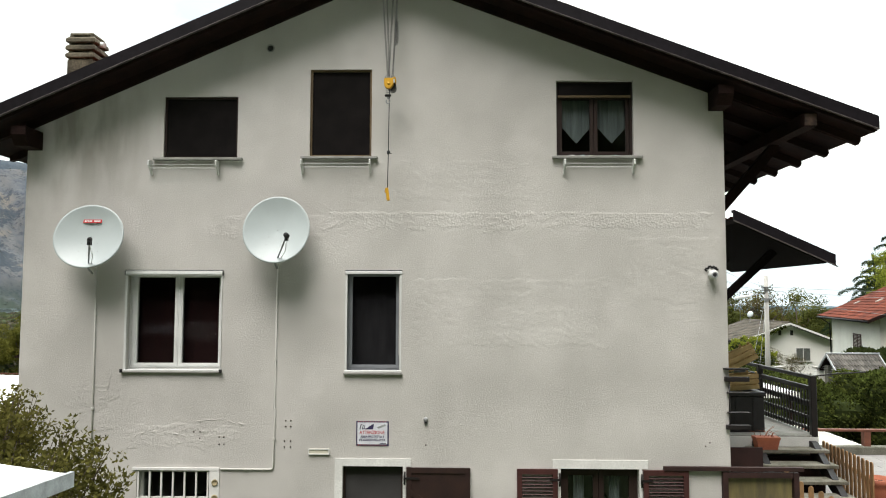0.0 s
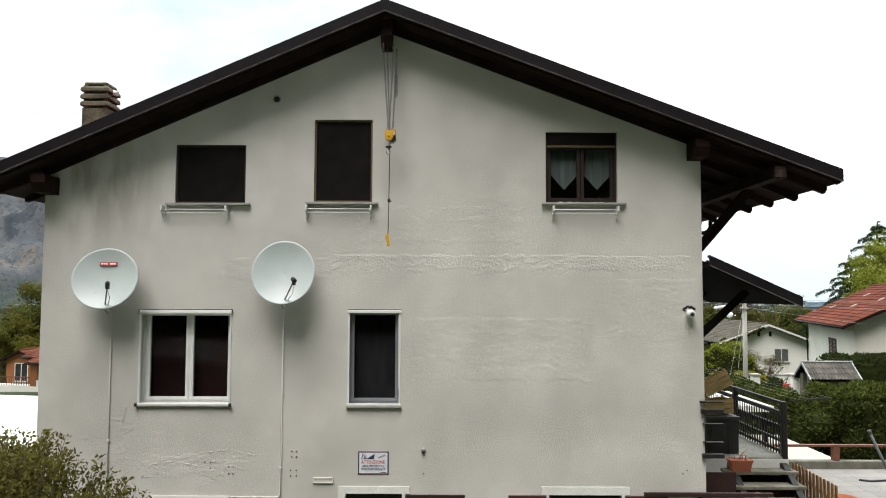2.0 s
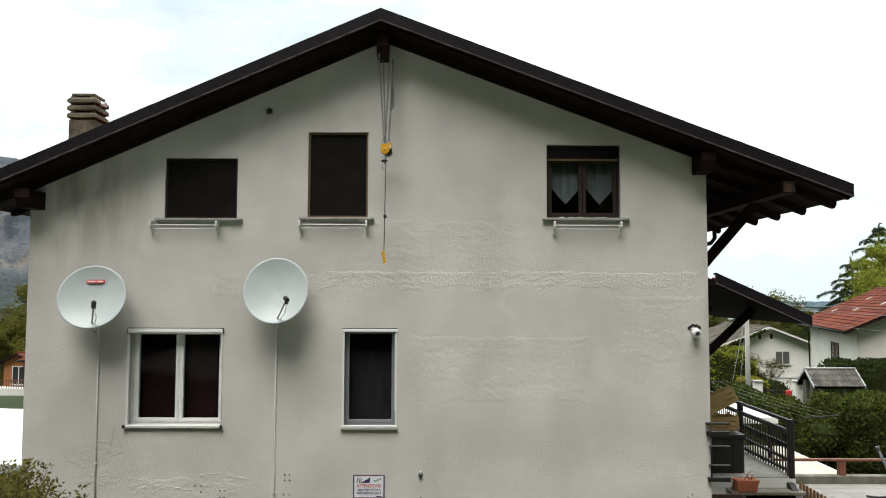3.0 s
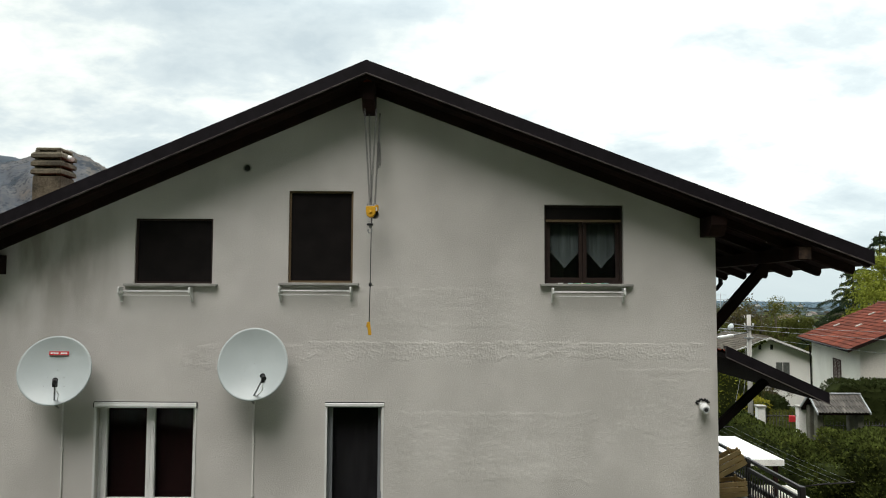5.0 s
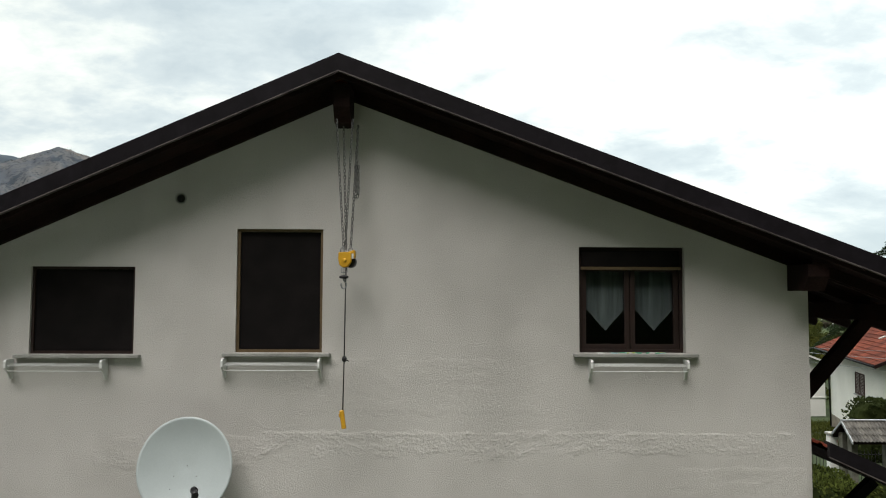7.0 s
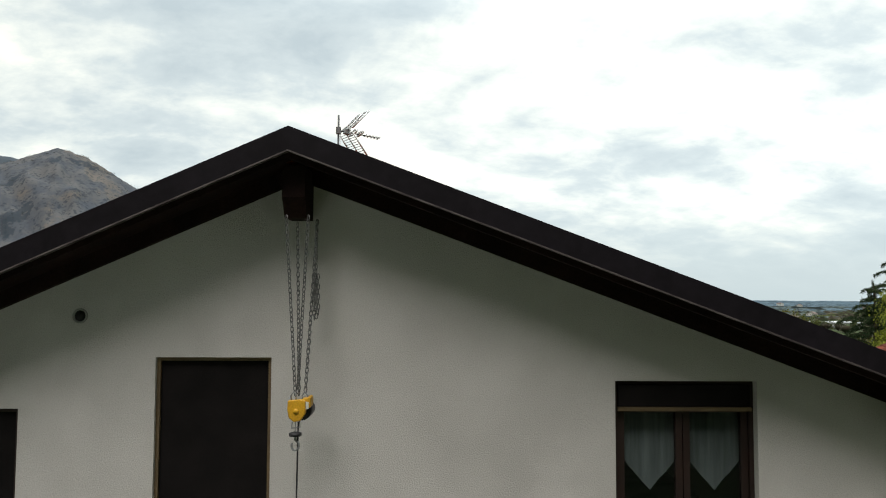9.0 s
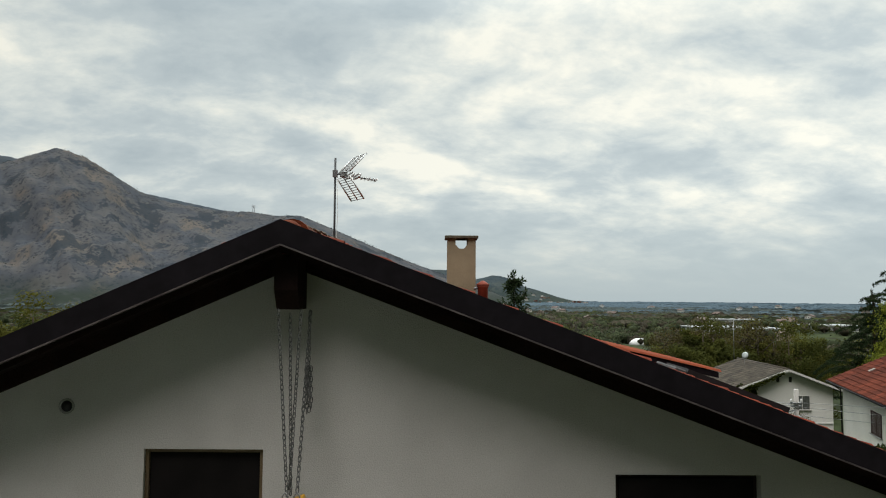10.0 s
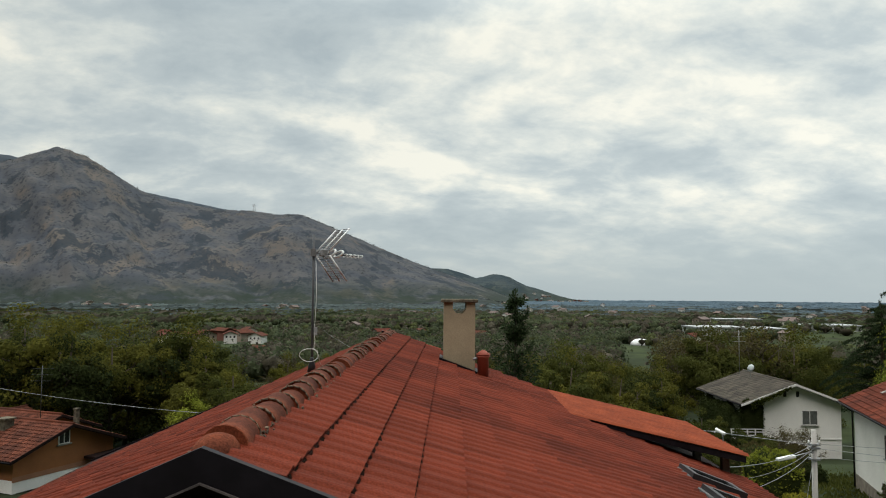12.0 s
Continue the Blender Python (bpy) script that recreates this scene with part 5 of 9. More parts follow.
for x, z in ((-2.66, 2.62), (-2.57, 2.62), (-2.575, 2.53), (-2.3, 2.55), (-2.235, 2.55), (-2.3, 2.45), (-2.235, 2.45), (-1.37, 2.78), (-1.3, 2.78), (-1.37, 2.7), (-1.3, 2.7), (-1.385, 2.5), (-1.3, 2.5), (-1.385, 2.42), (-1.3, 2.42), (0.59, 2.46), (4.45, 2.47), (4.51, 2.52)):
    bm = bmesh.new()
    lathe(bm, [(0.011, 0), (0.01, 0.008), (0.0004, 0.01)], 7, pose(0, 0, 0, 90))
    ob = solid("wall_plug", bm, RUST, "rusty plugged screw hole in the wall", "wall plug", "wall plugs")
    ob.location = (x, 0, z)

# dome camera at the corner
t = thing("security_camera", (4.576, -0.02, 4.845), "white dome security camera at the wall corner", "camera")
boxpart("wall_box", t, WHITE_PLASTIC, -0.05, 0.05, -0.03, 0.018, -0.02, 0.06, 0.006)
bm = bmesh.new()
bmesh.ops.create_uvsphere(bm, u_segments=20, v_segments=12, radius=0.068, matrix=pose(0.0, -0.075, -0.01))
for f in bm.faces:
    f.smooth = True
part("ball", bm, WHITE_PLASTIC, t)
bm = bmesh.new()
lathe(bm, [(0.042, 0), (0.042, 0.02), (0.034, 0.024), (0.028, 0.016), (0.0005, 0.016)], 18, pose(-0.004, -0.13, -0.016, 90, 0, -6))
part("lens_ring", bm, GREY_TRIM, t)
bm = bmesh.new()
lathe(bm, [(0.027, 0.017), (0.02, 0.022), (0.0005, 0.024)], 18, pose(-0.004, -0.13, -0.016, 90, 0, -6))
part("lens", bm, BLACK_PLASTIC, t)
bm = bmesh.new()
for i in range(7):
    q = 0.5 + i * 0.38
    box(bm, -0.02, 0.025, -0.003, 0.0, -0.012, 0.014, pose(math.cos(q) * 0.085, 0.012, 0.03 + math.sin(q) * 0.07, 0, rng.uniform(-60, 60), 0))
part("plaster_hole", bm, BLACK_PLASTIC, t, "dark broken plaster round the fixing")


# ---- hoist ----
def chain(bm, p, q, pitch=0.034, sag=0.0):
    p, q = Vector(p), Vector(q)
    n = max(int((q - p).length / pitch), 2)
    for i in range(n):
        u = (i + 0.5) / n
        c = p.lerp(q, u) + Vector((0, 0, -sag * 4 * u * (1 - u)))
        d = (q - p).normalized()
        m = Matrix.Translation(c) @ d.to_track_quat("Z", "X").to_matrix().to_4x4() @ pose(0, 0, 0, 0, 0, 40 + 90 * (i % 2))
        pts = []
        for k in range(9):
            a = 2 * math.pi * k / 8
            pts.append(m @ Vector((math.cos(a) * 0.0115, 0, math.sin(a) * 0.0135 + (0.0095 if math.sin(a) > 0.01 else -0.0095 if math.sin(a) < -0.01 else 0))))
        tube(bm, pts, 0.0042, 4, caps=False)


CHAIN = material("oily_chain_steel", (0.2, 0.2, 0.2), (0.09, 0.09, 0.09), 20, 0.5, metal=0.5)
hoist = thing("electric_hoist", (0.09, -0.41, 7.365), "yellow electric hoist hung on chains from the ridge beam", "hoist")
for p, q in (((-0.12, 0.0, 1.465), (-0.035, 0.0, 0.18)), ((-0.075, 0.2, 1.435), (-0.015, 0.03, 0.18)), ((0.04, 0.0, 1.465), (-0.02, 0.0, 0.2)), ((0.07, 0.22, 1.455), (0.03, 0.03, 0.2))):
    bm = bmesh.new()
    chain(bm, p, q)
    part("chain", bm, CHAIN, hoist)
bm = bmesh.new()
for dx, ln in ((0.045, 0.34), (0.06, 0.33), (0.075, 0.3), (0.055, 0.25)):
    chain(bm, (dx, 0.24, 1.05), (dx + 0.006, 0.245, 1.05 - ln))
chain(bm, (0.065, 0.22, 1.455), (0.06, 0.24, 1.05))
part("slack_chain", bm, CHAIN, hoist)
bm = bmesh.new()
prism(bm, [(-0.08, 0.15), (0.0, 0.155), (0.045, 0.15), (0.045, 0.06), (0.012, 0.01), (-0.035, 0.0), (-0.072, 0.03), (-0.083, 0.09)], -0.05, 0.0)
bevel(bm, 0.006)
part("drum_housing", bm, YELLOW, hoist)
bm = bmesh.new()
prism(bm, [(0.0, 0.152), (0.072, 0.176), (0.08, 0.162), (0.077, 0.10), (0.0, 0.06)], -0.03, 0.09)
bevel(bm, 0.006)
part("motor_cover", bm, YELLOW, hoist)
bm = bmesh.new()
tube(bm, [(0.015, 0.002, 0.065), (0.015, 0.2, 0.065)], 0.06, 16)
part("motor", bm, BLACK_PLASTIC, hoist)
boxpart("label_plate", hoist, WHITE_PLASTIC, 0.03, 0.065, -0.034, -0.03, 0.09, 0.14)
bm = bmesh.new()
lathe(bm, [(0.02, 0), (0.02, 0.006), (0.0005, 0.008)], 14, pose(-0.02, -0.05, 0.075, 90))
part("hub_cap", bm, YELLOW, hoist)
bm = bmesh.new()
for x in (-0.045, 0.035):
    tube(bm, [(x - 0.014, -0.01, 0.14), (x - 0.02, -0.01, 0.18), (x, -0.01, 0.21), (x + 0.02, -0.01, 0.18), (x + 0.014, -0.01, 0.14)], 0.006, 6)
part("shackles", bm, STEEL, hoist)
bm = bmesh.new()
tube(bm, [(-0.05, -0.02, 0.0), (-0.055, -0.02, -0.045), (0.005, -0.02, -0.04), (0.0, -0.02, 0.01)], 0.005, 6)
tube(bm, [(-0.028, -0.02, 0.02), (-0.028, -0.02, -0.1)], 0.003, 6)
part("limit_lever", bm, STEEL, hoist)
bm = bmesh.new()
lathe(bm, [(0.02, -0.02), (0.045, -0.014), (0.045, 0.006), (0.02, 0.014)], 14, pose(-0.028, -0.02, -0.085))
part("stop_disc", bm, BLACK_PLASTIC, hoist)
bm = bmesh.new()
tube(bm, [(-0.028, -0.02, -0.1), (-0.028, -0.02, -0.13)], 0.01, 8)
pts = [(-0.028 + 0.026 * math.sin(a), -0.02, -0.165 + 0.035 * math.cos(a)) for a in [0.2 + 0.5 * k for k in range(11)]]
tube(bm, pts, 0.0085, 7)
part("hook", bm, STEEL, hoist, "steel hook")
bm = bmesh.new()
tube(bm, [(-0.008, -0.02, 0.0), (-0.012, -0.02, -0.4), (-0.016, -0.02, -0.88), (-0.024, -0.02, -1.37)], 0.0065, 6)
lathe(bm, [(0.008, -0.03), (0.022, -0.015), (0.024, 0.01), (0.008, 0.03)], 10, pose(-0.014, -0.02, -0.88))
tube(bm, [(-0.014, -0.02, -0.88), (0.03, -0.03, -0.9)], 0.005, 5)
part("control_cable", bm, BLACK_PLASTIC, hoist)
bm = bmesh.new()
m = pose(-0.022, -0.02, -1.455, 0, -8, 0)
box(bm, -0.022, 0.02, -0.02, 0.02, -0.09, 0.085, m)
box(bm, -0.034, -0.0225, -0.014, 0.014, 0.02, 0.06, m)
bevel(bm, 0.005)
part("pendant_control", bm, YELLOW, hoist, "yellow pendant switch")


# ---- roof antenna ----
ant = thing("tv_antenna", (-0.47, 5.5, roof_z(-0.47)), "grid reflector television antenna on a steel mast beside the ridge", "antenna")
az = 10.75 - roof_z(-0.47)
MAST = material("dull_grey_mast", (0.10, 0.105, 0.11), (0.06, 0.065, 0.07), 6, 0.6, metal=0.3)
ROD = material("thin_grey_rod", (0.26, 0.265, 0.27), (0.17, 0.175, 0.18), 6, 0.5, metal=0.5)
BRIGHT_STEEL = material("bright_aluminium", (0.75, 0.76, 0.76), (0.65, 0.66, 0.66), 9, 0.4, metal=0.25)
bm = bmesh.new()
tube(bm, [(0, 0, -0.25), (0, 0, az * 0.5), (0, 0, az + 0.24)], 0.016, 10)
part("mast", bm, MAST, ant)
lean = pose(0.0, 0, az, 0, 3, 33)      # the boom points to +x of this frame
bm = bmesh.new()
tube(bm, [lean @ Vector((-0.04, 0, 0)), lean @ Vector((0.70, 0, 0))], 0.009, 8)
part("boom", bm, MAST, ant)
for i in range(5):
    bm = bmesh.new()
    x = 0.46 + i * 0.058
    pts = [lean @ Vector((x + 0.018 * math.cos(q), 0.05 * math.sin(q), 0.022 * math.cos(q))) for q in [math.pi * k / 5 for k in range(11)]]
    tube(bm, pts, 0.007, 5, caps=False)
    part("director", bm, WHITE_PLASTIC, ant)
for r, c in ((0.052, 0.25), (0.045, 0.36)):
    bm = bmesh.new()
    pts = [lean @ Vector((c + 0.035 * math.cos(q), 0.11 * math.sin(q), r * math.cos(q) + 0.01)) for q in [math.pi * k / 8 for k in range(17)]]
    tube(bm, pts, 0.016, 6, caps=False)
    part("dipole", bm, WHITE_PLASTIC, ant, "cream bow-tie dipole")
for s in (-1, 1):
    tilt = lean @ pose(0.12, 0, s * 0.015, 0, -s * 50, 0)
    bm = bmesh.new()
    for y in (-0.21, 0.21):
        prism_pts = [tilt @ Vector((0.02, y, 0)), tilt @ Vector((0.44, y, 0))]
        tube(bm, prism_pts, 0.013, 6)
    tube(bm, [tilt @ Vector((-0.02, 0, 0)), tilt @ Vector((0.44, 0, 0))], 0.01, 6)
    refl = part("reflector", bm, BRIGHT_STEEL, ant, "bright aluminium reflector rails")
    bm = bmesh.new()
    for k in range(11):
        x = 0.03 + k * 0.04
        tube(bm, [tilt @ Vector((x, -0.21, 0)), tilt @ Vector((x, 0.21, 0))], 0.0055, 5)
    part("reflector_rods", bm, ROD, refl)
bm = bmesh.new()
box(bm, -0.04, 0.06, -0.035, 0.035, -0.045, 0.045, lean @ pose(0.13, 0, 0.01))
bevel(bm, 0.008)
part("balun_box", bm, GREY_TRIM, ant)
bm = bmesh.new()
box(bm, -0.035, 0.035, -0.04, 0.04, az - 0.05, az + 0.05)
part("clamp", bm, STEEL, ant)
bm = bmesh.new()
tube(bm, [(0.03, 0, az - 0.05), (0.05, -0.02, az * 0.6), (0.03, -0.01, az * 0.35), (0.04, -0.03, 0.34)] + [(-0.02 + (0.10 + 0.004 * k) * math.sin(q), -0.04 - 0.003 * k, 0.16 + 0.085 * math.cos(q)) for k, q in enumerate([0.5 + 0.5 * k for k in range(14)])] + [(0.12, -0.05, 0.04)], 0.0035, 6)
part("cable", bm, WHITE_PLASTIC, ant)
boxpart("splitter_box", ant, GREY_TRIM, 0.02, 0.06, -0.02, 0.02, 0.42, 0.52)
bm = bmesh.new()
lathe(bm, [(0.06, -0.06), (0.045, 0.03), (0.022, 0.12), (0.016, 0.13)], 12)
part("mast_boot", bm, BLACK_PLASTIC, ant)


# ---- porch roof over the side entrance ----
PX0, PX1, PY0, PY1 = WX1, 6.06, -0.42, 3.1


def porch_z(x):
    return 5.68 - 0.452 * (x - PX0)


SOFFIT = material("black_brown_boarding", (0.008, 0.006, 0.0058), (0.0055, 0.0045, 0.0045), 3, 0.9, 0.3, 50, spec=0.05, stretch=(1, 6, 1))
porch = thing("porch_roof", (PX0, PY0, 5.1), "small dark timber porch roof with red tiles on the side wall", "porch roof")
po = porch.location


def porch_slab(name, mat, xa, xb, y0, y1, dz0, dz1, label=""):
    bm = bmesh.new()
    prism(bm, [(xa - po.x, porch_z(xa) + dz0 - po.z), (xb - po.x, porch_z(xb) + dz0 - po.z), (xb - po.x, porch_z(xb) + dz1 - po.z), (xa - po.x, porch_z(xa) + dz1 - po.z)], y0 - po.y, y1 - po.y)
    return part(name, bm, mat, porch, label)


porch_slab("deck", SOFFIT, PX0, PX1 - 0.06, PY0 + 0.05, PY1, -0.15, -0.08)
porch_slab("verge_flashing", BROWN_METAL, PX0 - 0.03, PX1 + 0.04, PY0, PY0 + 0.05, -0.13, 0.01)
porch_slab("verge_flashing", BROWN_METAL, PX0 - 0.03, PX1 + 0.04, PY0 + 0.05, PY0 + 0.11, -0.02, 0.01)
porch_slab("drip_edge", DRIP, PX0 - 0.03, PX1 + 0.07, PY0 - 0.006, PY0 + 0.03, -0.142, -0.131)
for y in (0.25, 2.1):
    bm = bmesh.new()
    box(bm, 0, 1.04, -0.05, 0.05, -0.05, 0.05, pose(0, y - po.y, 4.47 - po.z) @ pose(0, 0, 0, 0, -43, 0))
    part("strut", bm, SOFFIT, porch)
lay_me = tile_mesh("porch_tile", 0.21, 0.37)
lay_me.materials.append(ROOF_TILE)
for c in range(4):
    for j in range(15):
        x = PX0 + 0.02 + c * 0.29
        m = pose(x - po.x, 0.12 + j * 0.205, porch_z(x) - 0.045 - po.z, 0, math.degrees(math.atan(0.452)) , 0)
        sweep_piece("roof_tile", lay_me, porch, m)

# downpipe elbow below the far eaves
bm = bmesh.new()
tube(bm, [(6.74, 5.0, 6.75), (6.74, 5.0, 6.60), (6.66, 5.0, 6.50), (6.3, 5.0, 6.42), (5.2, 5.0, 6.2), (4.87, 5.0, 6.1), (4.85, 5.0, 2.3)], 0.045, 10)
solid("downpipe", bm, BROWN_METAL, "dark brown downpipe bent back to the wall", "downpipe")
bm = bmesh.new()
prev = None
for y in (3.9, 11.3):
    ring = [bm.verts.new((6.72 + 0.06 * math.cos(a), y, 6.83 + 0.06 * math.sin(a))) for a in [math.pi + math.pi * k / 8 for k in range(9)]]
    if prev:
        for k in range(8):
            bm.faces.new((prev[k], ring[k], ring[k + 1], prev[k + 1]))
    prev = ring
bmesh.ops.solidify(bm, geom=bm.faces[:], thickness=0.004)
solid("gutter", bm, BROWN_METAL, "dark brown half-round eaves gutter", "gutter")

# ---- terrace, stairs and what stands on them ----
TX1, TY0, TZ = 7.05, 2.2, 2.24
terrace = thing("terrace", (WX1, TY0, 0), "raised concrete terrace with a pale painted edge", "terrace", kind="structure")
boxpart("terrace_slab", terrace, CONCRETE, 0.002, TX1 - WX1, 0.02, 8.6, 2.10, TZ, 0.01)
boxpart("terrace_edge", terrace, WHITE_TRIM, 0.002, TX1 - WX1 - 0.01, 0.0, 0.10, 1.93, 2.21)
boxpart("terrace_wall", terrace, CONCRETE, 0.002, TX1 - WX1 - 0.05, 0.101, 8.5, -0.3, 2.099)
stairs = thing("stairs", (5.82, TY0, 0.4), "open stone stairs with lichen on the treads", "stairs", kind="structure")
for i in range(9):
    z = TZ - 0.184 * (i + 1) - 0.4
    y = -0.30 - 0.28 * i
    bm = bmesh.new()
    box(bm, 0.0, 1.26, y, y + 0.33, z - 0.055, z)
    bevel(bm, 0.008)
    part("step", bm, STONE_TREAD, stairs)
for x in (0.12, 1.06):
    bm = bmesh.new()
    prism(bm, [(-2.6, 0.0), (-2.4, 0.0), (0.0, 1.55), (0.0, 1.75), (-0.1, 1.75)], x, x + 0.1, Matrix(((0, 1, 0, 0), (1, 0, 0, 0), (0, 0, 1, 0), (0, 0, 0, 1))))
    part("stringer", bm, IRON, stairs)
# dark panel behind the treads in place of the shade under them
boxpart("stair_shade_panel", stairs, DARK_WOOD, -0.05, 1.3, -0.02, 0.0, 0.0, 1.5)


def railing(x, y0, y1, z):
    t = thing("railing", (x, y0, z), "dark brown wooden terrace railing with narrow balusters", "railing")
    L = y1 - y0
    for i in range(4):
        y = i * L / 3
        bm = bmesh.new()
        box(bm, -0.05, 0.05, y - 0.05, y + 0.05, -0.05, 0.98)
        bevel(bm, 0.008)
        part("post", bm, IRON, t)
    for h, w in ((0.945, 0.06), (0.76, 0.075), (0.50, 0.09), (0.27, 0.05), (0.08, 0.05)):
        bm = bmesh.new()
        box(bm, -0.03, 0.022, 0.051, L - 0.051, h - w / 2, h + w / 2)
        part("rail", bm, IRON, t)
    n = int(L / 0.115)
    bm = bmesh.new()
    prism(bm, [(-0.018, 0.02), (0.0, 0.0), (0.018, 0.02), (0.018, 0.68), (0.0, 0.72), (-0.018, 0.68)], -0.007, 0.007, Matrix(((0, 1, 0, 0), (1, 0, 0, 0), (0, 0, 1, 0), (0, 0, 0, 1))))
    me = finish(bm, "baluster")
    me.materials.append(IRON)
    for i in range(n):
        sweep_piece("baluster", me, t, pose(-0.045, 0.1 + i * (L - 0.2) / (n - 1), 0.02))
    return t


railing(TX1 - 0.06, TY0 + 0.06, TY0 + 6.6, TZ)

line = thing("clothesline", (TX1, TY0 + 0.1, TZ + 0.98), "wire clothesline on steel arms fixed to the railing", "clothesline")
for y in (0.0, 5.2):
    bm = bmesh.new()
    tube(bm, [(-0.05, y, -0.02), (0.35, y, 0.03), (0.85, y, 0.06)], 0.012, 6)
    part("arm", bm, IRON, line)
for i in range(4):
    bm = bmesh.new()
    x = 0.25 + i * 0.19
    tube(bm, [(x, 5.2 * k / 8, 0.03 + 0.012 * i - 0.16 * (k / 8) * (1 - k / 8)) for k in range(9)], 0.0018, 4)
    part("wire", bm, STEEL, line)

# dark plastic chest with crates
chest = thing("storage_chest", (5.78, 2.75, TZ), "black plastic storage chest on the terrace", "storage chest")
bm = bmesh.new()
box(bm, -0.48, 0.48, -0.3, 0.3, 0.0, 0.6)
bevel(bm, 0.015, 2)
part("body", bm, BLACK_PLASTIC, chest)
bm = bmesh.new()
box(bm, -0.50, 0.50, -0.32, 0.32, 0.605, 0.68)
bevel(bm, 0.015, 2)
part("lid", bm, BLACK_PLASTIC, chest)
for x in (-0.3, 0.0, 0.3):
    boxpart("rib", chest, BLACK_PLASTIC, x - 0.015, x + 0.015, -0.312, -0.3, 0.05, 0.56)


def crate(name_label, m):
    t = thing("fruit_crate", (0, 0, 0), name_label, "crate", "crates on the chest")
    L, W, H = 0.54, 0.36, 0.27
    for y in (0.0, W - 0.012):
        for z in (0.01, 0.1, 0.19):
            boxpart("slat", t, CRATE_WOOD, 0, L, y, y + 0.012, z, z + 0.07)
    for x in (0.0, L - 0.014):
        for z in (0.01, 0.1, 0.19):
            boxpart("slat", t, CRATE_WOOD, x, x + 0.012, 0.013, W - 0.013, z, z + 0.07)
    for y in (0.02, 0.1, 0.18, 0.26):
        boxpart("bottom_slat", t, CRATE_WOOD, 0.013, L - 0.015, y, y + 0.065, 0.0, 0.009)
    for x in (0.013, L - 0.044):
        for y in (0.013, W - 0.043):
            boxpart("corner_post", t, CRATE_WOOD, x, x + 0.03, y, y + 0.03, 0.01, H + 0.03)
    t.matrix_world = m
    return t


crate("pale slatted wooden fruit crate on a black chest", pose(5.72, 2.55, TZ + 0.68, 0, -3, 8))
crate("pale slatted fruit crate lying tilted on another crate", pose(5.76, 2.60, TZ + 1.0, -12, -24, 10) @ Matrix.Scale(1.08, 4))
bm = bmesh.new()
lathe(bm, [(0.07, 0), (0.09, 0.02), (0.09, 0.2), (0.05, 0.25), (0.025, 0.27), (0.025, 0.3)], 14)
ob = solid("water_bottle", bm, material("blue_plastic", (0.06, 0.3, 0.55), (0.05, 0.25, 0.48), 4, 0.4), "blue plastic water bottle beside the crates", "bottle")
ob.location = (5.36, 2.72, TZ + 0.68)

# iron grille with stone slabs on the side wall
gr = thing("window_grille", (WX1, 0.55, 2.5), "black iron window grille on flat corner brackets", "window grille")
for y in (0.03, 0.24, 0.45, 0.66, 0.87):
    bm = bmesh.new()
    tube(bm, [(0.06, y, 0.24), (0.06, y, 0.9)], 0.009, 6)
    part("bar", bm, IRON, gr)
for z in (0.26, 0.88):
    boxpart("bar", gr, IRON, 0.0, 0.07, 0.0, 0.9, z - 0.012, z + 0.012)
bm = bmesh.new()
tube(bm, [(-0.01, -0.59, 0.27), (-0.01, -0.59, 0.86)], 0.01, 6)
part("bar", bm, IRON, gr)
for z0, z1, x0 in ((0.21, 0.27, -0.06), (0.43, 0.446, -0.04), (0.70, 0.716, -0.04), (0.86, 0.925, -0.07), (1.02, 1.045, -0.08)):
    boxpart("corner_bracket", gr, IRON, x0, 0.26, -0.62, -0.556, z0, z1, 0.004)


def picket_fence(a, b, top_a, top_b, bot_a, bot_b, label, gap=0.11):
    a, b = Vector((*a, 0)), Vector((*b, 0))
    L = (b - a).length
    d = (b - a).normalized()
    head = math.degrees(math.atan2(d.y, d.x))
    t = thing("picket_fence", (a.x, a.y, bot_a), label, "fence", "picket fences by the stairs")
    n = int(L / gap)
    for i in range(n + 1):
        u = i / n
        top = top_a + (top_b - top_a) * u
        bot = bot_a + (bot_b - bot_a) * u
        h = top - bot
        bm = bmesh.new()
        poly = [(-0.035, 0), (0.035, 0), (0.035, h - 0.04)] + [(0.035 * math.cos(q), h - 0.04 + 0.035 * math.sin(q)) for q in (0.6, 1.2, 1.57, 1.95, 2.5)] + [(-0.035, h - 0.04)]
        prism(bm, poly, -0.009, 0.009, pose(0, 0, bot - bot_a, 0, 0, head) @ pose(L * u, 0, 0))
        part("picket", bm, PICKET_WOOD, t)
    for f in (0.22, 0.72):
        bm = bmesh.new()
        za, zb = bot_a + (top_a - bot_a) * f - bot_a, bot_b + (top_b - bot_b) * f - bot_a
        prism(bm, [(0, za - 0.03), (L, zb - 0.03), (L, zb + 0.03), (0, za + 0.03)], 0.01, 0.04, pose(0, 0, 0, 0, 0, head))
        part("rail", bm, PICKET_WOOD, t)
    return t


picket_fence((7.17, 2.3), (7.22, 0.95), 2.14, 2.08, 1.5, 0.95, "honey-coloured picket fence along the stairs")
picket_fence((5.88, 0.62), (7.05, -0.5), 1.93, 1.40, 0.6, 0.4, "honey-coloured picket fence at the foot of the stairs", 0.125)
bm = bmesh.new()
tube(bm, [(5.84, 0.68, 0.0), (5.84, 0.68, 2.02)], 0.035, 10)
solid("fence_post", bm, PICKET_WOOD, "round honey-coloured wooden fence post", "post")

# planter on the top step, round pot on the patio
pl = thing("planter", (6.08, 1.98, TZ - 0.184), "terracotta window-box planter with dry stems on a step", "planter")
bm = bmesh.new()
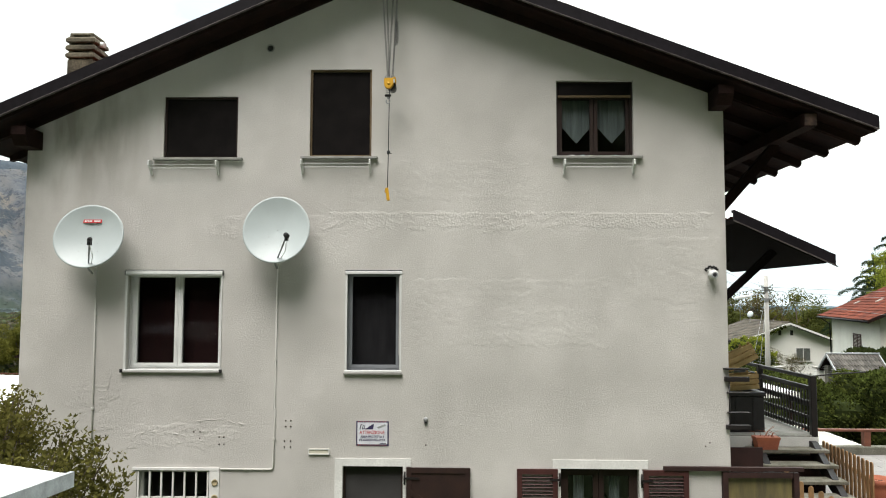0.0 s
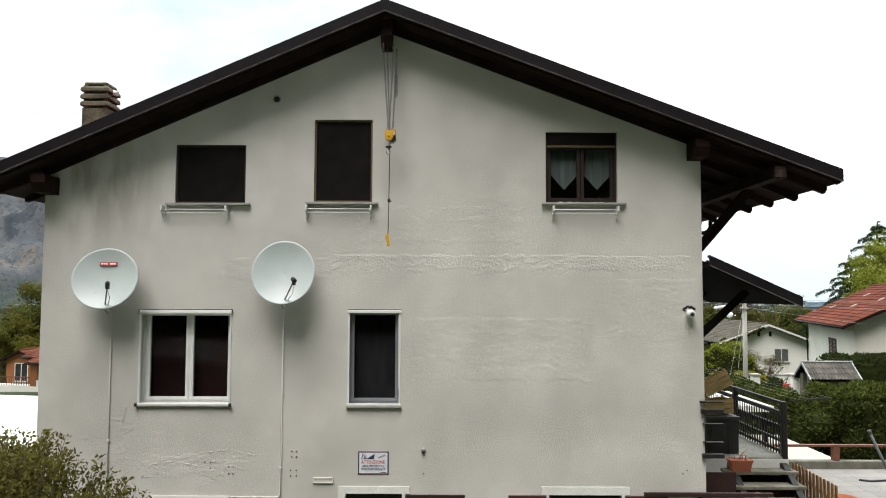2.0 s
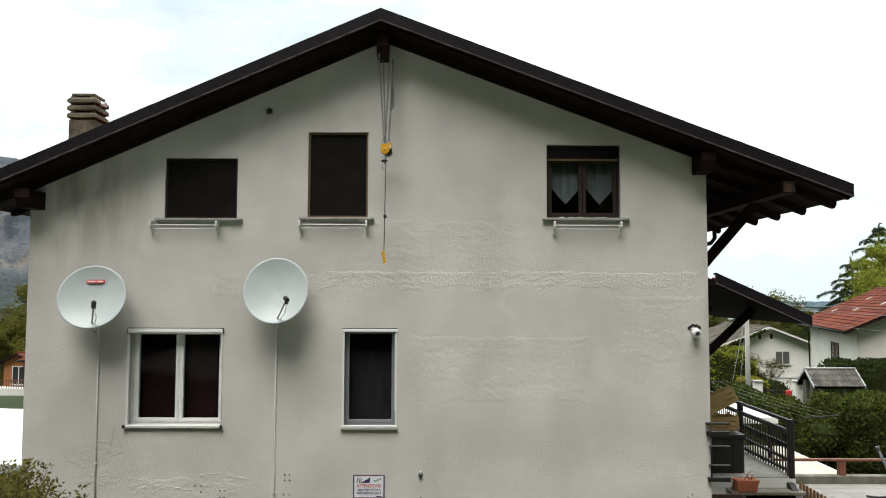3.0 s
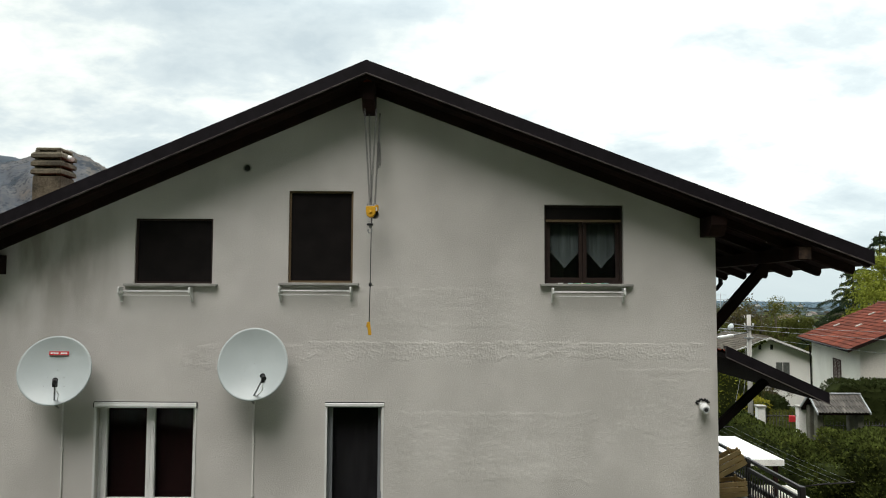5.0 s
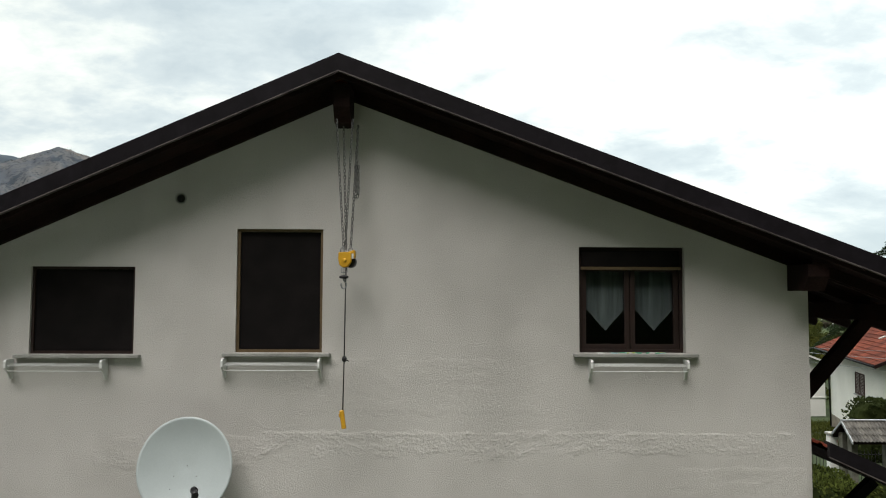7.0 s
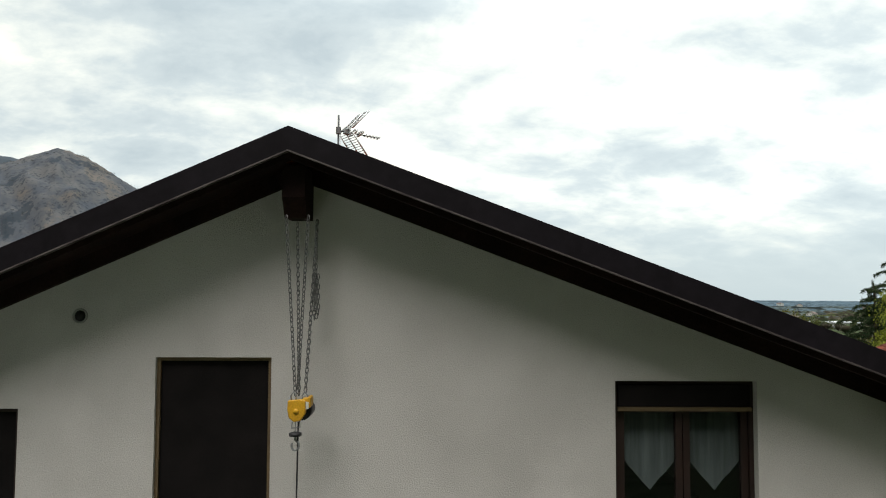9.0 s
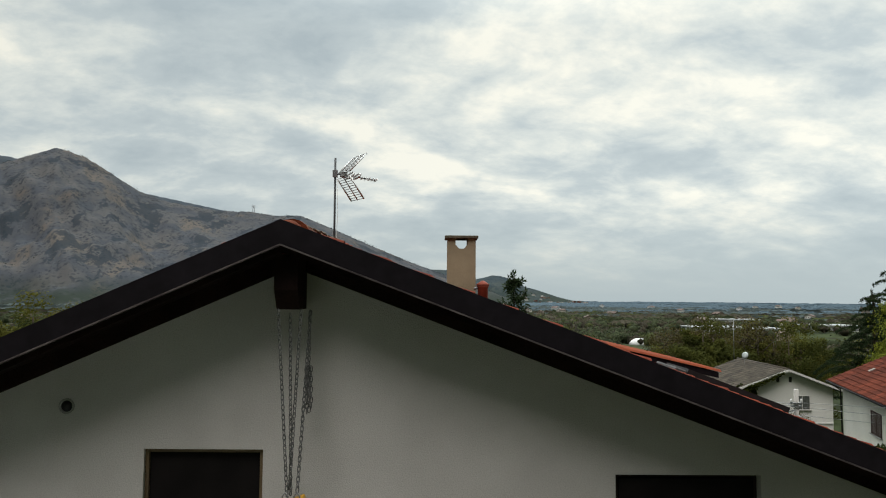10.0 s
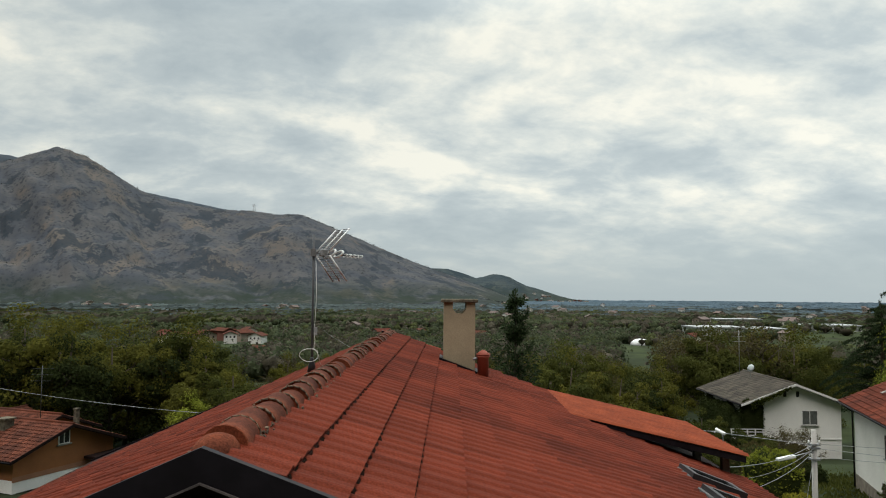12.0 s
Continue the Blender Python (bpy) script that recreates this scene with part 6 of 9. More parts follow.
for k, (r0, r1, h0, h1) in enumerate(((0.155, 0.185, 0.0, 0.16), (0.195, 0.195, 0.16, 0.2))):
    v = []
    for r, h in ((r0, h0), (r1, h1)):
        v.append([bm.verts.new((sx * r, sy * r * 0.55, h)) for sx, sy in ((-1, -1), (1, -1), (1, 1), (-1, 1))])
    for i in range(4):
        bm.faces.new((v[0][i], v[0][(i + 1) % 4], v[1][(i + 1) % 4], v[1][i]))
    bm.faces.new(v[0][::-1])
    bm.faces.new(v[1])
part("box", bm, TERRACOTTA, pl)
rng = random.Random(3)
for i in range(12):
    bm = bmesh.new()
    x, y = rng.uniform(-0.15, 0.15), rng.uniform(-0.07, 0.07)
    tube(bm, [(x, y, 0.18), (x + rng.uniform(-0.06, 0.06), y, 0.27), (x + rng.uniform(-0.16, 0.16), y + rng.uniform(-0.05, 0.05), rng.uniform(0.2, 0.36))], 0.005, 4, 0.002)
    part("stem", bm, TERRACOTTA, pl)
PZ0 = 1.08
pot = thing("plant_pot", (8.0, 2.2, PZ0), "large round terracotta pot on the paving", "plant pot")
bm = bmesh.new()
lathe(bm, [(0.15, 0), (0.2, 0.3), (0.215, 0.38), (0.245, 0.385), (0.25, 0.47), (0.215, 0.475), (0.2, 0.40), (0.0005, 0.39)], 28)
part("body", bm, TERRACOTTA, pot)
bm = bmesh.new()
lathe(bm, [(0.2, 0.401), (0.0005, 0.41)], 20)
part("soil", bm, MOSS, pot)

# lean-to with yellowed glazing below the terrace
LEAN_WOOD = material("dark_oxblood_wood", (0.035, 0.014, 0.012), (0.022, 0.01, 0.009), 5, 0.75, 0.2, 60)
lean_to = thing("glazed_lean_to", (4.86, 0.02, 0.0), "brown framed lean-to with yellowed panes beside the stairs", "lean-to")
boxpart("beam", lean_to, LEAN_WOOD, -1.0, 0.9, -0.09, -0.03, 2.15, 2.20)
GLAZE = material("yellowed_panel", (0.2, 0.165, 0.07), (0.1, 0.085, 0.05), 2.5, 0.35, stretch=(3, 3, 0.6))
boxpart("pane", lean_to, GLAZE, -0.13, 0.75, -0.03, -0.02, 0.05, 2.08)
for x in (-0.20, 0.76):
    boxpart("frame_post", lean_to, LEAN_WOOD, x, x + 0.07, -0.09, -0.01, 0.0, 2.129)
boxpart("frame_rail", lean_to, LEAN_WOOD, -0.13, 0.75, -0.09, -0.031, 2.06, 2.129)
boxpart("back_panel", lean_to, LEAN_WOOD, 0.06, 0.7, 0.8, 0.82, 1.9, 2.30)
boxpart("back_frame", lean_to, LEAN_WOOD, 0.0, 0.06, 0.78, 0.84, 0.0, 2.33)

# ---- patio ----
PZ = 1.08
bm = bmesh.new()
box(bm, 7.26, 40, -6, 6.44, -0.5, PZ - 0.012)
patio = solid("patio", bm, CONCRETE, "pale paved patio with thin joints", "patio", kind="structure")
wall_low = thing("low_wall", (7.26, 6.45, 0), "low concrete kerb wall with a wooden rail", "wall", kind="structure")
boxpart("kerb_wall", wall_low, KERB, 0, 30, 0, 0.2, -0.4, 1.25, 0.02)
for i in range(9):
    boxpart("rail_post", wall_low, RAIL_WOOD, 2.81 + i * 3.05, 2.95 + i * 3.05, 0.02, 0.16, 1.25, 1.57)
boxpart("rail", wall_low, RAIL_WOOD, 0.0, 30, 0.02, 0.12, 1.571, 1.625, 0.008)
bm = bmesh.new()
tube(bm, [(10.0, 5.3, PZ + 0.02), (10.2, 5.2, PZ + 0.02), (10.5, 5.25, PZ + 0.02), (10.9, 5.35, PZ + 0.02), (11.4, 5.3, PZ + 0.02)], 0.024, 8)
solid("garden_hose", bm, BLACK_PLASTIC, "black garden hose lying on paving", "hose")
bm = bmesh.new()
tube(bm, [(9.98, 3.75, PZ), (9.52, 4.0, 2.37)], 0.028, 12)
tube(bm, [(9.53, 3.99, 2.34), (9.51, 4.005, 2.41)], 0.038, 12)
solid("steel_pole", bm, MAST, "leaning dull grey steel pole on the patio", "pole")


# ---- white flat shelters ----
def flat_shelter(x0, x1, y0, y1, z, mat, label, fall=0.0, posts=True):
    t = thing("flat_shelter", (x0, y0, ground_z(x0, y0)), label, "shelter", "white shelters by the hedge")
    zz = z - t.location.z
    bm = bmesh.new()
    prism(bm, [(0, zz - 0.06), (x1 - x0, zz - 0.06 - fall), (x1 - x0, zz - fall), (0, zz)], 0, y1 - y0)
    part("roof_panel", bm, mat, t)
    bm = bmesh.new()
    box(bm, 0, x1 - x0, -0.025, 0.0, zz - 0.14 - fall, zz + 0.01 - fall * 0.5)
    box(bm, x1 - x0, x1 - x0 + 0.025, 0.0, y1 - y0, zz - 0.14 - fall, zz + 0.01 - fall)
    part("edge_trim", bm, WHITE_TRIM, t)
    for x in (0.1, x1 - x0 - 0.2):
        for y in (0.1, y1 - y0 - 0.2):
            boxpart("post", t, DARK_WOOD, x, x + 0.1, y, y + 0.1, -0.1, zz - 0.062 - fall)
    boxpart("back_wall", t, DARK_WOOD, 0.1, x1 - x0 - 0.1, y1 - y0 - 0.09, y1 - y0 - 0.05, 0, zz - 0.07 - fall)
    return t


flat_shelter(7.3, 10.05, 9.6, 12.9, 2.08, WHITE_SHEET, "white sheet-roofed shelter between terrace and hedge", 0.04)
flat_shelter(7.9, 10.93, 6.95, 11.4, 0.98, OLD_SHEET, "low white shelter with a stained panel roof", 0.04)

# garden shelter in front of the house
gz = thing("garden_shelter", (-1.777, -5.1, 0), "white sheet-roofed timber garden shelter", "shelter")
bm = bmesh.new()
m = Matrix.Identity(4)
v = [(0, 0, 3.22), (-4.2, 0, 3.78), (-4.2, -3.0, 4.0), (0.2, -3.0, 3.44)]
top = [bm.verts.new(c) for c in v]
bot = [bm.verts.new((c[0], c[1], c[2] - 0.03)) for c in v]
bm.faces.new(top)
bm.faces.new(bot[::-1])
for i in range(4):
    bm.faces.new((top[i], bot[i], bot[(i + 1) % 4], top[(i + 1) % 4]))
part("roof_sheet", bm, WHITE_SHEET, gz)
bm = bmesh.new()
a0 = [bm.verts.new(c) for c in ((0.006, 0.03, 3.23), (0.206, -3.0, 3.45), (0.206, -3.0, 3.34), (0.006, 0.03, 3.12))]
a1 = [bm.verts.new((c.co.x + 0.03, c.co.y, c.co.z)) for c in a0]
bm.faces.new(a0)
bm.faces.new(a1[::-1])
for i in range(4):
    bm.faces.new((a0[i], a1[i], a1[(i + 1) % 4], a0[(i + 1) % 4]))
part("edge_trim", bm, GREY_TRIM, gz, "dented grey metal edge trim")
for x, y, h in ((-0.16, -0.14, 3.2), (-0.05, -2.8, 3.4), (-4.0, -0.14, 3.7), (-4.0, -2.8, 3.9)):
    boxpart("post", gz, RAIL_WOOD, x - 0.07, x + 0.07, y - 0.07, y + 0.07, 0, h - 0.04)
for y in (-0.14, -2.8):
    bm = bmesh.new()
    prism(bm, [(-0.1, 3.02), (-4.1, 3.55), (-4.1, 3.69), (-0.1, 3.16)], y - 0.035, y + 0.035)
    part("beam", bm, RAIL_WOOD, gz)
bm = bmesh.new()
box(bm, 0, 0.55, -0.05, 0.05, -0.05, 0.05, pose(-0.16, -0.2, 2.6, 0, -45, 200))
part("brace", bm, RAIL_WOOD, gz)

# white awning beyond the house corner
aw = thing("awning", (-9.6, 3.9, 0), "white fabric awning roof on a low frame beside the house", "awning")
bm = bmesh.new()
v = [(0, 0, 2.06), (3.9, 0, 2.0), (3.9, 2.6, 2.62), (0, 2.6, 2.72)]
a0 = [bm.verts.new(c) for c in v]
a1 = [bm.verts.new((c[0], c[1], c[2] - 0.04)) for c in v]
bm.faces.new(a0)
bm.faces.new(a1[::-1])
for i in range(4):
    bm.faces.new((a0[i], a1[i], a1[(i + 1) % 4], a0[(i + 1) % 4]))
part("canopy", bm, WHITE_SHEET, aw)
boxpart("valance", aw, GREY_TRIM, 0, 3.9, -0.03, 0.0, 1.86, 2.02)
for i in range(22):
    boxpart("screen_slat", aw, IRON, 0.05 + i * 0.17, 0.09 + i * 0.17, 0.02, 0.05, 0.0, 1.86)


# ---- utility pole and wires ----
CONC_POLE = material("pale_concrete_pole", (0.46, 0.45, 0.42), (0.36, 0.35, 0.33), 2, 0.9, 0.3, 40, stretch=(4, 4, 0.5))
pole = thing("utility_pole", (14.35, 22.0, ground_z(14.35, 22)), "pale concrete utility pole with a street lamp arm", "utility pole")
ph = 5.53 - pole.location.z
bm = bmesh.new()
tube(bm, [(0, 0, -0.3), (0, 0, ph * 0.5), (0, 0, ph)], 0.12, 12, 0.085)
part("shaft", bm, CONC_POLE, pole)
bm = bmesh.new()
tube(bm, [(0.05, 0, ph - 0.75), (-0.4, -0.1, ph - 0.8), (-1.0, -0.2, ph - 0.92)], 0.022, 8)
part("lamp_arm", bm, STEEL, pole)
bm = bmesh.new()
box(bm, -0.35, 0.35, -0.09, 0.09, -0.05, 0.06, pose(-1.1, -0.22, ph - 0.93, 0, -8, 12))
bevel(bm, 0.03, 2)
part("lamp_head", bm, WHITE_PLASTIC, pole, "white street lamp head")
for z in (ph - 0.5, ph - 0.62, ph - 1.0):
    bm = bmesh.new()
    box(bm, -0.16, 0.16, -0.13, 0.13, z - 0.03, z + 0.03)
    part("pole_band", bm, STEEL, pole)
for sx in (-0.18, 0.18):
    bm = bmesh.new()
    lathe(bm, [(0.02, 0), (0.045, 0.02), (0.03, 0.05), (0.045, 0.08), (0.0005, 0.12)], 10, pose(sx, 0, ph - 0.47))
    part("insulator", bm, WHITE_PLASTIC, pole)


def wire(p, q, sag, r=0.008, label="overhead cable"):
    bm = bmesh.new()
    p, q = Vector(p), Vector(q)
    tube(bm, [p.lerp(q, k / 16) - Vector((0, 0, sag * 4 * (k / 16) * (1 - k / 16))) for k in range(17)], r, 5)
    return solid("overhead_cable", bm, STEEL, "pale overhead cable slung between poles and houses", "cable", "overhead cables")


PT = (14.35, 22.0, 5.05)
wire(PT, (42, 20.0, 5.6), 0.5)
wire((14.35, 22, 4.9), (42, 16.0, 5.0), 0.6)
wire((14.35, 22, 4.6), (40, 30.0, 2.6), 0.4)
wire(PT, (6.6, 11.2, 6.7), 0.25, 0.01)
wire((14.35, 22, 4.9), (6.5, 11.3, 6.4), 0.35, 0.008)
wire((14.35, 22, 4.8), (6.5, 10.6, 6.2), 0.3, 0.008)
wire((14.35, 22, 5.0), (-18, 120, 4.0), 2.2, 0.014)
wire((14.4, 22, 5.0), (12.6, 20.5, ground_z(12, 20)), 0.0, 0.008)
wire((14.4, 22, 4.9), (13.0, 20.2, ground_z(12, 20)), 0.0, 0.008)
# street lamp across the lane
fl = thing("street_lamp", (12.95, 26.7, ground_z(13, 26.7)), "white street lamp head tilted on a short arm", "street lamp", "street lamps")
fh = 4.62 - fl.location.z
bm = bmesh.new()
tube(bm, [(0, 0, 0), (0, 0, fh - 0.35), (-0.05, -0.05, fh - 0.12)], 0.05, 8, 0.03)
part("pole", bm, STEEL, fl)
bm = bmesh.new()
box(bm, -0.22, 0.22, -0.11, 0.11, -0.05, 0.05, pose(-0.15, -0.1, fh, 12, 26, -25))
bevel(bm, 0.05, 3)
part("lamp_head", bm, WHITE_PLASTIC, fl)


# ---- houses ----
STUCCO = material("white_stucco", (0.78, 0.78, 0.75), (0.7, 0.7, 0.67), 0.5, 0.92, 0.2, 20)
CREAM = material("cream_stucco", (0.76, 0.74, 0.68), (0.68, 0.66, 0.6), 0.5, 0.92, 0.2, 20)
ORANGE = material("ochre_stucco", (0.29, 0.118, 0.045), (0.225, 0.092, 0.037), 0.6, 0.92, 0.2, 20)
GREY_ROOF = material("grey_brown_tile", (0.078, 0.066, 0.050), (0.040, 0.034, 0.026), 0.9, 0.9, 0.2, 12, island=0.28)
FAR_RED = material("far_red_tile", (0.125, 0.033, 0.019), (0.07, 0.021, 0.014), 0.9, 0.92, 0.2, 12, island=0.3, spec=0.1)
OLD_RED = material("old_red_tile", (0.125, 0.04, 0.023), (0.066, 0.025, 0.017), 0.7, 0.92, 0.2, 12, island=0.35, spec=0.1)
ST_WALL = material("rubble_stone", (0.26, 0.22, 0.17), (0.15, 0.125, 0.1), 3, 0.95, 0.7, 6)
SHUT_FAR = material("brown_shutter_far", (0.06, 0.03, 0.022), (0.045, 0.022, 0.018), 3, 0.7)


def tile_rows(parent, m, length, run, slope, mat, course=0.34, w=0.24, sgn=1):
    """Roof covering: courses of half-round rolls, joined, on a slope. The ridge lies along local y; x falls away from it."""
    verts, faces = [], []
    nc, nw = max(int(run / course), 2), max(int(length / w), 2)
    cw, cc = length / nw, run / nc
    for c in range(nc):
        x0, x1 = c * cc, (c + 1) * cc + 0.05
        z0, z1 = -x0 * slope, -x1 * slope + 0.045
        for j in range(nw):
            o = len(verts)
            for k in range(5):
                u = k / 4
                h = 0.05 * math.sin(math.pi * u)
                verts.append((sgn * x0, (j + u) * cw, z0 + h))
                verts.append((sgn * x1, (j + u) * cw, z1 + h))
            for k in range(4):
                faces.append([o + 2 * k, o + 2 * k + 1, o + 2 * k + 3, o + 2 * k + 2])
    me = bpy.data.meshes.new("roof_tiles")
    me.from_pydata([tuple(m @ Vector(v)) for v in verts], [], faces)
    me.materials.append(mat)
    ob = new("roof_tiles", me)
    ob.parent = parent
    return tagged(ob, kind="stuff")


def neighbour(at, head, length, half, eave, rise, over, walls, roof, label, base=None, name="house", trim=None, detail=True):
    """A gabled house. Local y runs along the ridge from the gable end at 0; local x across; z from the ground."""
    t = thing(name, at, label, "house", "neighbouring houses")
    R = pose(0, 0, 0, 0, 0, head)
    slope = rise / (half + over)
    ridge = eave + rise
    bm = bmesh.new()
    w = half
    body = [(-w, 0), (w, 0), (w, eave + slope * over - 0.12), (0, ridge - 0.12), (-w, eave + slope * over - 0.12)]
    prism(bm, body, 0, length, R)
    part("wall", bm, walls, t)
    if base is not None:
        bm = bmesh.new()
        h, mat = base
        for b in ((-w - 0.03, w + 0.03, -0.03, -0.001), (-w - 0.03, -w - 0.001, -0.001, length)):
            box(bm, *b, 0, h, R)
        part("plinth", bm, mat, t)
    for s in (-1, 1):
        bm = bmesh.new()
        prism(bm, [(0, ridge - 0.02), (s * (half + over), eave - 0.02), (s * (half + over), eave - 0.14), (0, ridge - 0.14)], -over, length + over, R)
        part("roof_deck", bm, DARK_WOOD, t)
        tile_rows(t, R @ pose(0, -over, ridge + 0.0), length + 2 * over, half + over, slope, roof, sgn=s)
        bm = bmesh.new()
        prism(bm, [(0, ridge + 0.03), (s * (half + over + 0.05), eave + 0.03), (s * (half + over + 0.05), eave - 0.16), (0, ridge - 0.16)], -over - 0.05, -over - 0.005, R)
        part("verge_board", bm, trim or DARK_WOOD, t)
        bm = bmesh.new()
        tube(bm, [R @ Vector((s * (half + over + 0.06), -over, eave - 0.06)), R @ Vector((s * (half + over + 0.06), length + over, eave - 0.06))], 0.06, 8)
        part("gutter", bm, BROWN_METAL, t)
    bm = bmesh.new()
    tube(bm, [R @ Vector((0, -over, ridge + 0.03)), R @ Vector((0, length + over, ridge + 0.03))], 0.11, 8)
    part("ridge_tiles", bm, roof, t)
    return t, R


def far_window(t, R, face, u, z0, w, h, shut=None, half=0.0, name="window", glass=None):
    """A window in a wall of a neighbouring house: frame, pane and dark depth. face: 'gable' (y=0) or 'left'/'right'."""
    if face == "gable":
        M = R @ pose(u, -0.001, z0)
    elif face == "left":
        M = R @ pose(-half - 0.001, u, z0, 0, 0, -90)
    else:
        M = R @ pose(half + 0.001, u, z0, 0, 0, 90)
    bm = bmesh.new()
    for b in ((-w / 2, w / 2, 0, 0.06), (-w / 2, w / 2, h - 0.06, h), (-w / 2, -w / 2 + 0.06, 0.06, h - 0.06), (w / 2 - 0.06, w / 2, 0.06, h - 0.06)):
        box(bm, b[0], b[1], -0.05, 0.0, b[2], b[3], M)
    box(bm, -0.03, 0.03, -0.045, 0.0, 0.06, h - 0.06, M)
    win = part(name, bm, WHITE_TRIM if not shut else shut, t)
    bm = bmesh.new()
    if shut:
        for i in range(int(h / 0.09)):
            box(bm, -w / 2 + 0.06, w / 2 - 0.06, -0.04, -0.01, 0.07 + i * 0.088, 0.125 + i * 0.088, M)
        part("shutter", bm, shut, win)
    else:
        box(bm, -w / 2 + 0.06, w / 2 - 0.06, -0.018, -0.002, 0.06, h - 0.06, M)
        part("pane", bm, glass or DARK_GLASS, win)
    bm = bmesh.new()
    box(bm, -w / 2 - 0.1, w / 2 + 0.1, -0.12, 0.0, -0.07, -0.005, M)
    part("sill", bm, SILL, win)
    return win


DARK_GLASS = material("dark_window_glass", (0.028, 0.031, 0.033), (0.04, 0.044, 0.045), 2, 0.2, spec=0.2)

# white house with a red roof, eaves side towards the drive
hd = math.degrees(math.atan2(-(28.0 - 24.8), 44.0 - 32.1))
gx, gy = 24.8, 32.1
ax = Vector((math.cos(radians(hd)), math.sin(radians(hd)), 0))
HW = 4.6
cpos = Vector((gx, gy, 0)) + ax * HW
gz0 = -2.1
red, R = neighbour((cpos.x, cpos.y, gz0), hd, 12.3, HW, 3.35 - gz0, 2.5, 0.75, CREAM, FAR_RED, "cream two-storey house with a red tiled gable roof", (1.0, ST_WALL))
far_window(red, R, "left", 5.1, 3.2, 1.9, 1.3, SHUT_FAR, HW)
far_window(red, R, "left", 6.2, 0.5, 0.9, 1.2, SHUT_FAR, HW)
far_window(red, R, "left", 2.6, 0.4, 0.9, 1.3, SHUT_FAR, HW)
far_window(red, R, "gable", 0.6, 3.1, 1.0, 1.5, SHUT_FAR)
bm = bmesh.new()
tube(bm, [R @ Vector((-HW - 0.7, 12.2, 5.3)), R @ Vector((-HW - 0.15, 12.2, 4.9)), R @ Vector((-HW - 0.08, 12.2, 0.2))], 0.05, 8)
part("downpipe", bm, BROWN_METAL, red)
for i in range(8):
    q = R @ Vector((-HW + 0.3, 1 + i * 1.4, 5.45 + 0.33))
    bm = bmesh.new()
    tube(bm, [q, q + Vector((-0.08, 0, 0.14))], 0.015, 5)
    part("snow_hook", bm, STEEL, red)
for i, (u, v) in enumerate(((3.4, 2.2), (6.0, 3.1), (8.7, 1.6), (10.2, 3.4))):
    q = R @ Vector((-v, u, 0))
    zz = 5.45 + 2.5 - v * 2.5 / 5.35 + 0.09
    m = Matrix.Translation((q.x, q.y, zz)) @ pose(0, 0, 0, 0, 0, hd) @ pose(0, 0, 0, 0, -25, 0)
    boxpart("vent_tile", red, CONCRETE, -0.2, 0.2, -0.16, 0.16, -0.02, 0.03, m=m)

# white house with a grey roof
gg = ground_z(33, 64)
grey, R = neighbour((33.3, 63.4, gg), 0, 10.4, 4.3, 0.42 - gg, 1.85, 0.62, STUCCO, GREY_ROOF, "white house with a grey-brown tiled roof and ivy", None, trim=WHITE_TRIM)
far_window(grey, R, "gable", 1.45, -1.46 - gg, 1.45, 1.32, glass=material("net_curtained_pane", (0.13, 0.14, 0.135), (0.07, 0.075, 0.07), 3, 0.4, stretch=(6, 1, 1)))
far_window(grey, R, "gable", -1.6, -4.6 - gg, 1.0, 1.2)
for x in (-0.9, 0.25):
    boxpart("attic_vent", grey, BLACK_PLASTIC, x, x + 0.28, -0.02, -0.001, 1.05 - gg, 1.55 - gg)
boxpart("string_course", grey, WHITE_TRIM, -4.2, 4.3, -0.06, -0.001, -2.75 - gg, -2.62 - gg)
boxpart("balcony_slab", grey, WHITE_TRIM, -5.9, -4.305, 0.0, 4.2, -2.9 - gg, -2.72 - gg)
boxpart("balcony_slab", grey, WHITE_TRIM, -5.9, -2.9, -0.5, -0.07, -2.9 - gg, -2.72 - gg)
for z in (-2.35, -2.05, -1.8):
    boxpart("balcony_rail", grey, WHITE_TRIM, -5.9, -2.9, -0.44, -0.38, z - gg, z + 0.07 - gg)
for x in (-5.85, -5.1, -4.4, -3.7, -3.0):
    boxpart("balcony_post", grey, WHITE_TRIM, x, x + 0.08, -0.45, -0.37, -2.72 - gg, -1.73 - gg)
boxpart("pillar", grey, CONCRETE, -4.75, -4.45, 0.02, 0.3, 0, -2.9 - gg)
boxpart("pillar", grey, CONCRETE, -5.8, -5.55, 0.1, 0.35, 0, -2.9 - gg)
bm = bmesh.new()
tube(bm, [(-0.9, 7.0, 2.1 - gg), (-0.9, 7.0, 2.9 - gg)], 0.025, 6)
part("dish_mast", bm, STEEL, grey)
bm = bmesh.new()
lathe(bm, [(0.001, 0.06), (0.2, 0.045), (0.36, 0.0), (0.38, 0.02), (0.2, 0.07), (0.001, 0.085)], 20, pose(-0.9, 6.9, 2.95 - gg, 72, 0, -58))
part("dish", bm, DISH_PAINT, grey, "white satellite dish on the ridge")
bm = bmesh.new()
tube(bm, [(-1.0, 9.5, 2.2 - gg), (-1.0, 9.5, 6.6 - gg)], 0.03, 6)
for z in (6.4, 5.9, 5.4):
    tube(bm, [(-1.7, 9.5, z - gg), (-0.3, 9.5, z - gg)], 0.015, 5)
part("aerial", bm, STEEL, grey)

# ochre house below the left roof slope
oz = ground_z(-21, 40)
och, R = neighbour((-22.41, 43.95, oz), 66.8, 4.4, 3.73, 0.19 - oz, 1.54, 0.55, ORANGE, OLD_RED, "ochre house with a white ground floor and old red tiles", (-oz - 1.06, STUCCO))
bm = bmesh.new()
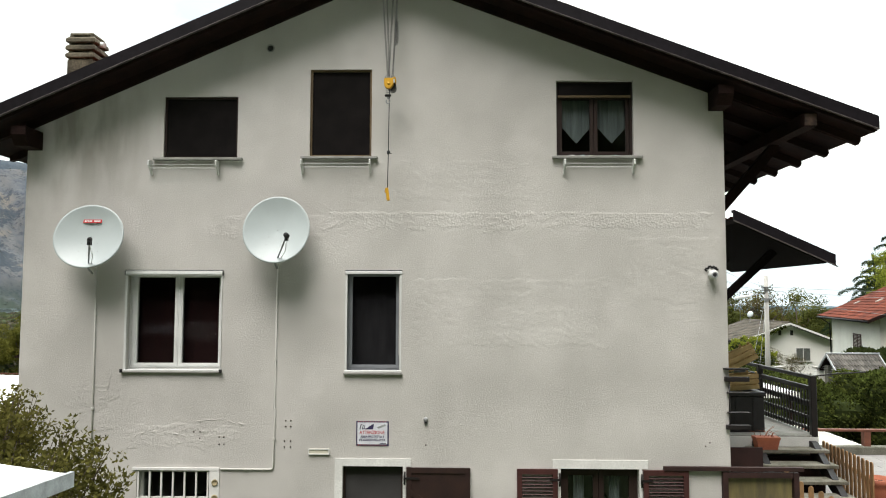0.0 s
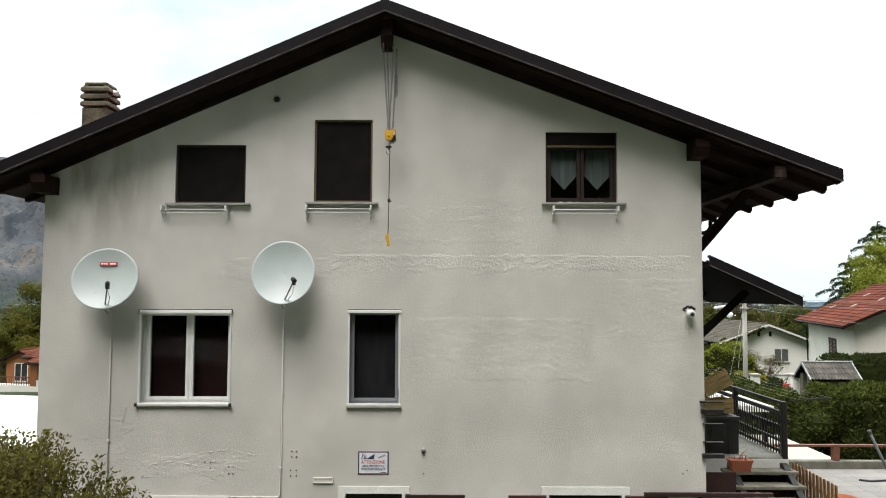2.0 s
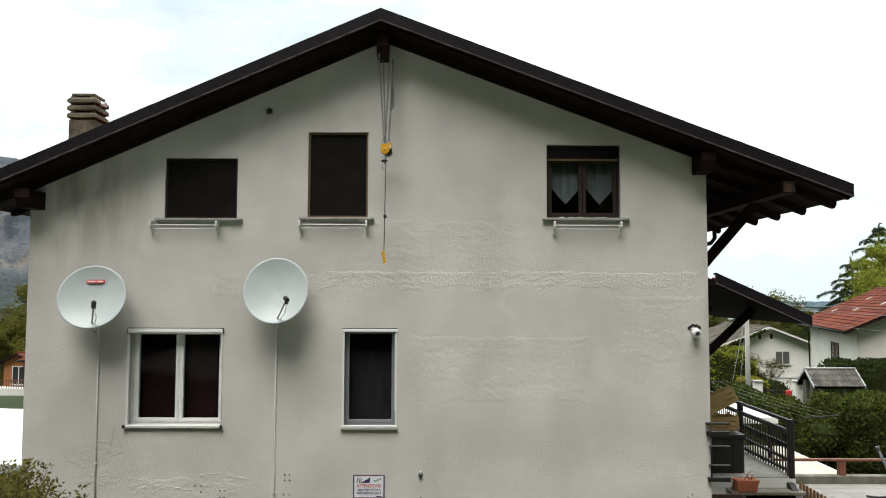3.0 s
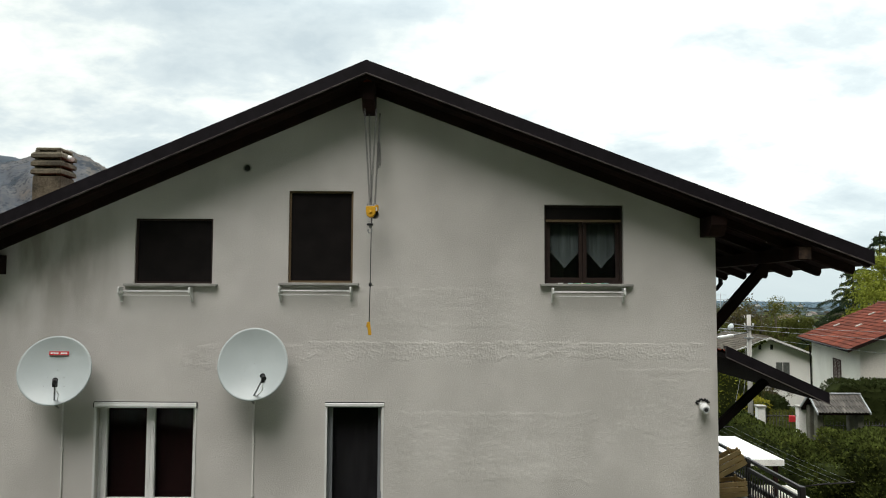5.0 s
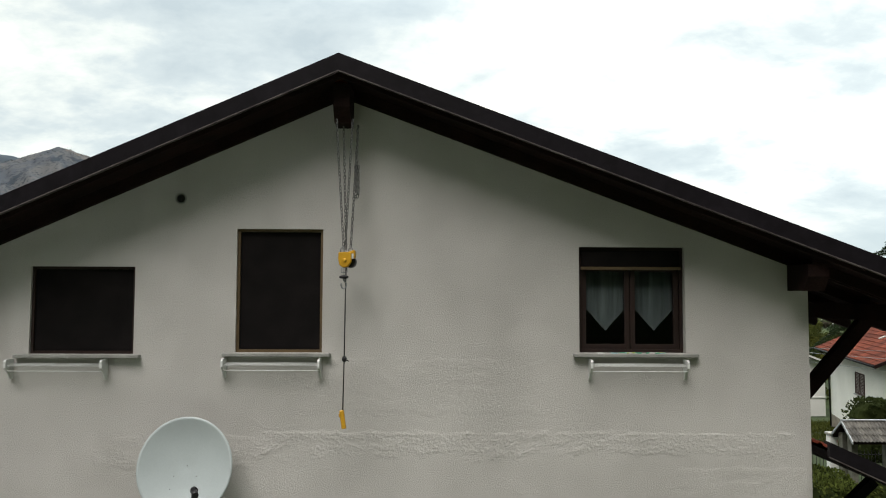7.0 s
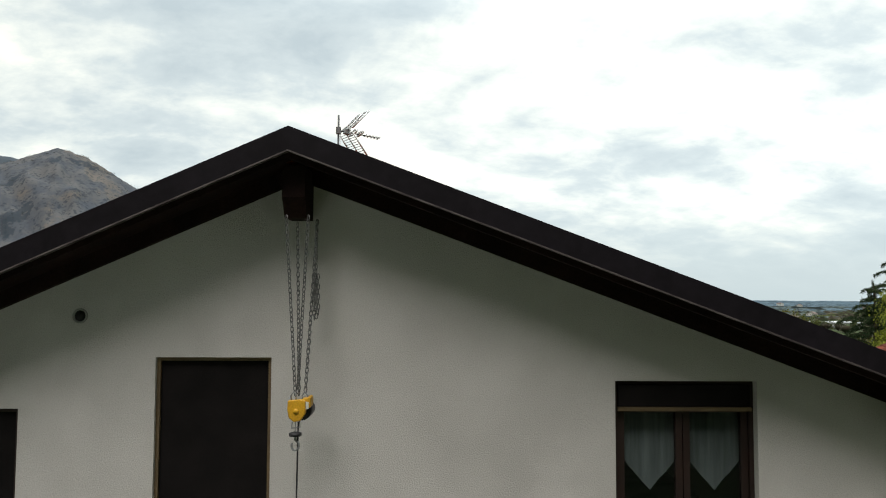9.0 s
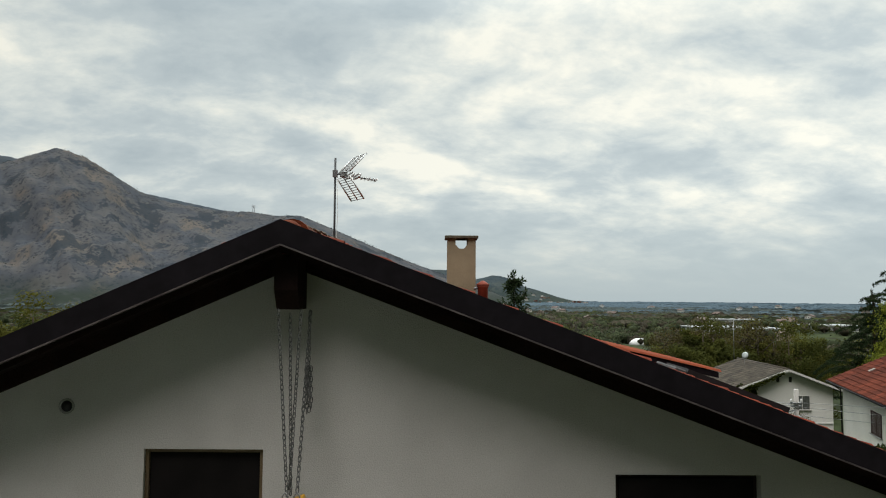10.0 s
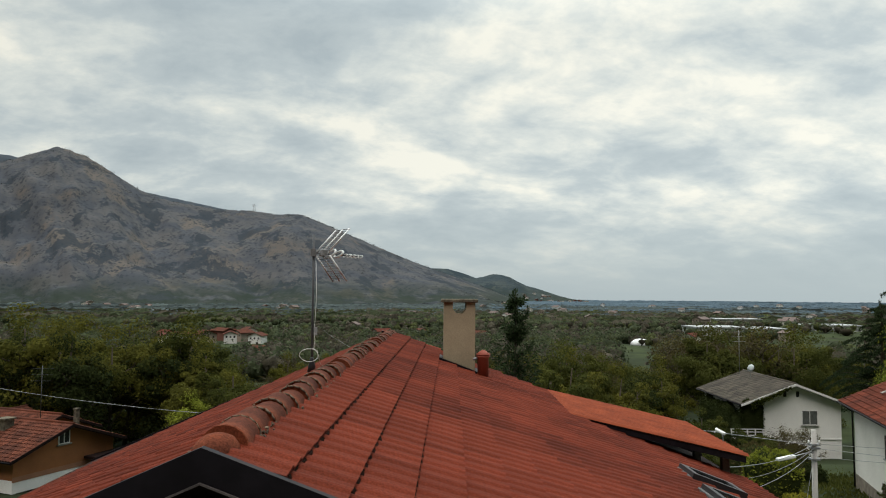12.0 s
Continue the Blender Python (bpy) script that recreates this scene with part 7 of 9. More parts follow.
box(bm, -3.77, 3.77, -0.05, -0.032, -1.16 - oz, -0.86 - oz, R)
part("band", bm, material("ochre_band", (0.3, 0.15, 0.085), (0.25, 0.12, 0.07), 1, 0.9), och)
far_window(och, R, "gable", -0.25, 0.5 - oz, 0.85, 1.02)
far_window(och, R, "gable", 0.1, -2.6 - oz, 0.9, 1.1, SHUT_FAR)
bm = bmesh.new()
box(bm, 1.3, 4.2, -1.3, -0.06, -0.72 - oz, -0.55 - oz, R)
part("canopy", bm, DARK_WOOD, och)
for x in (1.35, 4.0):
    bm = bmesh.new()
    box(bm, x, x + 0.12, -1.25, -1.13, 0, -0.73 - oz, R)
    part("canopy_post", bm, DARK_WOOD, och)
for u, s, w, top in ((1.2, 1.7, 0.13, 2.3), (4.1, -1.2, 0.34, 1.9)):
    bm = bmesh.new()
    box(bm, s - w, s + w, u - w, u + w, 0.8 - oz, top - oz, R)
    box(bm, s - w * 1.3, s + w * 1.3, u - w * 1.3, u + w * 1.3, top - oz, top + 0.09 - oz, R)
    part("chimney", bm, CHIMNEY_OLD, och)
bm = bmesh.new()
q = R @ Vector((0.6, 3.2, 0))
tube(bm, [(q.x, q.y, 1.4 - oz), (q.x, q.y, 5.2 - oz)], 0.024, 6)
for z in (5.0, 4.6, 4.2):
    tube(bm, [(q.x - 0.7, q.y, z - oz), (q.x + 0.7, q.y, z - oz)], 0.011, 5)
part("aerial", bm, MAST, och)
_, R = neighbour((-26.3, 50.4, oz - 0.6), 66.8, 5.5, 3.0, 0.55 - oz, 1.3, 0.5, ORANGE, OLD_RED, "ochre rear wing with old red tiles", None)
# ochre house with a balcony, further round
o3z = ground_z(-36, 54)
o3, R = neighbour((-35.95, 54.5, o3z), -10, 7.0, 1.4, -0.68 - o3z, 0.78, 0.3, ORANGE, OLD_RED, "ochre house with a wooden balcony over a white deck", None)
far_window(o3, R, "gable", 0.1, -2.6 - o3z, 1.3, 1.6)
bm = bmesh.new()
box(bm, -6.0, 5.0, -1.2, -0.01, -3.6 - o3z, -2.78 - o3z, R)
part("deck_beam", bm, STUCCO, o3, "white concrete deck edge")
for i in range(44):
    bm = bmesh.new()
    box(bm, -5.9 + i * 0.24, -5.85 + i * 0.24, -1.18, -1.13, -2.779 - o3z, -2.1 - o3z, R)
    part("baluster", bm, RAIL_WOOD, o3)
bm = bmesh.new()
box(bm, -5.95, 4.9, -1.2, -1.1, -2.1 - o3z, -2.03 - o3z, R)
part("rail", bm, RAIL_WOOD, o3)

# gate shelter, gate piers and iron fence
FY2 = 21.3
fz = ground_z(16, FY2)
gate = thing("gate_shelter", (16.5, FY2, fz), "little tiled gate shelter on stone piers", "gate shelter")
gate.scale = (0.87, 1, 1)
rz = 2.2 - fz
GATE_TILE = material("grey_gate_tile", (0.11, 0.1, 0.088), (0.055, 0.05, 0.045), 3, 0.9, 0.3, 30, island=0.25)
tile_rows(gate, pose(0, 0, rz, 0, 0, -90), 2.5, 0.75, 0.85, GATE_TILE, 0.2, 0.155)
tile_rows(gate, pose(2.5, 0, rz, 0, 0, 90), 2.5, 0.75, 0.85, GATE_TILE, 0.2, 0.155)
bm = bmesh.new()
for s in (-1, 1):
    prism(bm, [(0, rz - 0.03), (s * 0.72, rz - 0.64), (s * 0.72, rz - 0.72), (0, rz - 0.11)], 0.03, 2.47, pose(0, 0, 0, 0, 0, -90))
part("deck", bm, DARK_WOOD, gate)
bm = bmesh.new()
tube(bm, [(-0.03, 0, rz + 0.06), (2.53, 0, rz + 0.06)], 0.04, 8)
part("ridge_cap", bm, GREY_TRIM, gate)
for x in (-0.02, 2.48):
    bm = bmesh.new()
    prism(bm, [(0, rz + 0.06), (0.78, rz - 0.6), (0.78, rz - 0.7), (0, rz - 0.04), (-0.78, rz - 0.7), (-0.78, rz - 0.6)], x, x + 0.05, pose(0, 0, 0, 0, 0, -90))
    part("verge", bm, GREY_TRIM, gate)
for x in (0.15, 2.1):
    boxpart("pier", gate, KERB, x, x + 0.28, -0.45, -0.15, -0.3, rz - 0.45, 0.015)
    boxpart("pier", gate, KERB, x, x + 0.28, 0.2, 0.48, -0.3, rz - 0.45, 0.015)
for x in (14.85, 16.6):
    t = thing("gate_pier", (x, FY2 + 0.9, fz), "white rendered gate pier with a flat cap", "gate pier", "gate piers")
    boxpart("shaft", t, STUCCO, -0.16, 0.16, -0.16, 0.16, -0.3, 1.55 - fz, 0.015)
    boxpart("cap", t, CONCRETE, -0.2, 0.2, -0.2, 0.2, 1.551 - fz, 1.64 - fz, 0.015)


def iron_fence(x0, x1, y, top, label):
    t = thing("iron_fence", (x0, y, fz), label, "fence", "iron fences along the lane")
    n = int((x1 - x0) / 0.14)
    bm = bmesh.new()
    tube(bm, [(0, 0, 0), (0, 0, top - fz)], 0.012, 5)
    lathe(bm, [(0.02, top - fz), (0.0005, top - fz + 0.08)], 5)
    me = finish(bm, "bar")
    me.materials.append(IRON)
    for i in range(n):
        sweep_piece("bar", me, t, pose(0.07 + i * 0.14, 0, 0))
    for z in (0.25, top - fz - 0.12):
        boxpart("rail", t, IRON, 0, x1 - x0, -0.015, 0.015, z - 0.02, z + 0.02)
    return t


iron_fence(15.05, 16.4, FY2 + 0.9, 1.3, "dark iron gate leaf between white piers")
iron_fence(16.8, 24.0, FY2 + 0.6, 0.95, "dark iron railings beside the gate shelter")
iron_fence(9.5, 14.6, FY2 + 1.2, 0.75, "dark iron railings beside the lane")
for x in (16.15, 16.95):
    bm = bmesh.new()
    box(bm, x - 0.13, x + 0.13, FY2 + 0.68, FY2 + 0.8, 0.95, 1.22)
    bevel(bm, 0.02, 1)
    solid("letter_box", bm, RED_PAINT, "red metal letter box on the gate", "letter box", "letter boxes")

# street lamps by the ochre house
for x, y, top in ((-50.9, 85, -0.3), (-70.0, 115, -1.4)):
    t = thing("street_lamp", (x, y, ground_z(x, y)), "grey street lamp with a curved arm", "street lamp", "street lamps")
    h = top - t.location.z
    bm = bmesh.new()
    tube(bm, [(0, 0, 0), (0, 0, h - 0.7), (-0.3, 0, h - 0.2), (-1.5, 0, h + 0.05)], 0.06, 8, 0.04)
    part("pole", bm, STEEL, t)
    bm = bmesh.new()
    box(bm, -2.2, -1.4, -0.14, 0.14, h + 0.02, h + 0.16)
    bevel(bm, 0.03)
    part("lamp_head", bm, WHITE_PLASTIC, t)

# ---- far village, sheds and dome ----
BEIGE = material("dull_beige_stucco", (0.3, 0.25, 0.2), (0.24, 0.2, 0.16), 0.3, 0.92)
BRICKRED = material("faded_red_stucco", (0.17, 0.07, 0.05), (0.13, 0.055, 0.04), 0.3, 0.92)
VILLAGE_WALLS = [STUCCO, BEIGE, CREAM, BEIGE, BRICKRED]


# roof colour for the farthest houses, greyed to paint in the haze
HAZED_ROOF = material("hazed_far_tiles", (0.15, 0.105, 0.09), (0.11, 0.085, 0.078), 0.4, 0.9)


def village_house(x, y, head, ln, half, eave, k):
    t = thing("house", (x, y, ground_z(x, y) - 1), "distant village house with a red tiled roof", "house", "village houses")
    R = pose(0, 0, 0, 0, 0, head)
    bm = bmesh.new()
    prism(bm, [(-half, 0), (half, 0), (half, eave), (0, eave + half * 0.42), (-half, eave)], 0, ln, R)
    part("wall", bm, VILLAGE_WALLS[k % 5], t)
    for s in (-1, 1):
        bm = bmesh.new()
        prism(bm, [(0, eave + half * 0.42 + 0.25), (s * (half + 0.8), eave - 0.1), (s * (half + 0.8), eave - 0.4), (0, eave + half * 0.42 + 0.02)], -0.8, ln + 0.8, R)
        part("roof", bm, HAZED_ROOF if math.hypot(x, y) > 700 else OLD_RED if k % 4 else FAR_RED, t)
    for i in range(3):
        bm = bmesh.new()
        u = -half * 0.6 + i * half * 0.6
        box(bm, u - 0.6, u + 0.6, -0.05, 0.0, eave - 2.6, eave - 1.2, R)
        part("window", bm, DARK_GLASS, t)
    return t


rng = random.Random(21)
long_house = village_house(-74, 362, 62, 20, 4.5, 6, 3)
tagged(long_house, "long white building with a dark roof in the valley", "house", "village houses")
for i in range(16):
    d = rng.uniform(520, 640)
    a = radians(rng.uniform(-20.5, -13.2))
    village_house(d * math.sin(a), d * math.cos(a), rng.uniform(-60, 60), rng.uniform(9, 16), rng.uniform(4, 6), rng.uniform(4, 7) + 2, i)
for i in range(14):
    d = rng.uniform(500, 1300)
    a = radians(rng.uniform(-8, 27))
    village_house(d * math.sin(a), d * math.cos(a), rng.uniform(-60, 60), rng.uniform(9, 16), rng.uniform(4, 6), rng.uniform(5, 8) + 2, i)
for i in range(26):
    d = math.exp(rng.uniform(math.log(900), math.log(2700)))
    a = radians(rng.uniform(3, 31))
    village_house(d * math.sin(a), d * math.cos(a), rng.uniform(-60, 60), rng.uniform(10, 18), rng.uniform(5, 7), rng.uniform(8, 10) + 2, i % 3)
SHED_W = material("pale_industrial_wall", (0.6, 0.62, 0.6), (0.5, 0.52, 0.5), 0.02, 0.8)
SHED_D = material("shed_band", (0.24, 0.26, 0.27), (0.2, 0.22, 0.22), 0.02, 0.8)
for x, y, w, h in ((268, 700, 46, 8.5), (316, 712, 40, 7.0), (428, 800, 62, 7.0), (392, 960, 56, 8)):
    t = thing("industrial_shed", (x, y, ground_z(x, y) - 1), "long pale industrial shed in the plain", "industrial shed", "industrial sheds")
    boxpart("wall", t, SHED_W, -w / 2, w / 2, 0, 40, 0, h)
    boxpart("roof", t, GREY_TRIM, -w / 2 - 1, w / 2 + 1, -1, 41, h + 0.01, h + 1.2)
    for i in range(int(w / 12)):
        boxpart("window_band", t, SHED_D, -w / 2 + 2 + i * 12, -w / 2 + 11 + i * 12, -0.3, -0.01, h - 4.5, h - 2.6)
bm = bmesh.new()
lathe(bm, [(7.4, -3), (7.5, 0), (7.2, 1.1), (6.3, 2.5), (4.7, 3.6), (2.6, 4.3), (0.01, 4.6)], 28)
ob = solid("sports_dome", bm, WHITE_SHEET, "white inflated sports hall dome among trees", "dome")
ob.location = (154, 560, ground_z(154, 560) + 1.0)
ob.scale = (1.0, 1.0, 0.82)
bm = bmesh.new()
for k in range(4):
    sx, sy = ((-1, -1), (1, -1), (1, 1), (-1, 1))[k]
    tube(bm, [(sx * 5, sy * 5, 0), (sx * 1.2, sy * 1.2, 34)], 0.7, 4, 0.4)
for z in (22, 27, 32):
    tube(bm, [(-8, 0, z), (8, 0, z)], 0.6, 4)
pyl = solid("pylon", bm, STEEL, "steel lattice power pylon on the mountain crest", "pylon")
pyl.location = (-797, 3205, 355)

# overhead cable below the hillside
cable = thing("overhead_cable", (-25.6, 42, 0), "pale sagging overhead cable above the ochre house", "cable")
bm = bmesh.new()
tube(bm, [(16.0 * k / 16 - 0.5, 0.4 * k / 16, 4.24 - 1.75 * k / 16 - 0.9 * (k / 16) * (1 - k / 16)) for k in range(17)], 0.016, 5)
part("strand", bm, GREY_TRIM, cable)
for x, z in ((-0.5, 4.35), (15.5, 2.6)):
    bm = bmesh.new()
    tube(bm, [(x, 0.4 * (x > 0), ground_z(-20, 42) - 0.4), (x, 0.4 * (x > 0), z)], 0.09, 8, 0.07)
    part("cable_post", bm, BARK, cable)


# ---- plants ----
def leaf_material(name, c1, c2, vary=0.35):
    m = material(name, c1, c2, 0.25, 0.95, fine=0.2, bump_scale=1.5, island=vary, spec=0.04)
    n, l = m.node_tree.nodes, m.node_tree.links
    p, out = n["Principled BSDF"], n["Material Output"]
    tr = n.new("ShaderNodeBsdfTranslucent")
    l.new(p.inputs["Base Color"].links[0].from_socket, tr.inputs["Color"])
    mix = n.new("ShaderNodeMixShader")
    mix.inputs[0].default_value = 0.38
    l.new(p.outputs[0], mix.inputs[1])
    l.new(tr.outputs[0], mix.inputs[2])
    l.new(mix.outputs[0], out.inputs[0])
    return m


LEAF_SPRING = leaf_material("spring_leaf", (0.120, 0.114, 0.021), (0.066, 0.069, 0.016), 0.2)
LEAF_GREEN = leaf_material("green_leaf", (0.078, 0.083, 0.019), (0.042, 0.050, 0.014), 0.16)
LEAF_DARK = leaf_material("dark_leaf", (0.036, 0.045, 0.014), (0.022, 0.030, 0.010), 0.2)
LEAF_BROWN = leaf_material("bud_leaf", (0.092, 0.08, 0.03), (0.056, 0.048, 0.02), 0.2)
LEAF_BRIGHT = leaf_material("willow_leaf", (0.20, 0.22, 0.03), (0.13, 0.15, 0.022))
LEAF_PINE = leaf_material("conifer_needle", (0.026, 0.042, 0.02), (0.036, 0.052, 0.022))
LEAF_HEDGE = leaf_material("laurel_leaf", (0.066, 0.078, 0.017), (0.030, 0.041, 0.011), 0.75)
LEAF_BUSH = leaf_material("variegated_leaf", (0.15, 0.132, 0.032), (0.07, 0.07, 0.02), 0.5)
LEAF_YELLOW = leaf_material("yellow_blossom", (0.26, 0.23, 0.03), (0.15, 0.15, 0.02), 0.3)


def leaf_cloud(points, size, nrm=None, aspect=0.55, seed=1, flat=1.0, face=None):
    """Small folded leaves at the points, as one list of vertices and faces. face: the way that the leaves look, on the whole."""
    g = np.random.default_rng(seed)
    n = len(points)
    p = np.asarray(points)
    d = g.normal(size=(n, 3))
    if face is not None:
        out = np.asarray(face) + g.normal(size=(n, 3)) * 0.42
        out /= np.linalg.norm(out, axis=1)[:, None]
        d -= (d * out).sum(1)[:, None] * out
        d /= np.linalg.norm(d, axis=1)[:, None]
        o = np.cross(out, d)
        s = size * g.uniform(0.6, 1.3, (n, 1))
        v = np.stack([p, p + d * s * 0.5 + o * s * aspect * 0.5, p + d * s, p + d * s * 0.5 - o * s * aspect * 0.5], 1)
        return v.reshape(-1, 3), np.arange(n * 4).reshape(n, 4)
    if nrm is not None:
        d = d * 0.7 + np.asarray(nrm) * 0.9
    d[:, 2] *= flat
    d /= np.linalg.norm(d, axis=1)[:, None]
    o = g.normal(size=(n, 3))
    o[:, 2] *= flat
    o -= (o * d).sum(1)[:, None] * d
    o /= np.linalg.norm(o, axis=1)[:, None]
    s = size * g.uniform(0.6, 1.3, (n, 1))
    v = np.empty((n, 4, 3))
    v[:, 0] = p
    v[:, 1] = p + d * s * 0.5 + o * s * aspect * 0.5
    v[:, 2] = p + d * s
    v[:, 3] = p + d * s * 0.5 - o * s * aspect * 0.5
    f = np.arange(n * 4).reshape(n, 4)
    return v.reshape(-1, 3), f


def cloud_mesh(name, v, f, mat):
    me = bpy.data.meshes.new(name)
    me.from_pydata(v.tolist(), [], f.tolist())
    me.materials.append(mat)
    return me


def crown_points(centres, radii, n, seed):
    g = np.random.default_rng(seed)
    c = np.asarray(centres)
    k = g.integers(0, len(c), n)
    d = g.normal(size=(n, 3))
    d /= np.linalg.norm(d, axis=1)[:, None]
    r = np.asarray(radii)[k][:, None] * g.uniform(0.35, 1.0, (n, 1)) ** 0.6
    p = c[k] + d * r * np.array([1, 1, 0.75])
    away = p - c.mean(0)
    away /= np.linalg.norm(away, axis=1)[:, None]
    return p, d * 0.8 + away * 0.6


def broad_tree(name, height, spread, leaves, leaf, mat, label, seed, trunk=0.32, sparse=False):
    """Tapered trunk, limbs, twigs, and a crown of many small leaves in uneven clumps."""
    rng = random.Random(seed)
    t = thing(name, (0, 0, 0), label, "tree", "woodland trees")
    bm = bmesh.new()
    th = height * (0.22 if not sparse else 0.26)
    tube(bm, [(0, 0, -0.6), (0.05 * height * rng.uniform(-0.3, 0.3), 0, th * 0.5), (rng.uniform(-0.3, 0.3), rng.uniform(-0.3, 0.3), th), (rng.uniform(-0.5, 0.5), rng.uniform(-0.5, 0.5), height * 0.8)], trunk, 7, 0.06)
    ends, radii = [], []
    for i in range(11 if not sparse else 15):
        a = 2 * math.pi * (i * 0.382 + rng.uniform(-0.08, 0.08))
        h0 = th * rng.uniform(0.75, 1.0) + (height * 0.45) * (i / 12)
        ln = spread * rng.uniform(0.55, 1.0) * (1.1 - 0.55 * i / 12)
        e = Vector((math.cos(a) * ln, math.sin(a) * ln, h0 + ln * rng.uniform(0.45, 1.0)))
        e.z = min(e.z, height * rng.uniform(0.85, 1.0))
        mid = Vector((e.x * 0.45, e.y * 0.45, h0 + (e.z - h0) * 0.35))
        tube(bm, [(0, 0, h0), mid, e], trunk * 0.35, 5, 0.03)
        ends.append(e)
        radii.append(spread * rng.uniform(0.28, 0.46))
        for j in range(3 if not sparse else 6):
            b = mid.lerp(e, rng.uniform(0.2, 0.9))
            q = b + Vector((rng.uniform(-1, 1), rng.uniform(-1, 1), rng.uniform(0.1, 1.1))) * spread * 0.38
            tube(bm, [b, b.lerp(q, 0.5) + Vector((0, 0, 0.1)), q], 0.05, 4, 0.014)
            ends.append(q)
            radii.append(spread * rng.uniform(0.14, 0.3))
    if not sparse:
        for i in range(5):
            a = rng.uniform(0, 2 * math.pi)
            ends.append(Vector((math.cos(a) * spread * 0.5, math.sin(a) * spread * 0.5, height * rng.uniform(0.06, 0.2))))
            radii.append(spread * rng.uniform(0.3, 0.45))
    ends.append(Vector((0, 0, height * 0.9)))
    radii.append(spread * 0.35)
    part("trunk", bm, BARK, t)
    pts, way = crown_points([tuple(e) for e in ends], radii, leaves, seed)
    v, f = leaf_cloud(pts, leaf, seed=seed, aspect=0.75, face=way)
    me = cloud_mesh("crown", v, f, mat)
    ob = new("crown", me)
    ob.parent = t
    return t


def conifer(name, height, spread, leaf, mat, label, seed, layers=16, droop=-0.25, per=46, bare=0.12, group="conifers"):
    rng = random.Random(seed)
    t = thing(name, (0, 0, 0), label, "tree", group)
    bm = bmesh.new()
    tube(bm, [(0, 0, -0.6), (0, 0, height * 0.5), (0.05, 0.03, height)], 0.22, 8, 0.02)
    pts, nr = [], []
    for i in range(layers):
        u = i / layers
        z0 = height * (bare + (1 - bare) * u)
        r = spread * (1 - u) ** 0.75 * rng.uniform(0.75, 1.1) + 0.12
        nb = rng.choice((4, 5, 6, 7)) if i < layers * 0.7 else 4
        for k in range(nb):
            z = z0 + rng.uniform(-0.5, 0.5) * height / layers
            a = 2 * math.pi * (k / nb + rng.uniform(-0.08, 0.08)) + i * 0.7
            ln = r * rng.uniform(0.45, 1.15)
            e = Vector((math.cos(a) * ln, math.sin(a) * ln, z + ln * droop + ln * 0.1))
            tube(bm, [(0, 0, z), (e.x * 0.5, e.y * 0.5, z + ln * droop * 0.25 + 0.05), e], 0.035, 4, 0.01)
            for j in range(per):
                q = rng.uniform(0.15, 1.0)
                w = 0.22 * ln * (1.1 - q)
                pts.append((e.x * q + rng.gauss(0, w + 0.05), e.y * q + rng.gauss(0, w + 0.05), z + (e.z - z) * q ** 1.4 + rng.gauss(0, 0.06)))
                nr.append((math.cos(a) * 0.8, math.sin(a) * 0.8, 0.15))
    for j in range(60):
        pts.append((rng.gauss(0, 0.08), rng.gauss(0, 0.08), height - rng.random() * 0.8))
        nr.append((0, 0, 1))
    part("trunk", bm, BARK, t)
    v, f = leaf_cloud(pts, leaf, nr, 0.3, seed)
    ob = new("crown", cloud_mesh("crown", v, f, mat))
    ob.parent = t
    return t


KINDS = {
    "spring": [broad_tree("tree", 13, 4.2, 12000, 0.24, LEAF_SPRING, "broadleaf tree in fresh yellow-green spring leaf", s) for s in (1, 2)],
    "green": [broad_tree("tree", 13, 4.0, 12000, 0.24, LEAF_GREEN, "broadleaf tree in mid-green leaf", s) for s in (3, 4)],
    "dark": [broad_tree("tree", 12, 3.8, 8000, 0.27, LEAF_DARK, "dense dark green woodland tree", 5)],
    "brown": [broad_tree("tree", 13, 4.4, 1900, 0.26, LEAF_BROWN, "half-bare tree with brown spring buds", s, 0.28, True) for s in (6, 7)],
    "lime": [broad_tree("tree", 15, 4.6, 22000, 0.17, LEAF_BRIGHT, "tall tree in fresh lime-green leaf behind a roof", 18, 0.24)],
    "bright": [broad_tree("tree", 8, 2.6, 9000, 0.15, LEAF_BRIGHT, "young tree in bright lime-green leaf", 8, 0.16)],
    "pine": [conifer("conifer", 12, 2.6, 0.34, LEAF_PINE, "dark green conifer among broadleaf trees", 9)],
}
first_use = {id(k): True for v in KINDS.values() for k in v}


def plant(kind, x, y, scale, rng, sx=1.0):
    src = rng.choice(KINDS[kind])
    m = pose(x, y, ground_z(x, y) - 0.2, 0, 0, rng.uniform(0, 360))
    if first_use[id(src)]:
        first_use[id(src)] = False
        ob = src
        ob.matrix_basis = m
    else:
        ob = copy_thing(src, m)
    ob.scale = (scale * sx * rng.uniform(0.9, 1.15), scale * sx * rng.uniform(0.9, 1.15), scale)
    return ob


def wood(n, head0, head1, d0, d1, s0, s1, kinds, seed, clear=()):
    rng = random.Random(seed)
    k = 0
    while k < n:
        a = radians(rng.uniform(head0, head1))
        d = rng.uniform(d0, d1)
        x, y = 1.2 + d * math.sin(a), d * math.cos(a)
        if any((x - cx) ** 2 + (y - cy) ** 2 < r * r for cx, cy, r in clear):
            continue
        s = rng.uniform(s0, s1)
        if 13.6 < math.degrees(a) < 17.2:
            s = min(s, 0.72)
        plant(rng.choice(kinds), x, y, s, rng)
        k += 1


CLEAR = ((33, 68, 9), (30, 38, 11), (-21, 44, 11), (-30, 48, 9), (16, 22, 6), (-22, 52, 8))
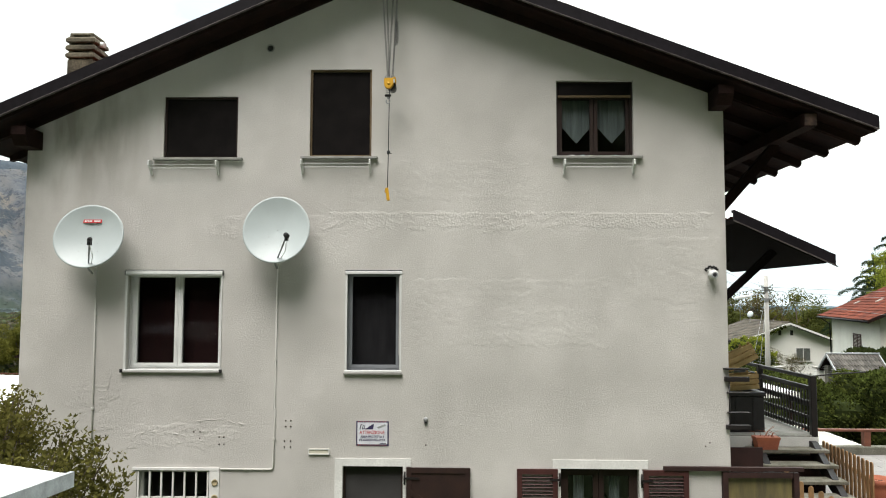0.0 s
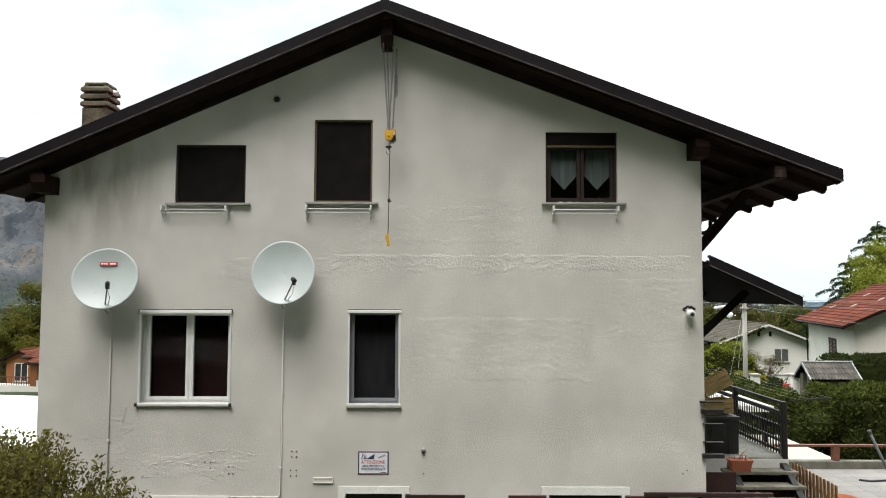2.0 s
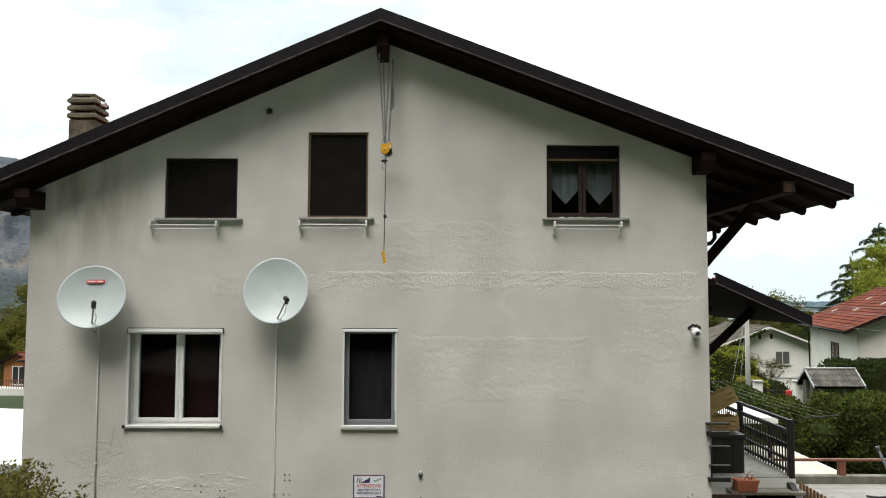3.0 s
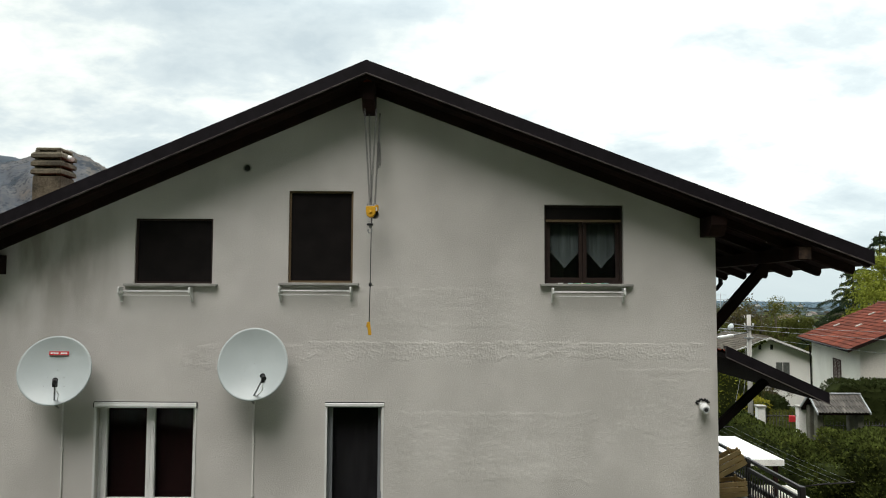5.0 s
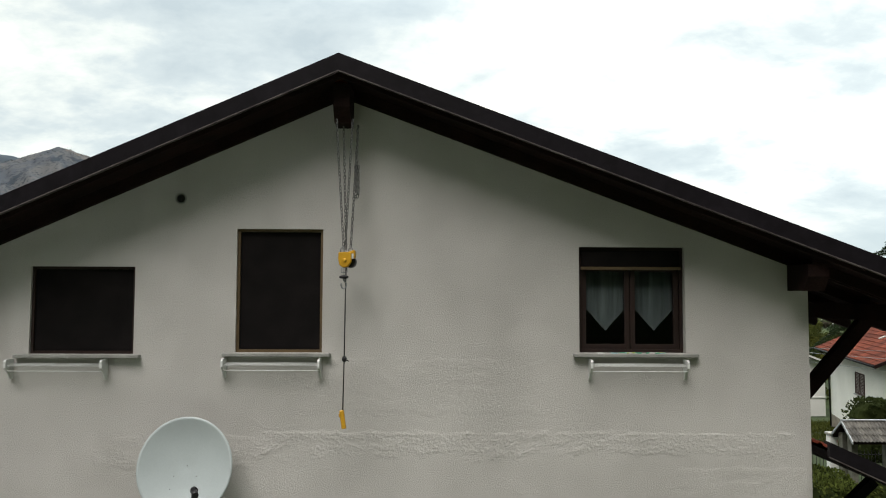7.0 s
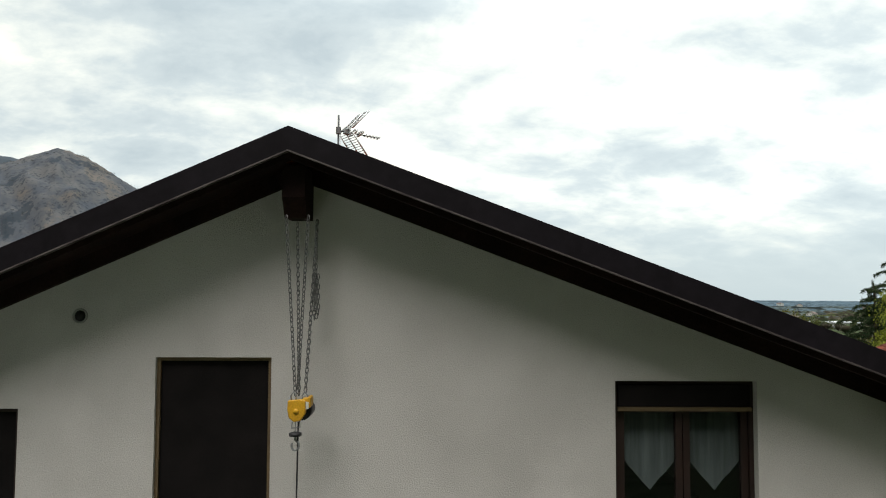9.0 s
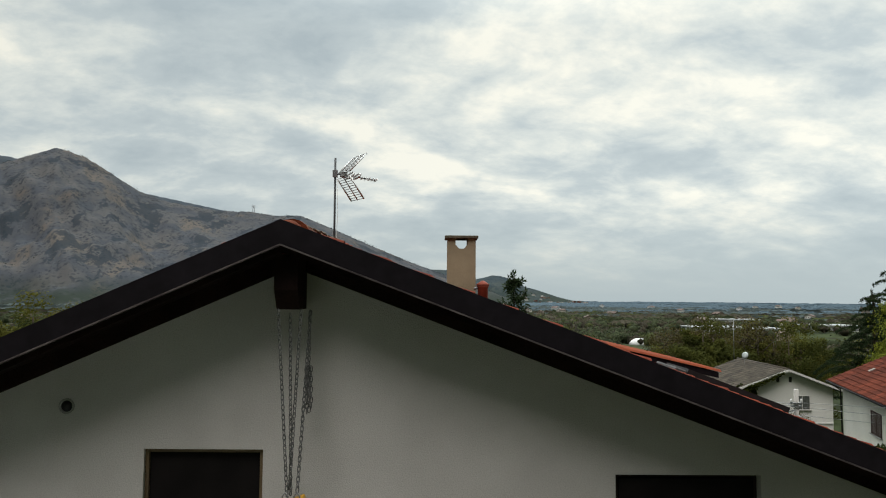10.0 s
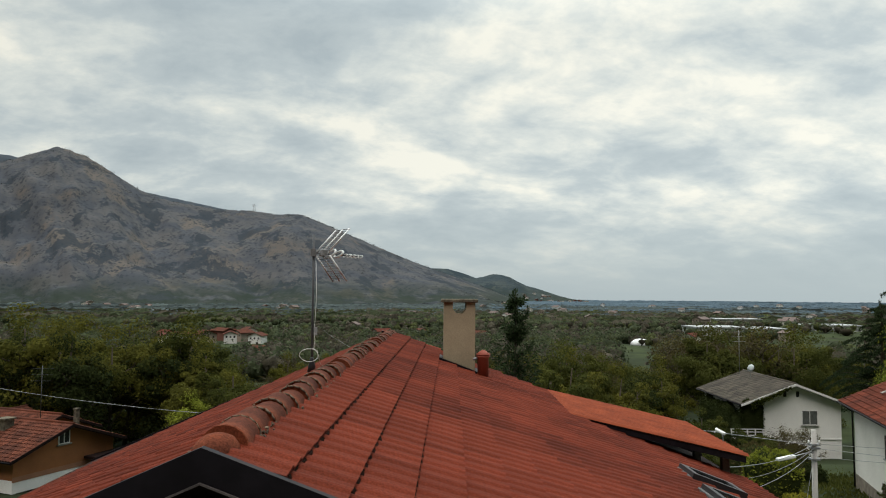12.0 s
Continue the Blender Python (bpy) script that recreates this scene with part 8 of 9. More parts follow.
wood(50, -31, -17.6, 72, 125, 0.85, 1.2, ["spring", "spring", "green", "spring", "dark", "dark"], 31, CLEAR)
wood(26, -37, -28.8, 120, 260, 0.9, 1.1, ["spring", "brown", "green", "brown"], 37, CLEAR)
wood(30, -18.6, 0, 80, 150, 0.55, 0.8, ["spring", "green", "brown", "bright", "brown", "dark"], 32, CLEAR)
wood(30, -12, 6, 150, 250, 0.7, 0.95, ["green", "brown", "spring", "dark"], 33, CLEAR)
wood(34, 2, 20, 62, 130, 0.65, 0.95, ["green", "spring", "dark", "brown", "green"], 34, CLEAR)
wood(26, 15, 31, 92, 150, 0.95, 1.2, ["brown", "green", "brown", "spring", "spring"], 35, CLEAR)
wood(30, 4, 32, 140, 250, 0.8, 1.1, ["brown", "green", "dark", "spring"], 36, CLEAR)
rng = random.Random(77)
# unseen trees added behind the viewpoint to hold back low sky light
for i in range(28):
    plant(rng.choice(["dark", "dark", "pine"]), -48 + i * 3.45 + rng.uniform(-1, 1), rng.uniform(-44, -26), rng.uniform(1.1, 1.5), rng)
for x, y, k, s in ((-15.6, 47, "bright", 0.8), (-13.2, 49, "bright", 0.62), (-14, 52, "green", 0.7), (-17.5, 55, "spring", 0.75), (21.5, 54, "green", 0.42), (24.5, 58, "dark", 0.36),
                   (20.5, 47, "green", 0.3), (26.0, 58, "dark", 0.32), (18.0, 44, "green", 0.28), (24, 47, "green", 0.24), (38.2, 50.6, "lime", 0.96), (43.0, 53.5, "lime", 1.1), (36.2, 51.0, "lime", 0.7), (44, 96, "spring", 1.15), (47, 92, "green", 1.1), (40, 99, "brown", 1.2), (50.5, 99, "spring", 1.2), (37, 93, "brown", 1.15), (33, 96, "brown", 1.1), (54, 101, "green", 1.15), (33, 50, "brown", 0.3),
                   (26.5, 50.5, "brown", 0.32), (29.5, 54, "brown", 0.3), (10, 52, "green", 0.75), (12, 58, "spring", 0.8), (3, 55, "green", 0.7), (8, 66, "brown", 0.85)):
    plant(k, x, y, s, rng)
pine = conifer("pine", 12.3, 1.9, 0.3, LEAF_PINE, "tall dark pine with upswept branches behind the roof", 41, 13, 0.75, 60, 0.4)
pine.location = (5.9, 41.5, ground_z(6, 41.5))


def cedar_tree(height, spread, seed, label, lean=0.25):
    """A cedar: a drooping leader and few long ragged boughs with needles hanging from them."""
    rng = random.Random(seed)
    t = thing("cedar", (0, 0, 0), label, "tree", "cedars")
    bm = bmesh.new()
    tube(bm, [(0, 0, -0.6), (0, 0, height * 0.6), (0.05, 0, height * 0.9), (lean * 0.5, 0.05, height - 0.25), (lean, 0.1, height)], 0.2, 8, 0.012)
    pts, nr = [], []
    z = height * 0.2
    while z < height - 0.9:
        # a tier of arching boughs that rise from the trunk and droop at the tip
        u = z / height
        first = rng.uniform(0, 2 * math.pi)
        for k in range(rng.choice((5, 6, 6))):
            a = first + k * 1.1 + rng.uniform(-0.35, 0.35)
            ln = (spread * (1 - u) ** 0.8 + 0.35) * rng.uniform(0.55, 1.12)
            rise = rng.uniform(0.42, 0.75)
            z0 = z + rng.uniform(-0.12, 0.12)
            path = []
            for j in range(9):
                q = j / 8
                path.append(Vector((math.cos(a) * ln * q, math.sin(a) * ln * q, z0 + ln * (rise * q - (rise + 0.02) * q ** 2.4))))
            tube(bm, path, 0.06 * (1.1 - u), 4, 0.012)
            for j in range(int(210 * ln) + 30):
                q = (0.08 + 0.92 * rng.random() ** 0.75) * 7.999
                i = int(q)
                c = path[i].lerp(path[i + 1], q - i)
                side = rng.gauss(0, 0.06 + 0.08 * ln * (1 - q / 8.4))
                hang = abs(rng.gauss(0, 0.11)) * (0.5 + q / 8)
                pts.append((c.x - math.sin(a) * side, c.y + math.cos(a) * side, c.z - hang - 0.25 * abs(side) + 0.05))
                nr.append((math.cos(a) * 0.5, math.sin(a) * 0.5, -0.5))
        z += (0.7 + 0.5 * (1 - u)) * rng.uniform(0.7, 1.25)
    for j in range(320):
        q = rng.random() ** 1.4
        pts.append((lean * q * q + rng.gauss(0, 0.04 + 0.2 * (1 - q)), rng.gauss(0, 0.04 + 0.2 * (1 - q)), height - 1.7 * (1 - q)))
        nr.append((0.4, 0, -0.4))
    part("trunk", bm, BARK, t)
    v, f = leaf_cloud(pts, 0.19, nr, 0.3, seed)
    ob = new("crown", cloud_mesh("crown", v, f, LEAF_PINE))
    ob.parent = t
    return t


gz1 = ground_z(50.3, 73)
cedar = cedar_tree(13.7 - gz1, 8.6, 43, "tall dark cedar with a drooping leader and ragged boughs")
cedar.location = (50.3, 73.0, gz1)
low_cedar = cedar_tree(9.8 - gz1, 8.2, 47, "smaller dark cedar with long drooping boughs", -0.2)
low_cedar.location = (47.2, 73.0, gz1)
for v in KINDS.values():
    for k in v:
        if first_use[id(k)]:
            k.location = (60, 120, ground_z(60, 120))


def hedge(name, x0, x1, y0, y1, z0, z1, n, leaf, mat, label, seed, wob=0.16, category="hedge", dark_core=None):
    """A clipped but uneven mass: an inner body, dark for the shade inside, under many leaves."""
    t = thing(name, ((x0 + x1) / 2, (y0 + y1) / 2, z0), label, category, "hedges")
    g = np.random.default_rng(seed)
    a, b, h = (x1 - x0) / 2, (y1 - y0) / 2, z1 - z0

    def bulge(p):
        return 1 + wob * np.array([noise.noise((q[0] * 0.9 + seed, q[1] * 0.9, q[2] * 0.9)) for q in p])[:, None]

    u = g.uniform(-1, 1, (n, 3))
    axis = g.integers(0, 3, n)
    wts = g.random(n)
    areas = np.array([b * h, a * h, a * b * 2])
    axis = np.searchsorted(np.cumsum(areas / areas.sum()), wts)
    u[np.arange(n), axis] = np.where(g.random(n) < 0.5, -1, 1)
    u[axis == 2, 2] = 1
    r = (np.abs(u) ** 6).sum(1) ** (1 / 6)
    nrm = np.sign(u) * np.abs(u) ** 5 / (r[:, None] ** 5)
    p = u / r[:, None]
    p = np.stack([p[:, 0] * a, p[:, 1] * b, (p[:, 2] * 0.5 + 0.5) * h], 1)
    p = np.stack([p[:, 0], p[:, 1], p[:, 2]], 1) * bulge(p)
    p -= nrm * g.uniform(0, 0.18, (n, 1))
    v, f = leaf_cloud(p, leaf, nrm * [1, 1, 1] + [0, 0, 0.4], 0.6, seed)
    ob = new("foliage", cloud_mesh("foliage", v, f, mat))
    ob.parent = t
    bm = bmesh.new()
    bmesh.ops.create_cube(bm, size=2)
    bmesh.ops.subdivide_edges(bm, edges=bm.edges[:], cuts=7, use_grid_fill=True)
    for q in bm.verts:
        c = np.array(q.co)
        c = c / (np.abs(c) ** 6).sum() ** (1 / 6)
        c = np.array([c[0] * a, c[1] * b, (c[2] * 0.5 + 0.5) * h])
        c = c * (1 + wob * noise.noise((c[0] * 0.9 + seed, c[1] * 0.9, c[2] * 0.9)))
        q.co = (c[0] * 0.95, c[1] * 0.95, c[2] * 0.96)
    part("inner_body", bm, dark_core or LEAF_DARK, t)
    return t


hedge("hedge", 11.5, 12.8, 10.4, 18.6, 0.0, 1.95, 15000, 0.11, LEAF_HEDGE, "clipped laurel hedge beside the white shelters", 51)
hedge("hedge", 12.3, 15.6, 9.6, 12.6, 0.0, 2.4, 16000, 0.11, LEAF_HEDGE, "rounded full laurel hedge behind the low wall", 52, 0.12)
hedge("hedge", 15.4, 22, 9.8, 12.2, 0.0, 2.2, 10000, 0.12, LEAF_HEDGE, "long laurel hedge behind the low wall", 53)
hedge("hedge", 21.2, 33, 28.6, 30.4, -1.3, 1.95, 9000, 0.16, LEAF_DARK, "tall dark clipped hedge in front of a house", 54, 0.05)
hedge("hedge", 11.0, 15.0, 27.5, 29.5, -1.2, 1.1, 6000, 0.16, LEAF_DARK, "dark green hedge across the lane", 55, 0.08)
hedge("ivy", 28.1, 28.96, 64.0, 73.5, ground_z(29, 66), -0.1, 7000, 0.2, LEAF_DARK, "dense dark ivy on the side of a white house", 59, 0.12, "ivy")
def verge_ivy():
    """Ivy that climbs along the edge of a gable roof."""
    t = thing("ivy", (29.0, 62.7, 0.6), "ragged ivy hanging along the roof edge of a white house", "ivy", "hedges")
    rng = random.Random(71)
    pts, bm = [], bmesh.new()
    tube(bm, [(0.3 + 3.4 * k / 8, 0.1, 0.05 + 1.3 * k / 8) for k in range(9)], 0.03, 5)
    for i in range(1500):
        u = rng.random()
        pts.append((0.2 + 3.6 * u, 0.1 + rng.gauss(0, 0.1), -0.05 + 1.36 * u - abs(rng.gauss(0, 0.28 * (1.15 - u))) + 0.1))
    part("stem", bm, BARK, t)
    v, f = leaf_cloud(pts, 0.17, None, 0.75, 72)
    ob = new("foliage", cloud_mesh("foliage", v, f, LEAF_HEDGE))
    ob.parent = t


verge_ivy()
# dark leaf mass added where the gable corner is a recess in shade
hedge("ivy", 28.3, 30.5, 63.1, 63.37, ground_z(29, 63), 0.75, 4200, 0.18, LEAF_DARK, "dark foliage put in for the shaded balcony recess of a white house", 60, 0.2, "ivy")
for x, y, w, h, mat in ((27.3, 57.8, 1.6, 2.4, LEAF_GREEN), (29.3, 60.3, 1.5, 1.8, LEAF_DARK), (25.6, 51.5, 1.4, 1.7, LEAF_GREEN), (31.5, 60.8, 1.3, 1.4, LEAF_BROWN), (26.2, 47.2, 1.2, 1.2, LEAF_DARK), (23.6, 49.5, 1.5, 2.0, LEAF_DARK), (28.2, 53.0, 1.0, 1.0, LEAF_BRIGHT)):
    hedge("shrub", x - w, x + w, y - w, y + w, ground_z(x, y), ground_z(x, y) + h, 2600, 0.17, mat, "loose garden shrub on the lawn below a white house", int(x * 7), 0.5, "shrub")
grass_at = np.random.default_rng(88)
gp = grass_at.uniform((20.5, 33), (35, 62), (14000, 2))
gv, gf = leaf_cloud([(x, y, ground_z(x, y) - 0.02) for x, y in gp], 0.3, np.tile((0, 0, 1.6), (len(gp), 1)), 0.35, 89)
tagged(new("grass", cloud_mesh("grass", gv, gf, LEAF_GREEN)), "rough uncut garden grass below the white house", "grass", kind="stuff")
hedge("shrub", 17.6, 19.0, 30.5, 32, -1.0, 0.6, 1600, 0.14, LEAF_YELLOW, "yellow flowering shrub across the lane", 56, 0.3, "shrub")
hedge("shrub", 17.2, 19.4, 33.4, 35.2, -1.5, 2.0, 3000, 0.16, LEAF_BRIGHT, "fresh green garden shrub across the lane", 57, 0.35, "shrub")
hedge("shrub", 19.5, 22.5, 40.0, 43.0, -2.0, 0.6, 3000, 0.18, LEAF_BROWN, "twiggy brown shrub in front of a white house", 58, 0.35, "shrub")


def front_bush():
    """The shrub between shelter and wall: stems with leaves set along many upright shoots."""
    t = thing("bush", (-4.3, -3.0, 0), "large variegated evergreen shrub with upright shoots", "shrub")
    rng = random.Random(61)
    bm = bmesh.new()
    pts, nr = [], []
    for i in range(720):
        a = rng.uniform(0, 2 * math.pi)
        r = math.sqrt(rng.random())
        x, y = r * 1.85 * math.cos(a), r * 0.85 * math.sin(a)
        top = 3.40 - 0.8 * max((x - 0.6) / 1.3, 0) ** 1.3 - 0.25 * abs(y) ** 2 + 0.22 * noise.noise((x * 1.3, y * 1.3, 0)) + rng.uniform(-0.25, 0.16)
        base = Vector((x * 0.5, y * 0.5, top * 0.35))
        tip = Vector((x + rng.uniform(-0.12, 0.12) + 0.08 * x, y + rng.uniform(-0.1, 0.1), top))
        if i % 3 == 0:
            tube(bm, [base, base.lerp(tip, 0.6) + Vector((0, 0, 0.08)), tip], 0.012, 4, 0.003)
        n = rng.randint(42, 60)
        for k in range(n):
            u = 1 - 0.55 * rng.random() ** 1.3
            c = base.lerp(tip, u)
            q = rng.uniform(0, 2 * math.pi)
            w = 0.035 + 0.10 * (1 - u)
            pts.append((c.x + math.cos(q) * w, c.y + math.sin(q) * w, c.z))
            nr.append((math.cos(q) * 0.8, math.sin(q) * 0.8, 0.7))
    for k in range(6):
        tube(bm, [(rng.uniform(-0.4, 0.4), rng.uniform(-0.2, 0.2), 0), (rng.uniform(-0.8, 0.8), rng.uniform(-0.4, 0.4), 1.3)], 0.05, 6, 0.02)
    part("stem", bm, BARK, t)
    v, f = leaf_cloud(pts, 0.06, nr, 0.5, 62)
    ob = new("foliage", cloud_mesh("foliage", v, f, LEAF_BUSH))
    ob.parent = t
    # dark body standing in for the shade between the leaves
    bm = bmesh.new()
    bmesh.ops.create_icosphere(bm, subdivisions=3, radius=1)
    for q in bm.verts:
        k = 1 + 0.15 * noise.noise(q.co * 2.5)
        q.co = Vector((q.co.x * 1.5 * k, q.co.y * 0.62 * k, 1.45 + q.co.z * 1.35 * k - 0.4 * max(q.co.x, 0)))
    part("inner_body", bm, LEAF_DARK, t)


front_bush()

# ---- far woods: tufts too many to count ----
g = np.random.default_rng(91)


def blob_shapes(seed, fine=2):
    """A few uneven rounded crowns to scatter."""
    out = []
    for k in range(5):
        bm = bmesh.new()
        bmesh.ops.create_icosphere(bm, subdivisions=fine, radius=1)
        for v in bm.verts:
            v.co *= 1 + 0.5 * noise.noise(v.co * 1.9 + Vector((seed * 3.1, k * 5.7, 0)))
            v.co.z *= 0.9
        out.append((np.array([v.co[:] for v in bm.verts]), np.array([[v.index for v in f.verts] for f in bm.faces])))
        bm.free()
    return out


# open fields in front of the village, the dome and the sheds
GAPS = ((-21, -12.3, 330, 640), (13.6, 17.4, 235, 575), (18.6, 26.2, 430, 715), (25.2, 31, 380, 810))


def far_wood(name, n, d0, d1, head0, head1, h, mat, seed, patchy=0.0, label="", tufts=0, leaf=1.0):
    g = np.random.default_rng(seed)
    shapes = blob_shapes(seed, 2 if d0 < 400 else 1)
    verts, faces, pts, ways, off, trees = [], [], [], [], 0, 0
    while trees < n:
        a = math.radians(g.uniform(head0, head1))
        d = math.exp(g.uniform(math.log(d0), math.log(d1)))
        x, y = d * math.sin(a), d * math.cos(a)
        hd = math.degrees(a)
        if noise.noise((x / 170, y / 170, seed * 0.37)) < patchy or any(h0 < hd < h1 and c0 < d < c1 for h0, h1, c0, c1 in GAPS):
            continue
        z = ground_z(x, y) + swell(x, y, d)
        hh = h * g.uniform(0.55, 1.25)
        size = np.array([hh * g.uniform(0.4, 0.62), hh * g.uniform(0.4, 0.62), hh * 0.5])
        at = np.array([x, y, z + hh * 0.42])
        v, f = shapes[trees % 5]
        verts.append(v * size * (0.68 if d0 < 400 else 0.88) + at)
        faces.append(f + off)
        off += len(v)
        if tufts:
            q = v[g.integers(0, len(v), tufts)] * g.uniform(0.75, 1.08, (tufts, 1)) + g.normal(size=(tufts, 3)) * 0.12
            pts.append(q * size + at)
            ways.append(q)
        trees += 1
    me = bpy.data.meshes.new(name)
    me.from_pydata(np.concatenate(verts).tolist(), [], np.concatenate(faces).tolist())
    me.polygons.foreach_set("use_smooth", [True] * len(me.polygons))
    me.materials.append(mat)
    ob = tagged(new(name, me), label, "woods", kind="stuff")
    if tufts:
        v, f = leaf_cloud(np.concatenate(pts), leaf, None, 0.9, seed, face=np.concatenate(ways))
        ob2 = new("leaf_tufts", cloud_mesh("leaf_tufts", v, f, mat))
        ob2.parent = ob
        tagged(ob2, kind="stuff")
    return ob


W_GREEN = leaf_material("far_wood_green", (0.072, 0.086, 0.044), (0.052, 0.066, 0.038), 0.35)
W_BROWN = leaf_material("far_wood_brown", (0.090, 0.080, 0.056), (0.066, 0.062, 0.048), 0.35)
W_SPRING = leaf_material("far_wood_spring", (0.084, 0.096, 0.036), (0.064, 0.075, 0.032), 0.35)
# the next two carry distance haze in their pale, bluish leaf colour
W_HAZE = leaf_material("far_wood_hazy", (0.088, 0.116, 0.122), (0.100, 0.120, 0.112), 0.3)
W_BLUE = leaf_material("far_wood_haze_blue", (0.115, 0.170, 0.212), (0.130, 0.182, 0.218), 0.12)
W_BLUE_DARK = leaf_material("mountain_conifers", (0.040, 0.046, 0.046), (0.05, 0.055, 0.053), 0.25)
far_wood("woods", 900, 235, 620, -38, 38, 11, W_GREEN, 1, -0.25, "mixed green woods in the valley", 110, 1.5)
far_wood("woods", 800, 235, 620, -38, 38, 11, W_BROWN, 2, -0.2, "brown spring woods in the valley", 110, 1.4)
far_wood("woods", 520, 235, 640, -38, 38, 10, W_SPRING, 3, -0.05, "light green spring woods in the valley", 110, 1.4)


def wood_belts(name, n, d0, d1, head0, head1, h, mat, seed, label):
    """Long uneven belts of trees on the plain, each a low ragged ridge of crowns, seen end on to end."""
    g = np.random.default_rng(seed)
    verts, faces, made = [], [], 0
    while made < n:
        hd = g.uniform(head0, head1)
        d = math.exp(g.uniform(math.log(d0), math.log(d1)))
        if any(h0 < hd < h1 and c0 < d < c1 for h0, h1, c0, c1 in GAPS):
            continue
        a = math.radians(hd)
        cx, cy = d * math.sin(a), d * math.cos(a)
        turn = -a + math.radians(g.normal(0, 14))
        tx, ty = math.cos(turn), math.sin(turn)
        ln, deep, top = g.uniform(22, 95) * (0.6 + d / 2500), g.uniform(14, 34), h * g.uniform(0.6, 1.15)
        step = max(2.6, d / 420)
        cols = max(int(ln / step), 4)
        base = len(verts)
        for i in range(cols + 1):
            u = i / cols
            s = (u - 0.5) * ln
            x, y = cx + tx * s, cy + ty * s
            z = ground_z(x, y) + swell(x, y, d)
            k = top * min(1.0, 6 * min(u, 1 - u) + 0.25) * (0.8 + 0.35 * noise.noise((s / 13, seed, made)) + g.uniform(-0.16, 0.16))
            for off, up_z in ((-0.5, -0.2), (-0.42 + g.uniform(-0.08, 0.08), 0.5 + g.uniform(-0.1, 0.1)), (-0.1 + g.uniform(-0.15, 0.15), 1.0), (0.5, 0.4)):
                verts.append((x - ty * deep * off * -1, y + tx * deep * off, z + k * up_z))
        for i in range(cols):
            for r in range(3):
                b = base + i * 4 + r
                faces.append((b, b + 4, b + 5, b + 1))
        made += 1
    me = bpy.data.meshes.new(name)
    me.from_pydata(verts, [], faces)
    me.materials.append(mat)
    return tagged(new(name, me), label, "woods", kind="stuff")


far_wood("woods", 1500, 540, 1150, -38, 38, 9, W_GREEN, 24, -0.25, "green woods and hedgerows on the near plain", 26, 1.9)
far_wood("woods", 1200, 540, 1150, -38, 38, 9, W_BROWN, 25, -0.25, "brown spring woods on the near plain", 26, 1.9)
far_wood("woods", 600, 540, 1150, -38, 38, 8, W_SPRING, 26, -0.15, "fresh green woods on the near plain", 26, 1.8)
wood_belts("woods", 700, 950, 1500, -38, 38, 9, W_GREEN, 4, "distant green woods on the plain")
wood_belts("woods", 560, 950, 1500, -38, 38, 9, W_BROWN, 14, "distant brown woods on the plain")
wood_belts("woods", 300, 950, 1500, -38, 38, 8, W_SPRING, 15, "distant fresh green hedgerows on the plain")
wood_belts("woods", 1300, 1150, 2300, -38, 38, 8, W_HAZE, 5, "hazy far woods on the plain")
wood_belts("woods", 1900, 1600, 4500, 4, 38, 6, W_BLUE, 6, "far woods coloured haze blue towards the horizon")

# dark conifer tufts on the mountain side
deps = bpy.context.evaluated_depsgraph_get()
deps.update()
g = np.random.default_rng(17)
tufts = []
while len(tufts) < 1000:
    a, d = math.radians(g.uniform(-34, 5)), g.uniform(2080, 3310)
    x, y = d * math.sin(a), d * math.cos(a)
    if d < 3200 and noise.noise((x / 260, y / 150, 4.0)) + 0.4 * noise.noise((x / 60, y / 60, 1.0)) < 0.36:
        continue
    hit, at, nn, fi, ob, mm = scene.ray_cast(deps, Vector((x, y, 1500)), Vector((0, 0, -1)))
    if hit and ob.name.startswith("mountain"):
        tufts.append(at[:])
q = g.normal(size=(len(tufts), 9, 3)) * [6.0, 6.0, 1.2]
pts = (np.asarray(tufts)[:, None, :] + q + [0, 0, 1]).reshape(-1, 3)
v, f = leaf_cloud(pts, 2.8, None, 0.9, 17, 0.6)
ob = new("woods", cloud_mesh("woods", v, f, W_BLUE_DARK))
tagged(ob, "dark conifer thickets on the mountain side", "woods", kind="stuff")
# white houses on the hill's lower slope and hamlets at the mountain's foot
rng = random.Random(52)
k = 0
for count, h0, h1, d0, d1 in ((16, 6.3, 8.8, 3480, 3800), (9, 9.0, 11.5, 3350, 3480), (8, -25.8, -24.0, 1980, 2120), (9, -23.3, -21.2, 1700, 1800), (6, -14.2, -10.5, 1500, 1900)):
    for i in range(count):
        a, d = radians(rng.uniform(h0, h1)), rng.uniform(d0, d1)
        x, y = d * math.sin(a), d * math.cos(a)
        hit, at, nn, fi, ob, mm = scene.ray_cast(deps, Vector((x, y, 1500)), Vector((0, 0, -1)))
        house_far = village_house(x, y, rng.uniform(-50, 50), rng.uniform(10, 17), rng.uniform(5, 7), rng.uniform(6, 9), k)
        if hit:
            house_far.location.z = at.z - 2
        tagged(house_far, "pale distant house below the hillside", "house", "hillside houses")
        k += 3 if i % 3 else 1


# ---- roof covering ----
covering = thing("roof_covering", (0, 0, 0), "weathered red interlocking roof tiles with rounded terracotta ridge tiles", "roof tiles", kind="structure")


def off_skylights(x, y):
    for x0, x1, y0, y1 in SKY:
        if x0 - 0.1 < x < x1 and y0 - 0.12 < y < y1 - 0.02:
            return False
    if DX0 + 0.6 < x and y > DY0 + 0.3:
        return False
    return True


rng = random.Random(15)
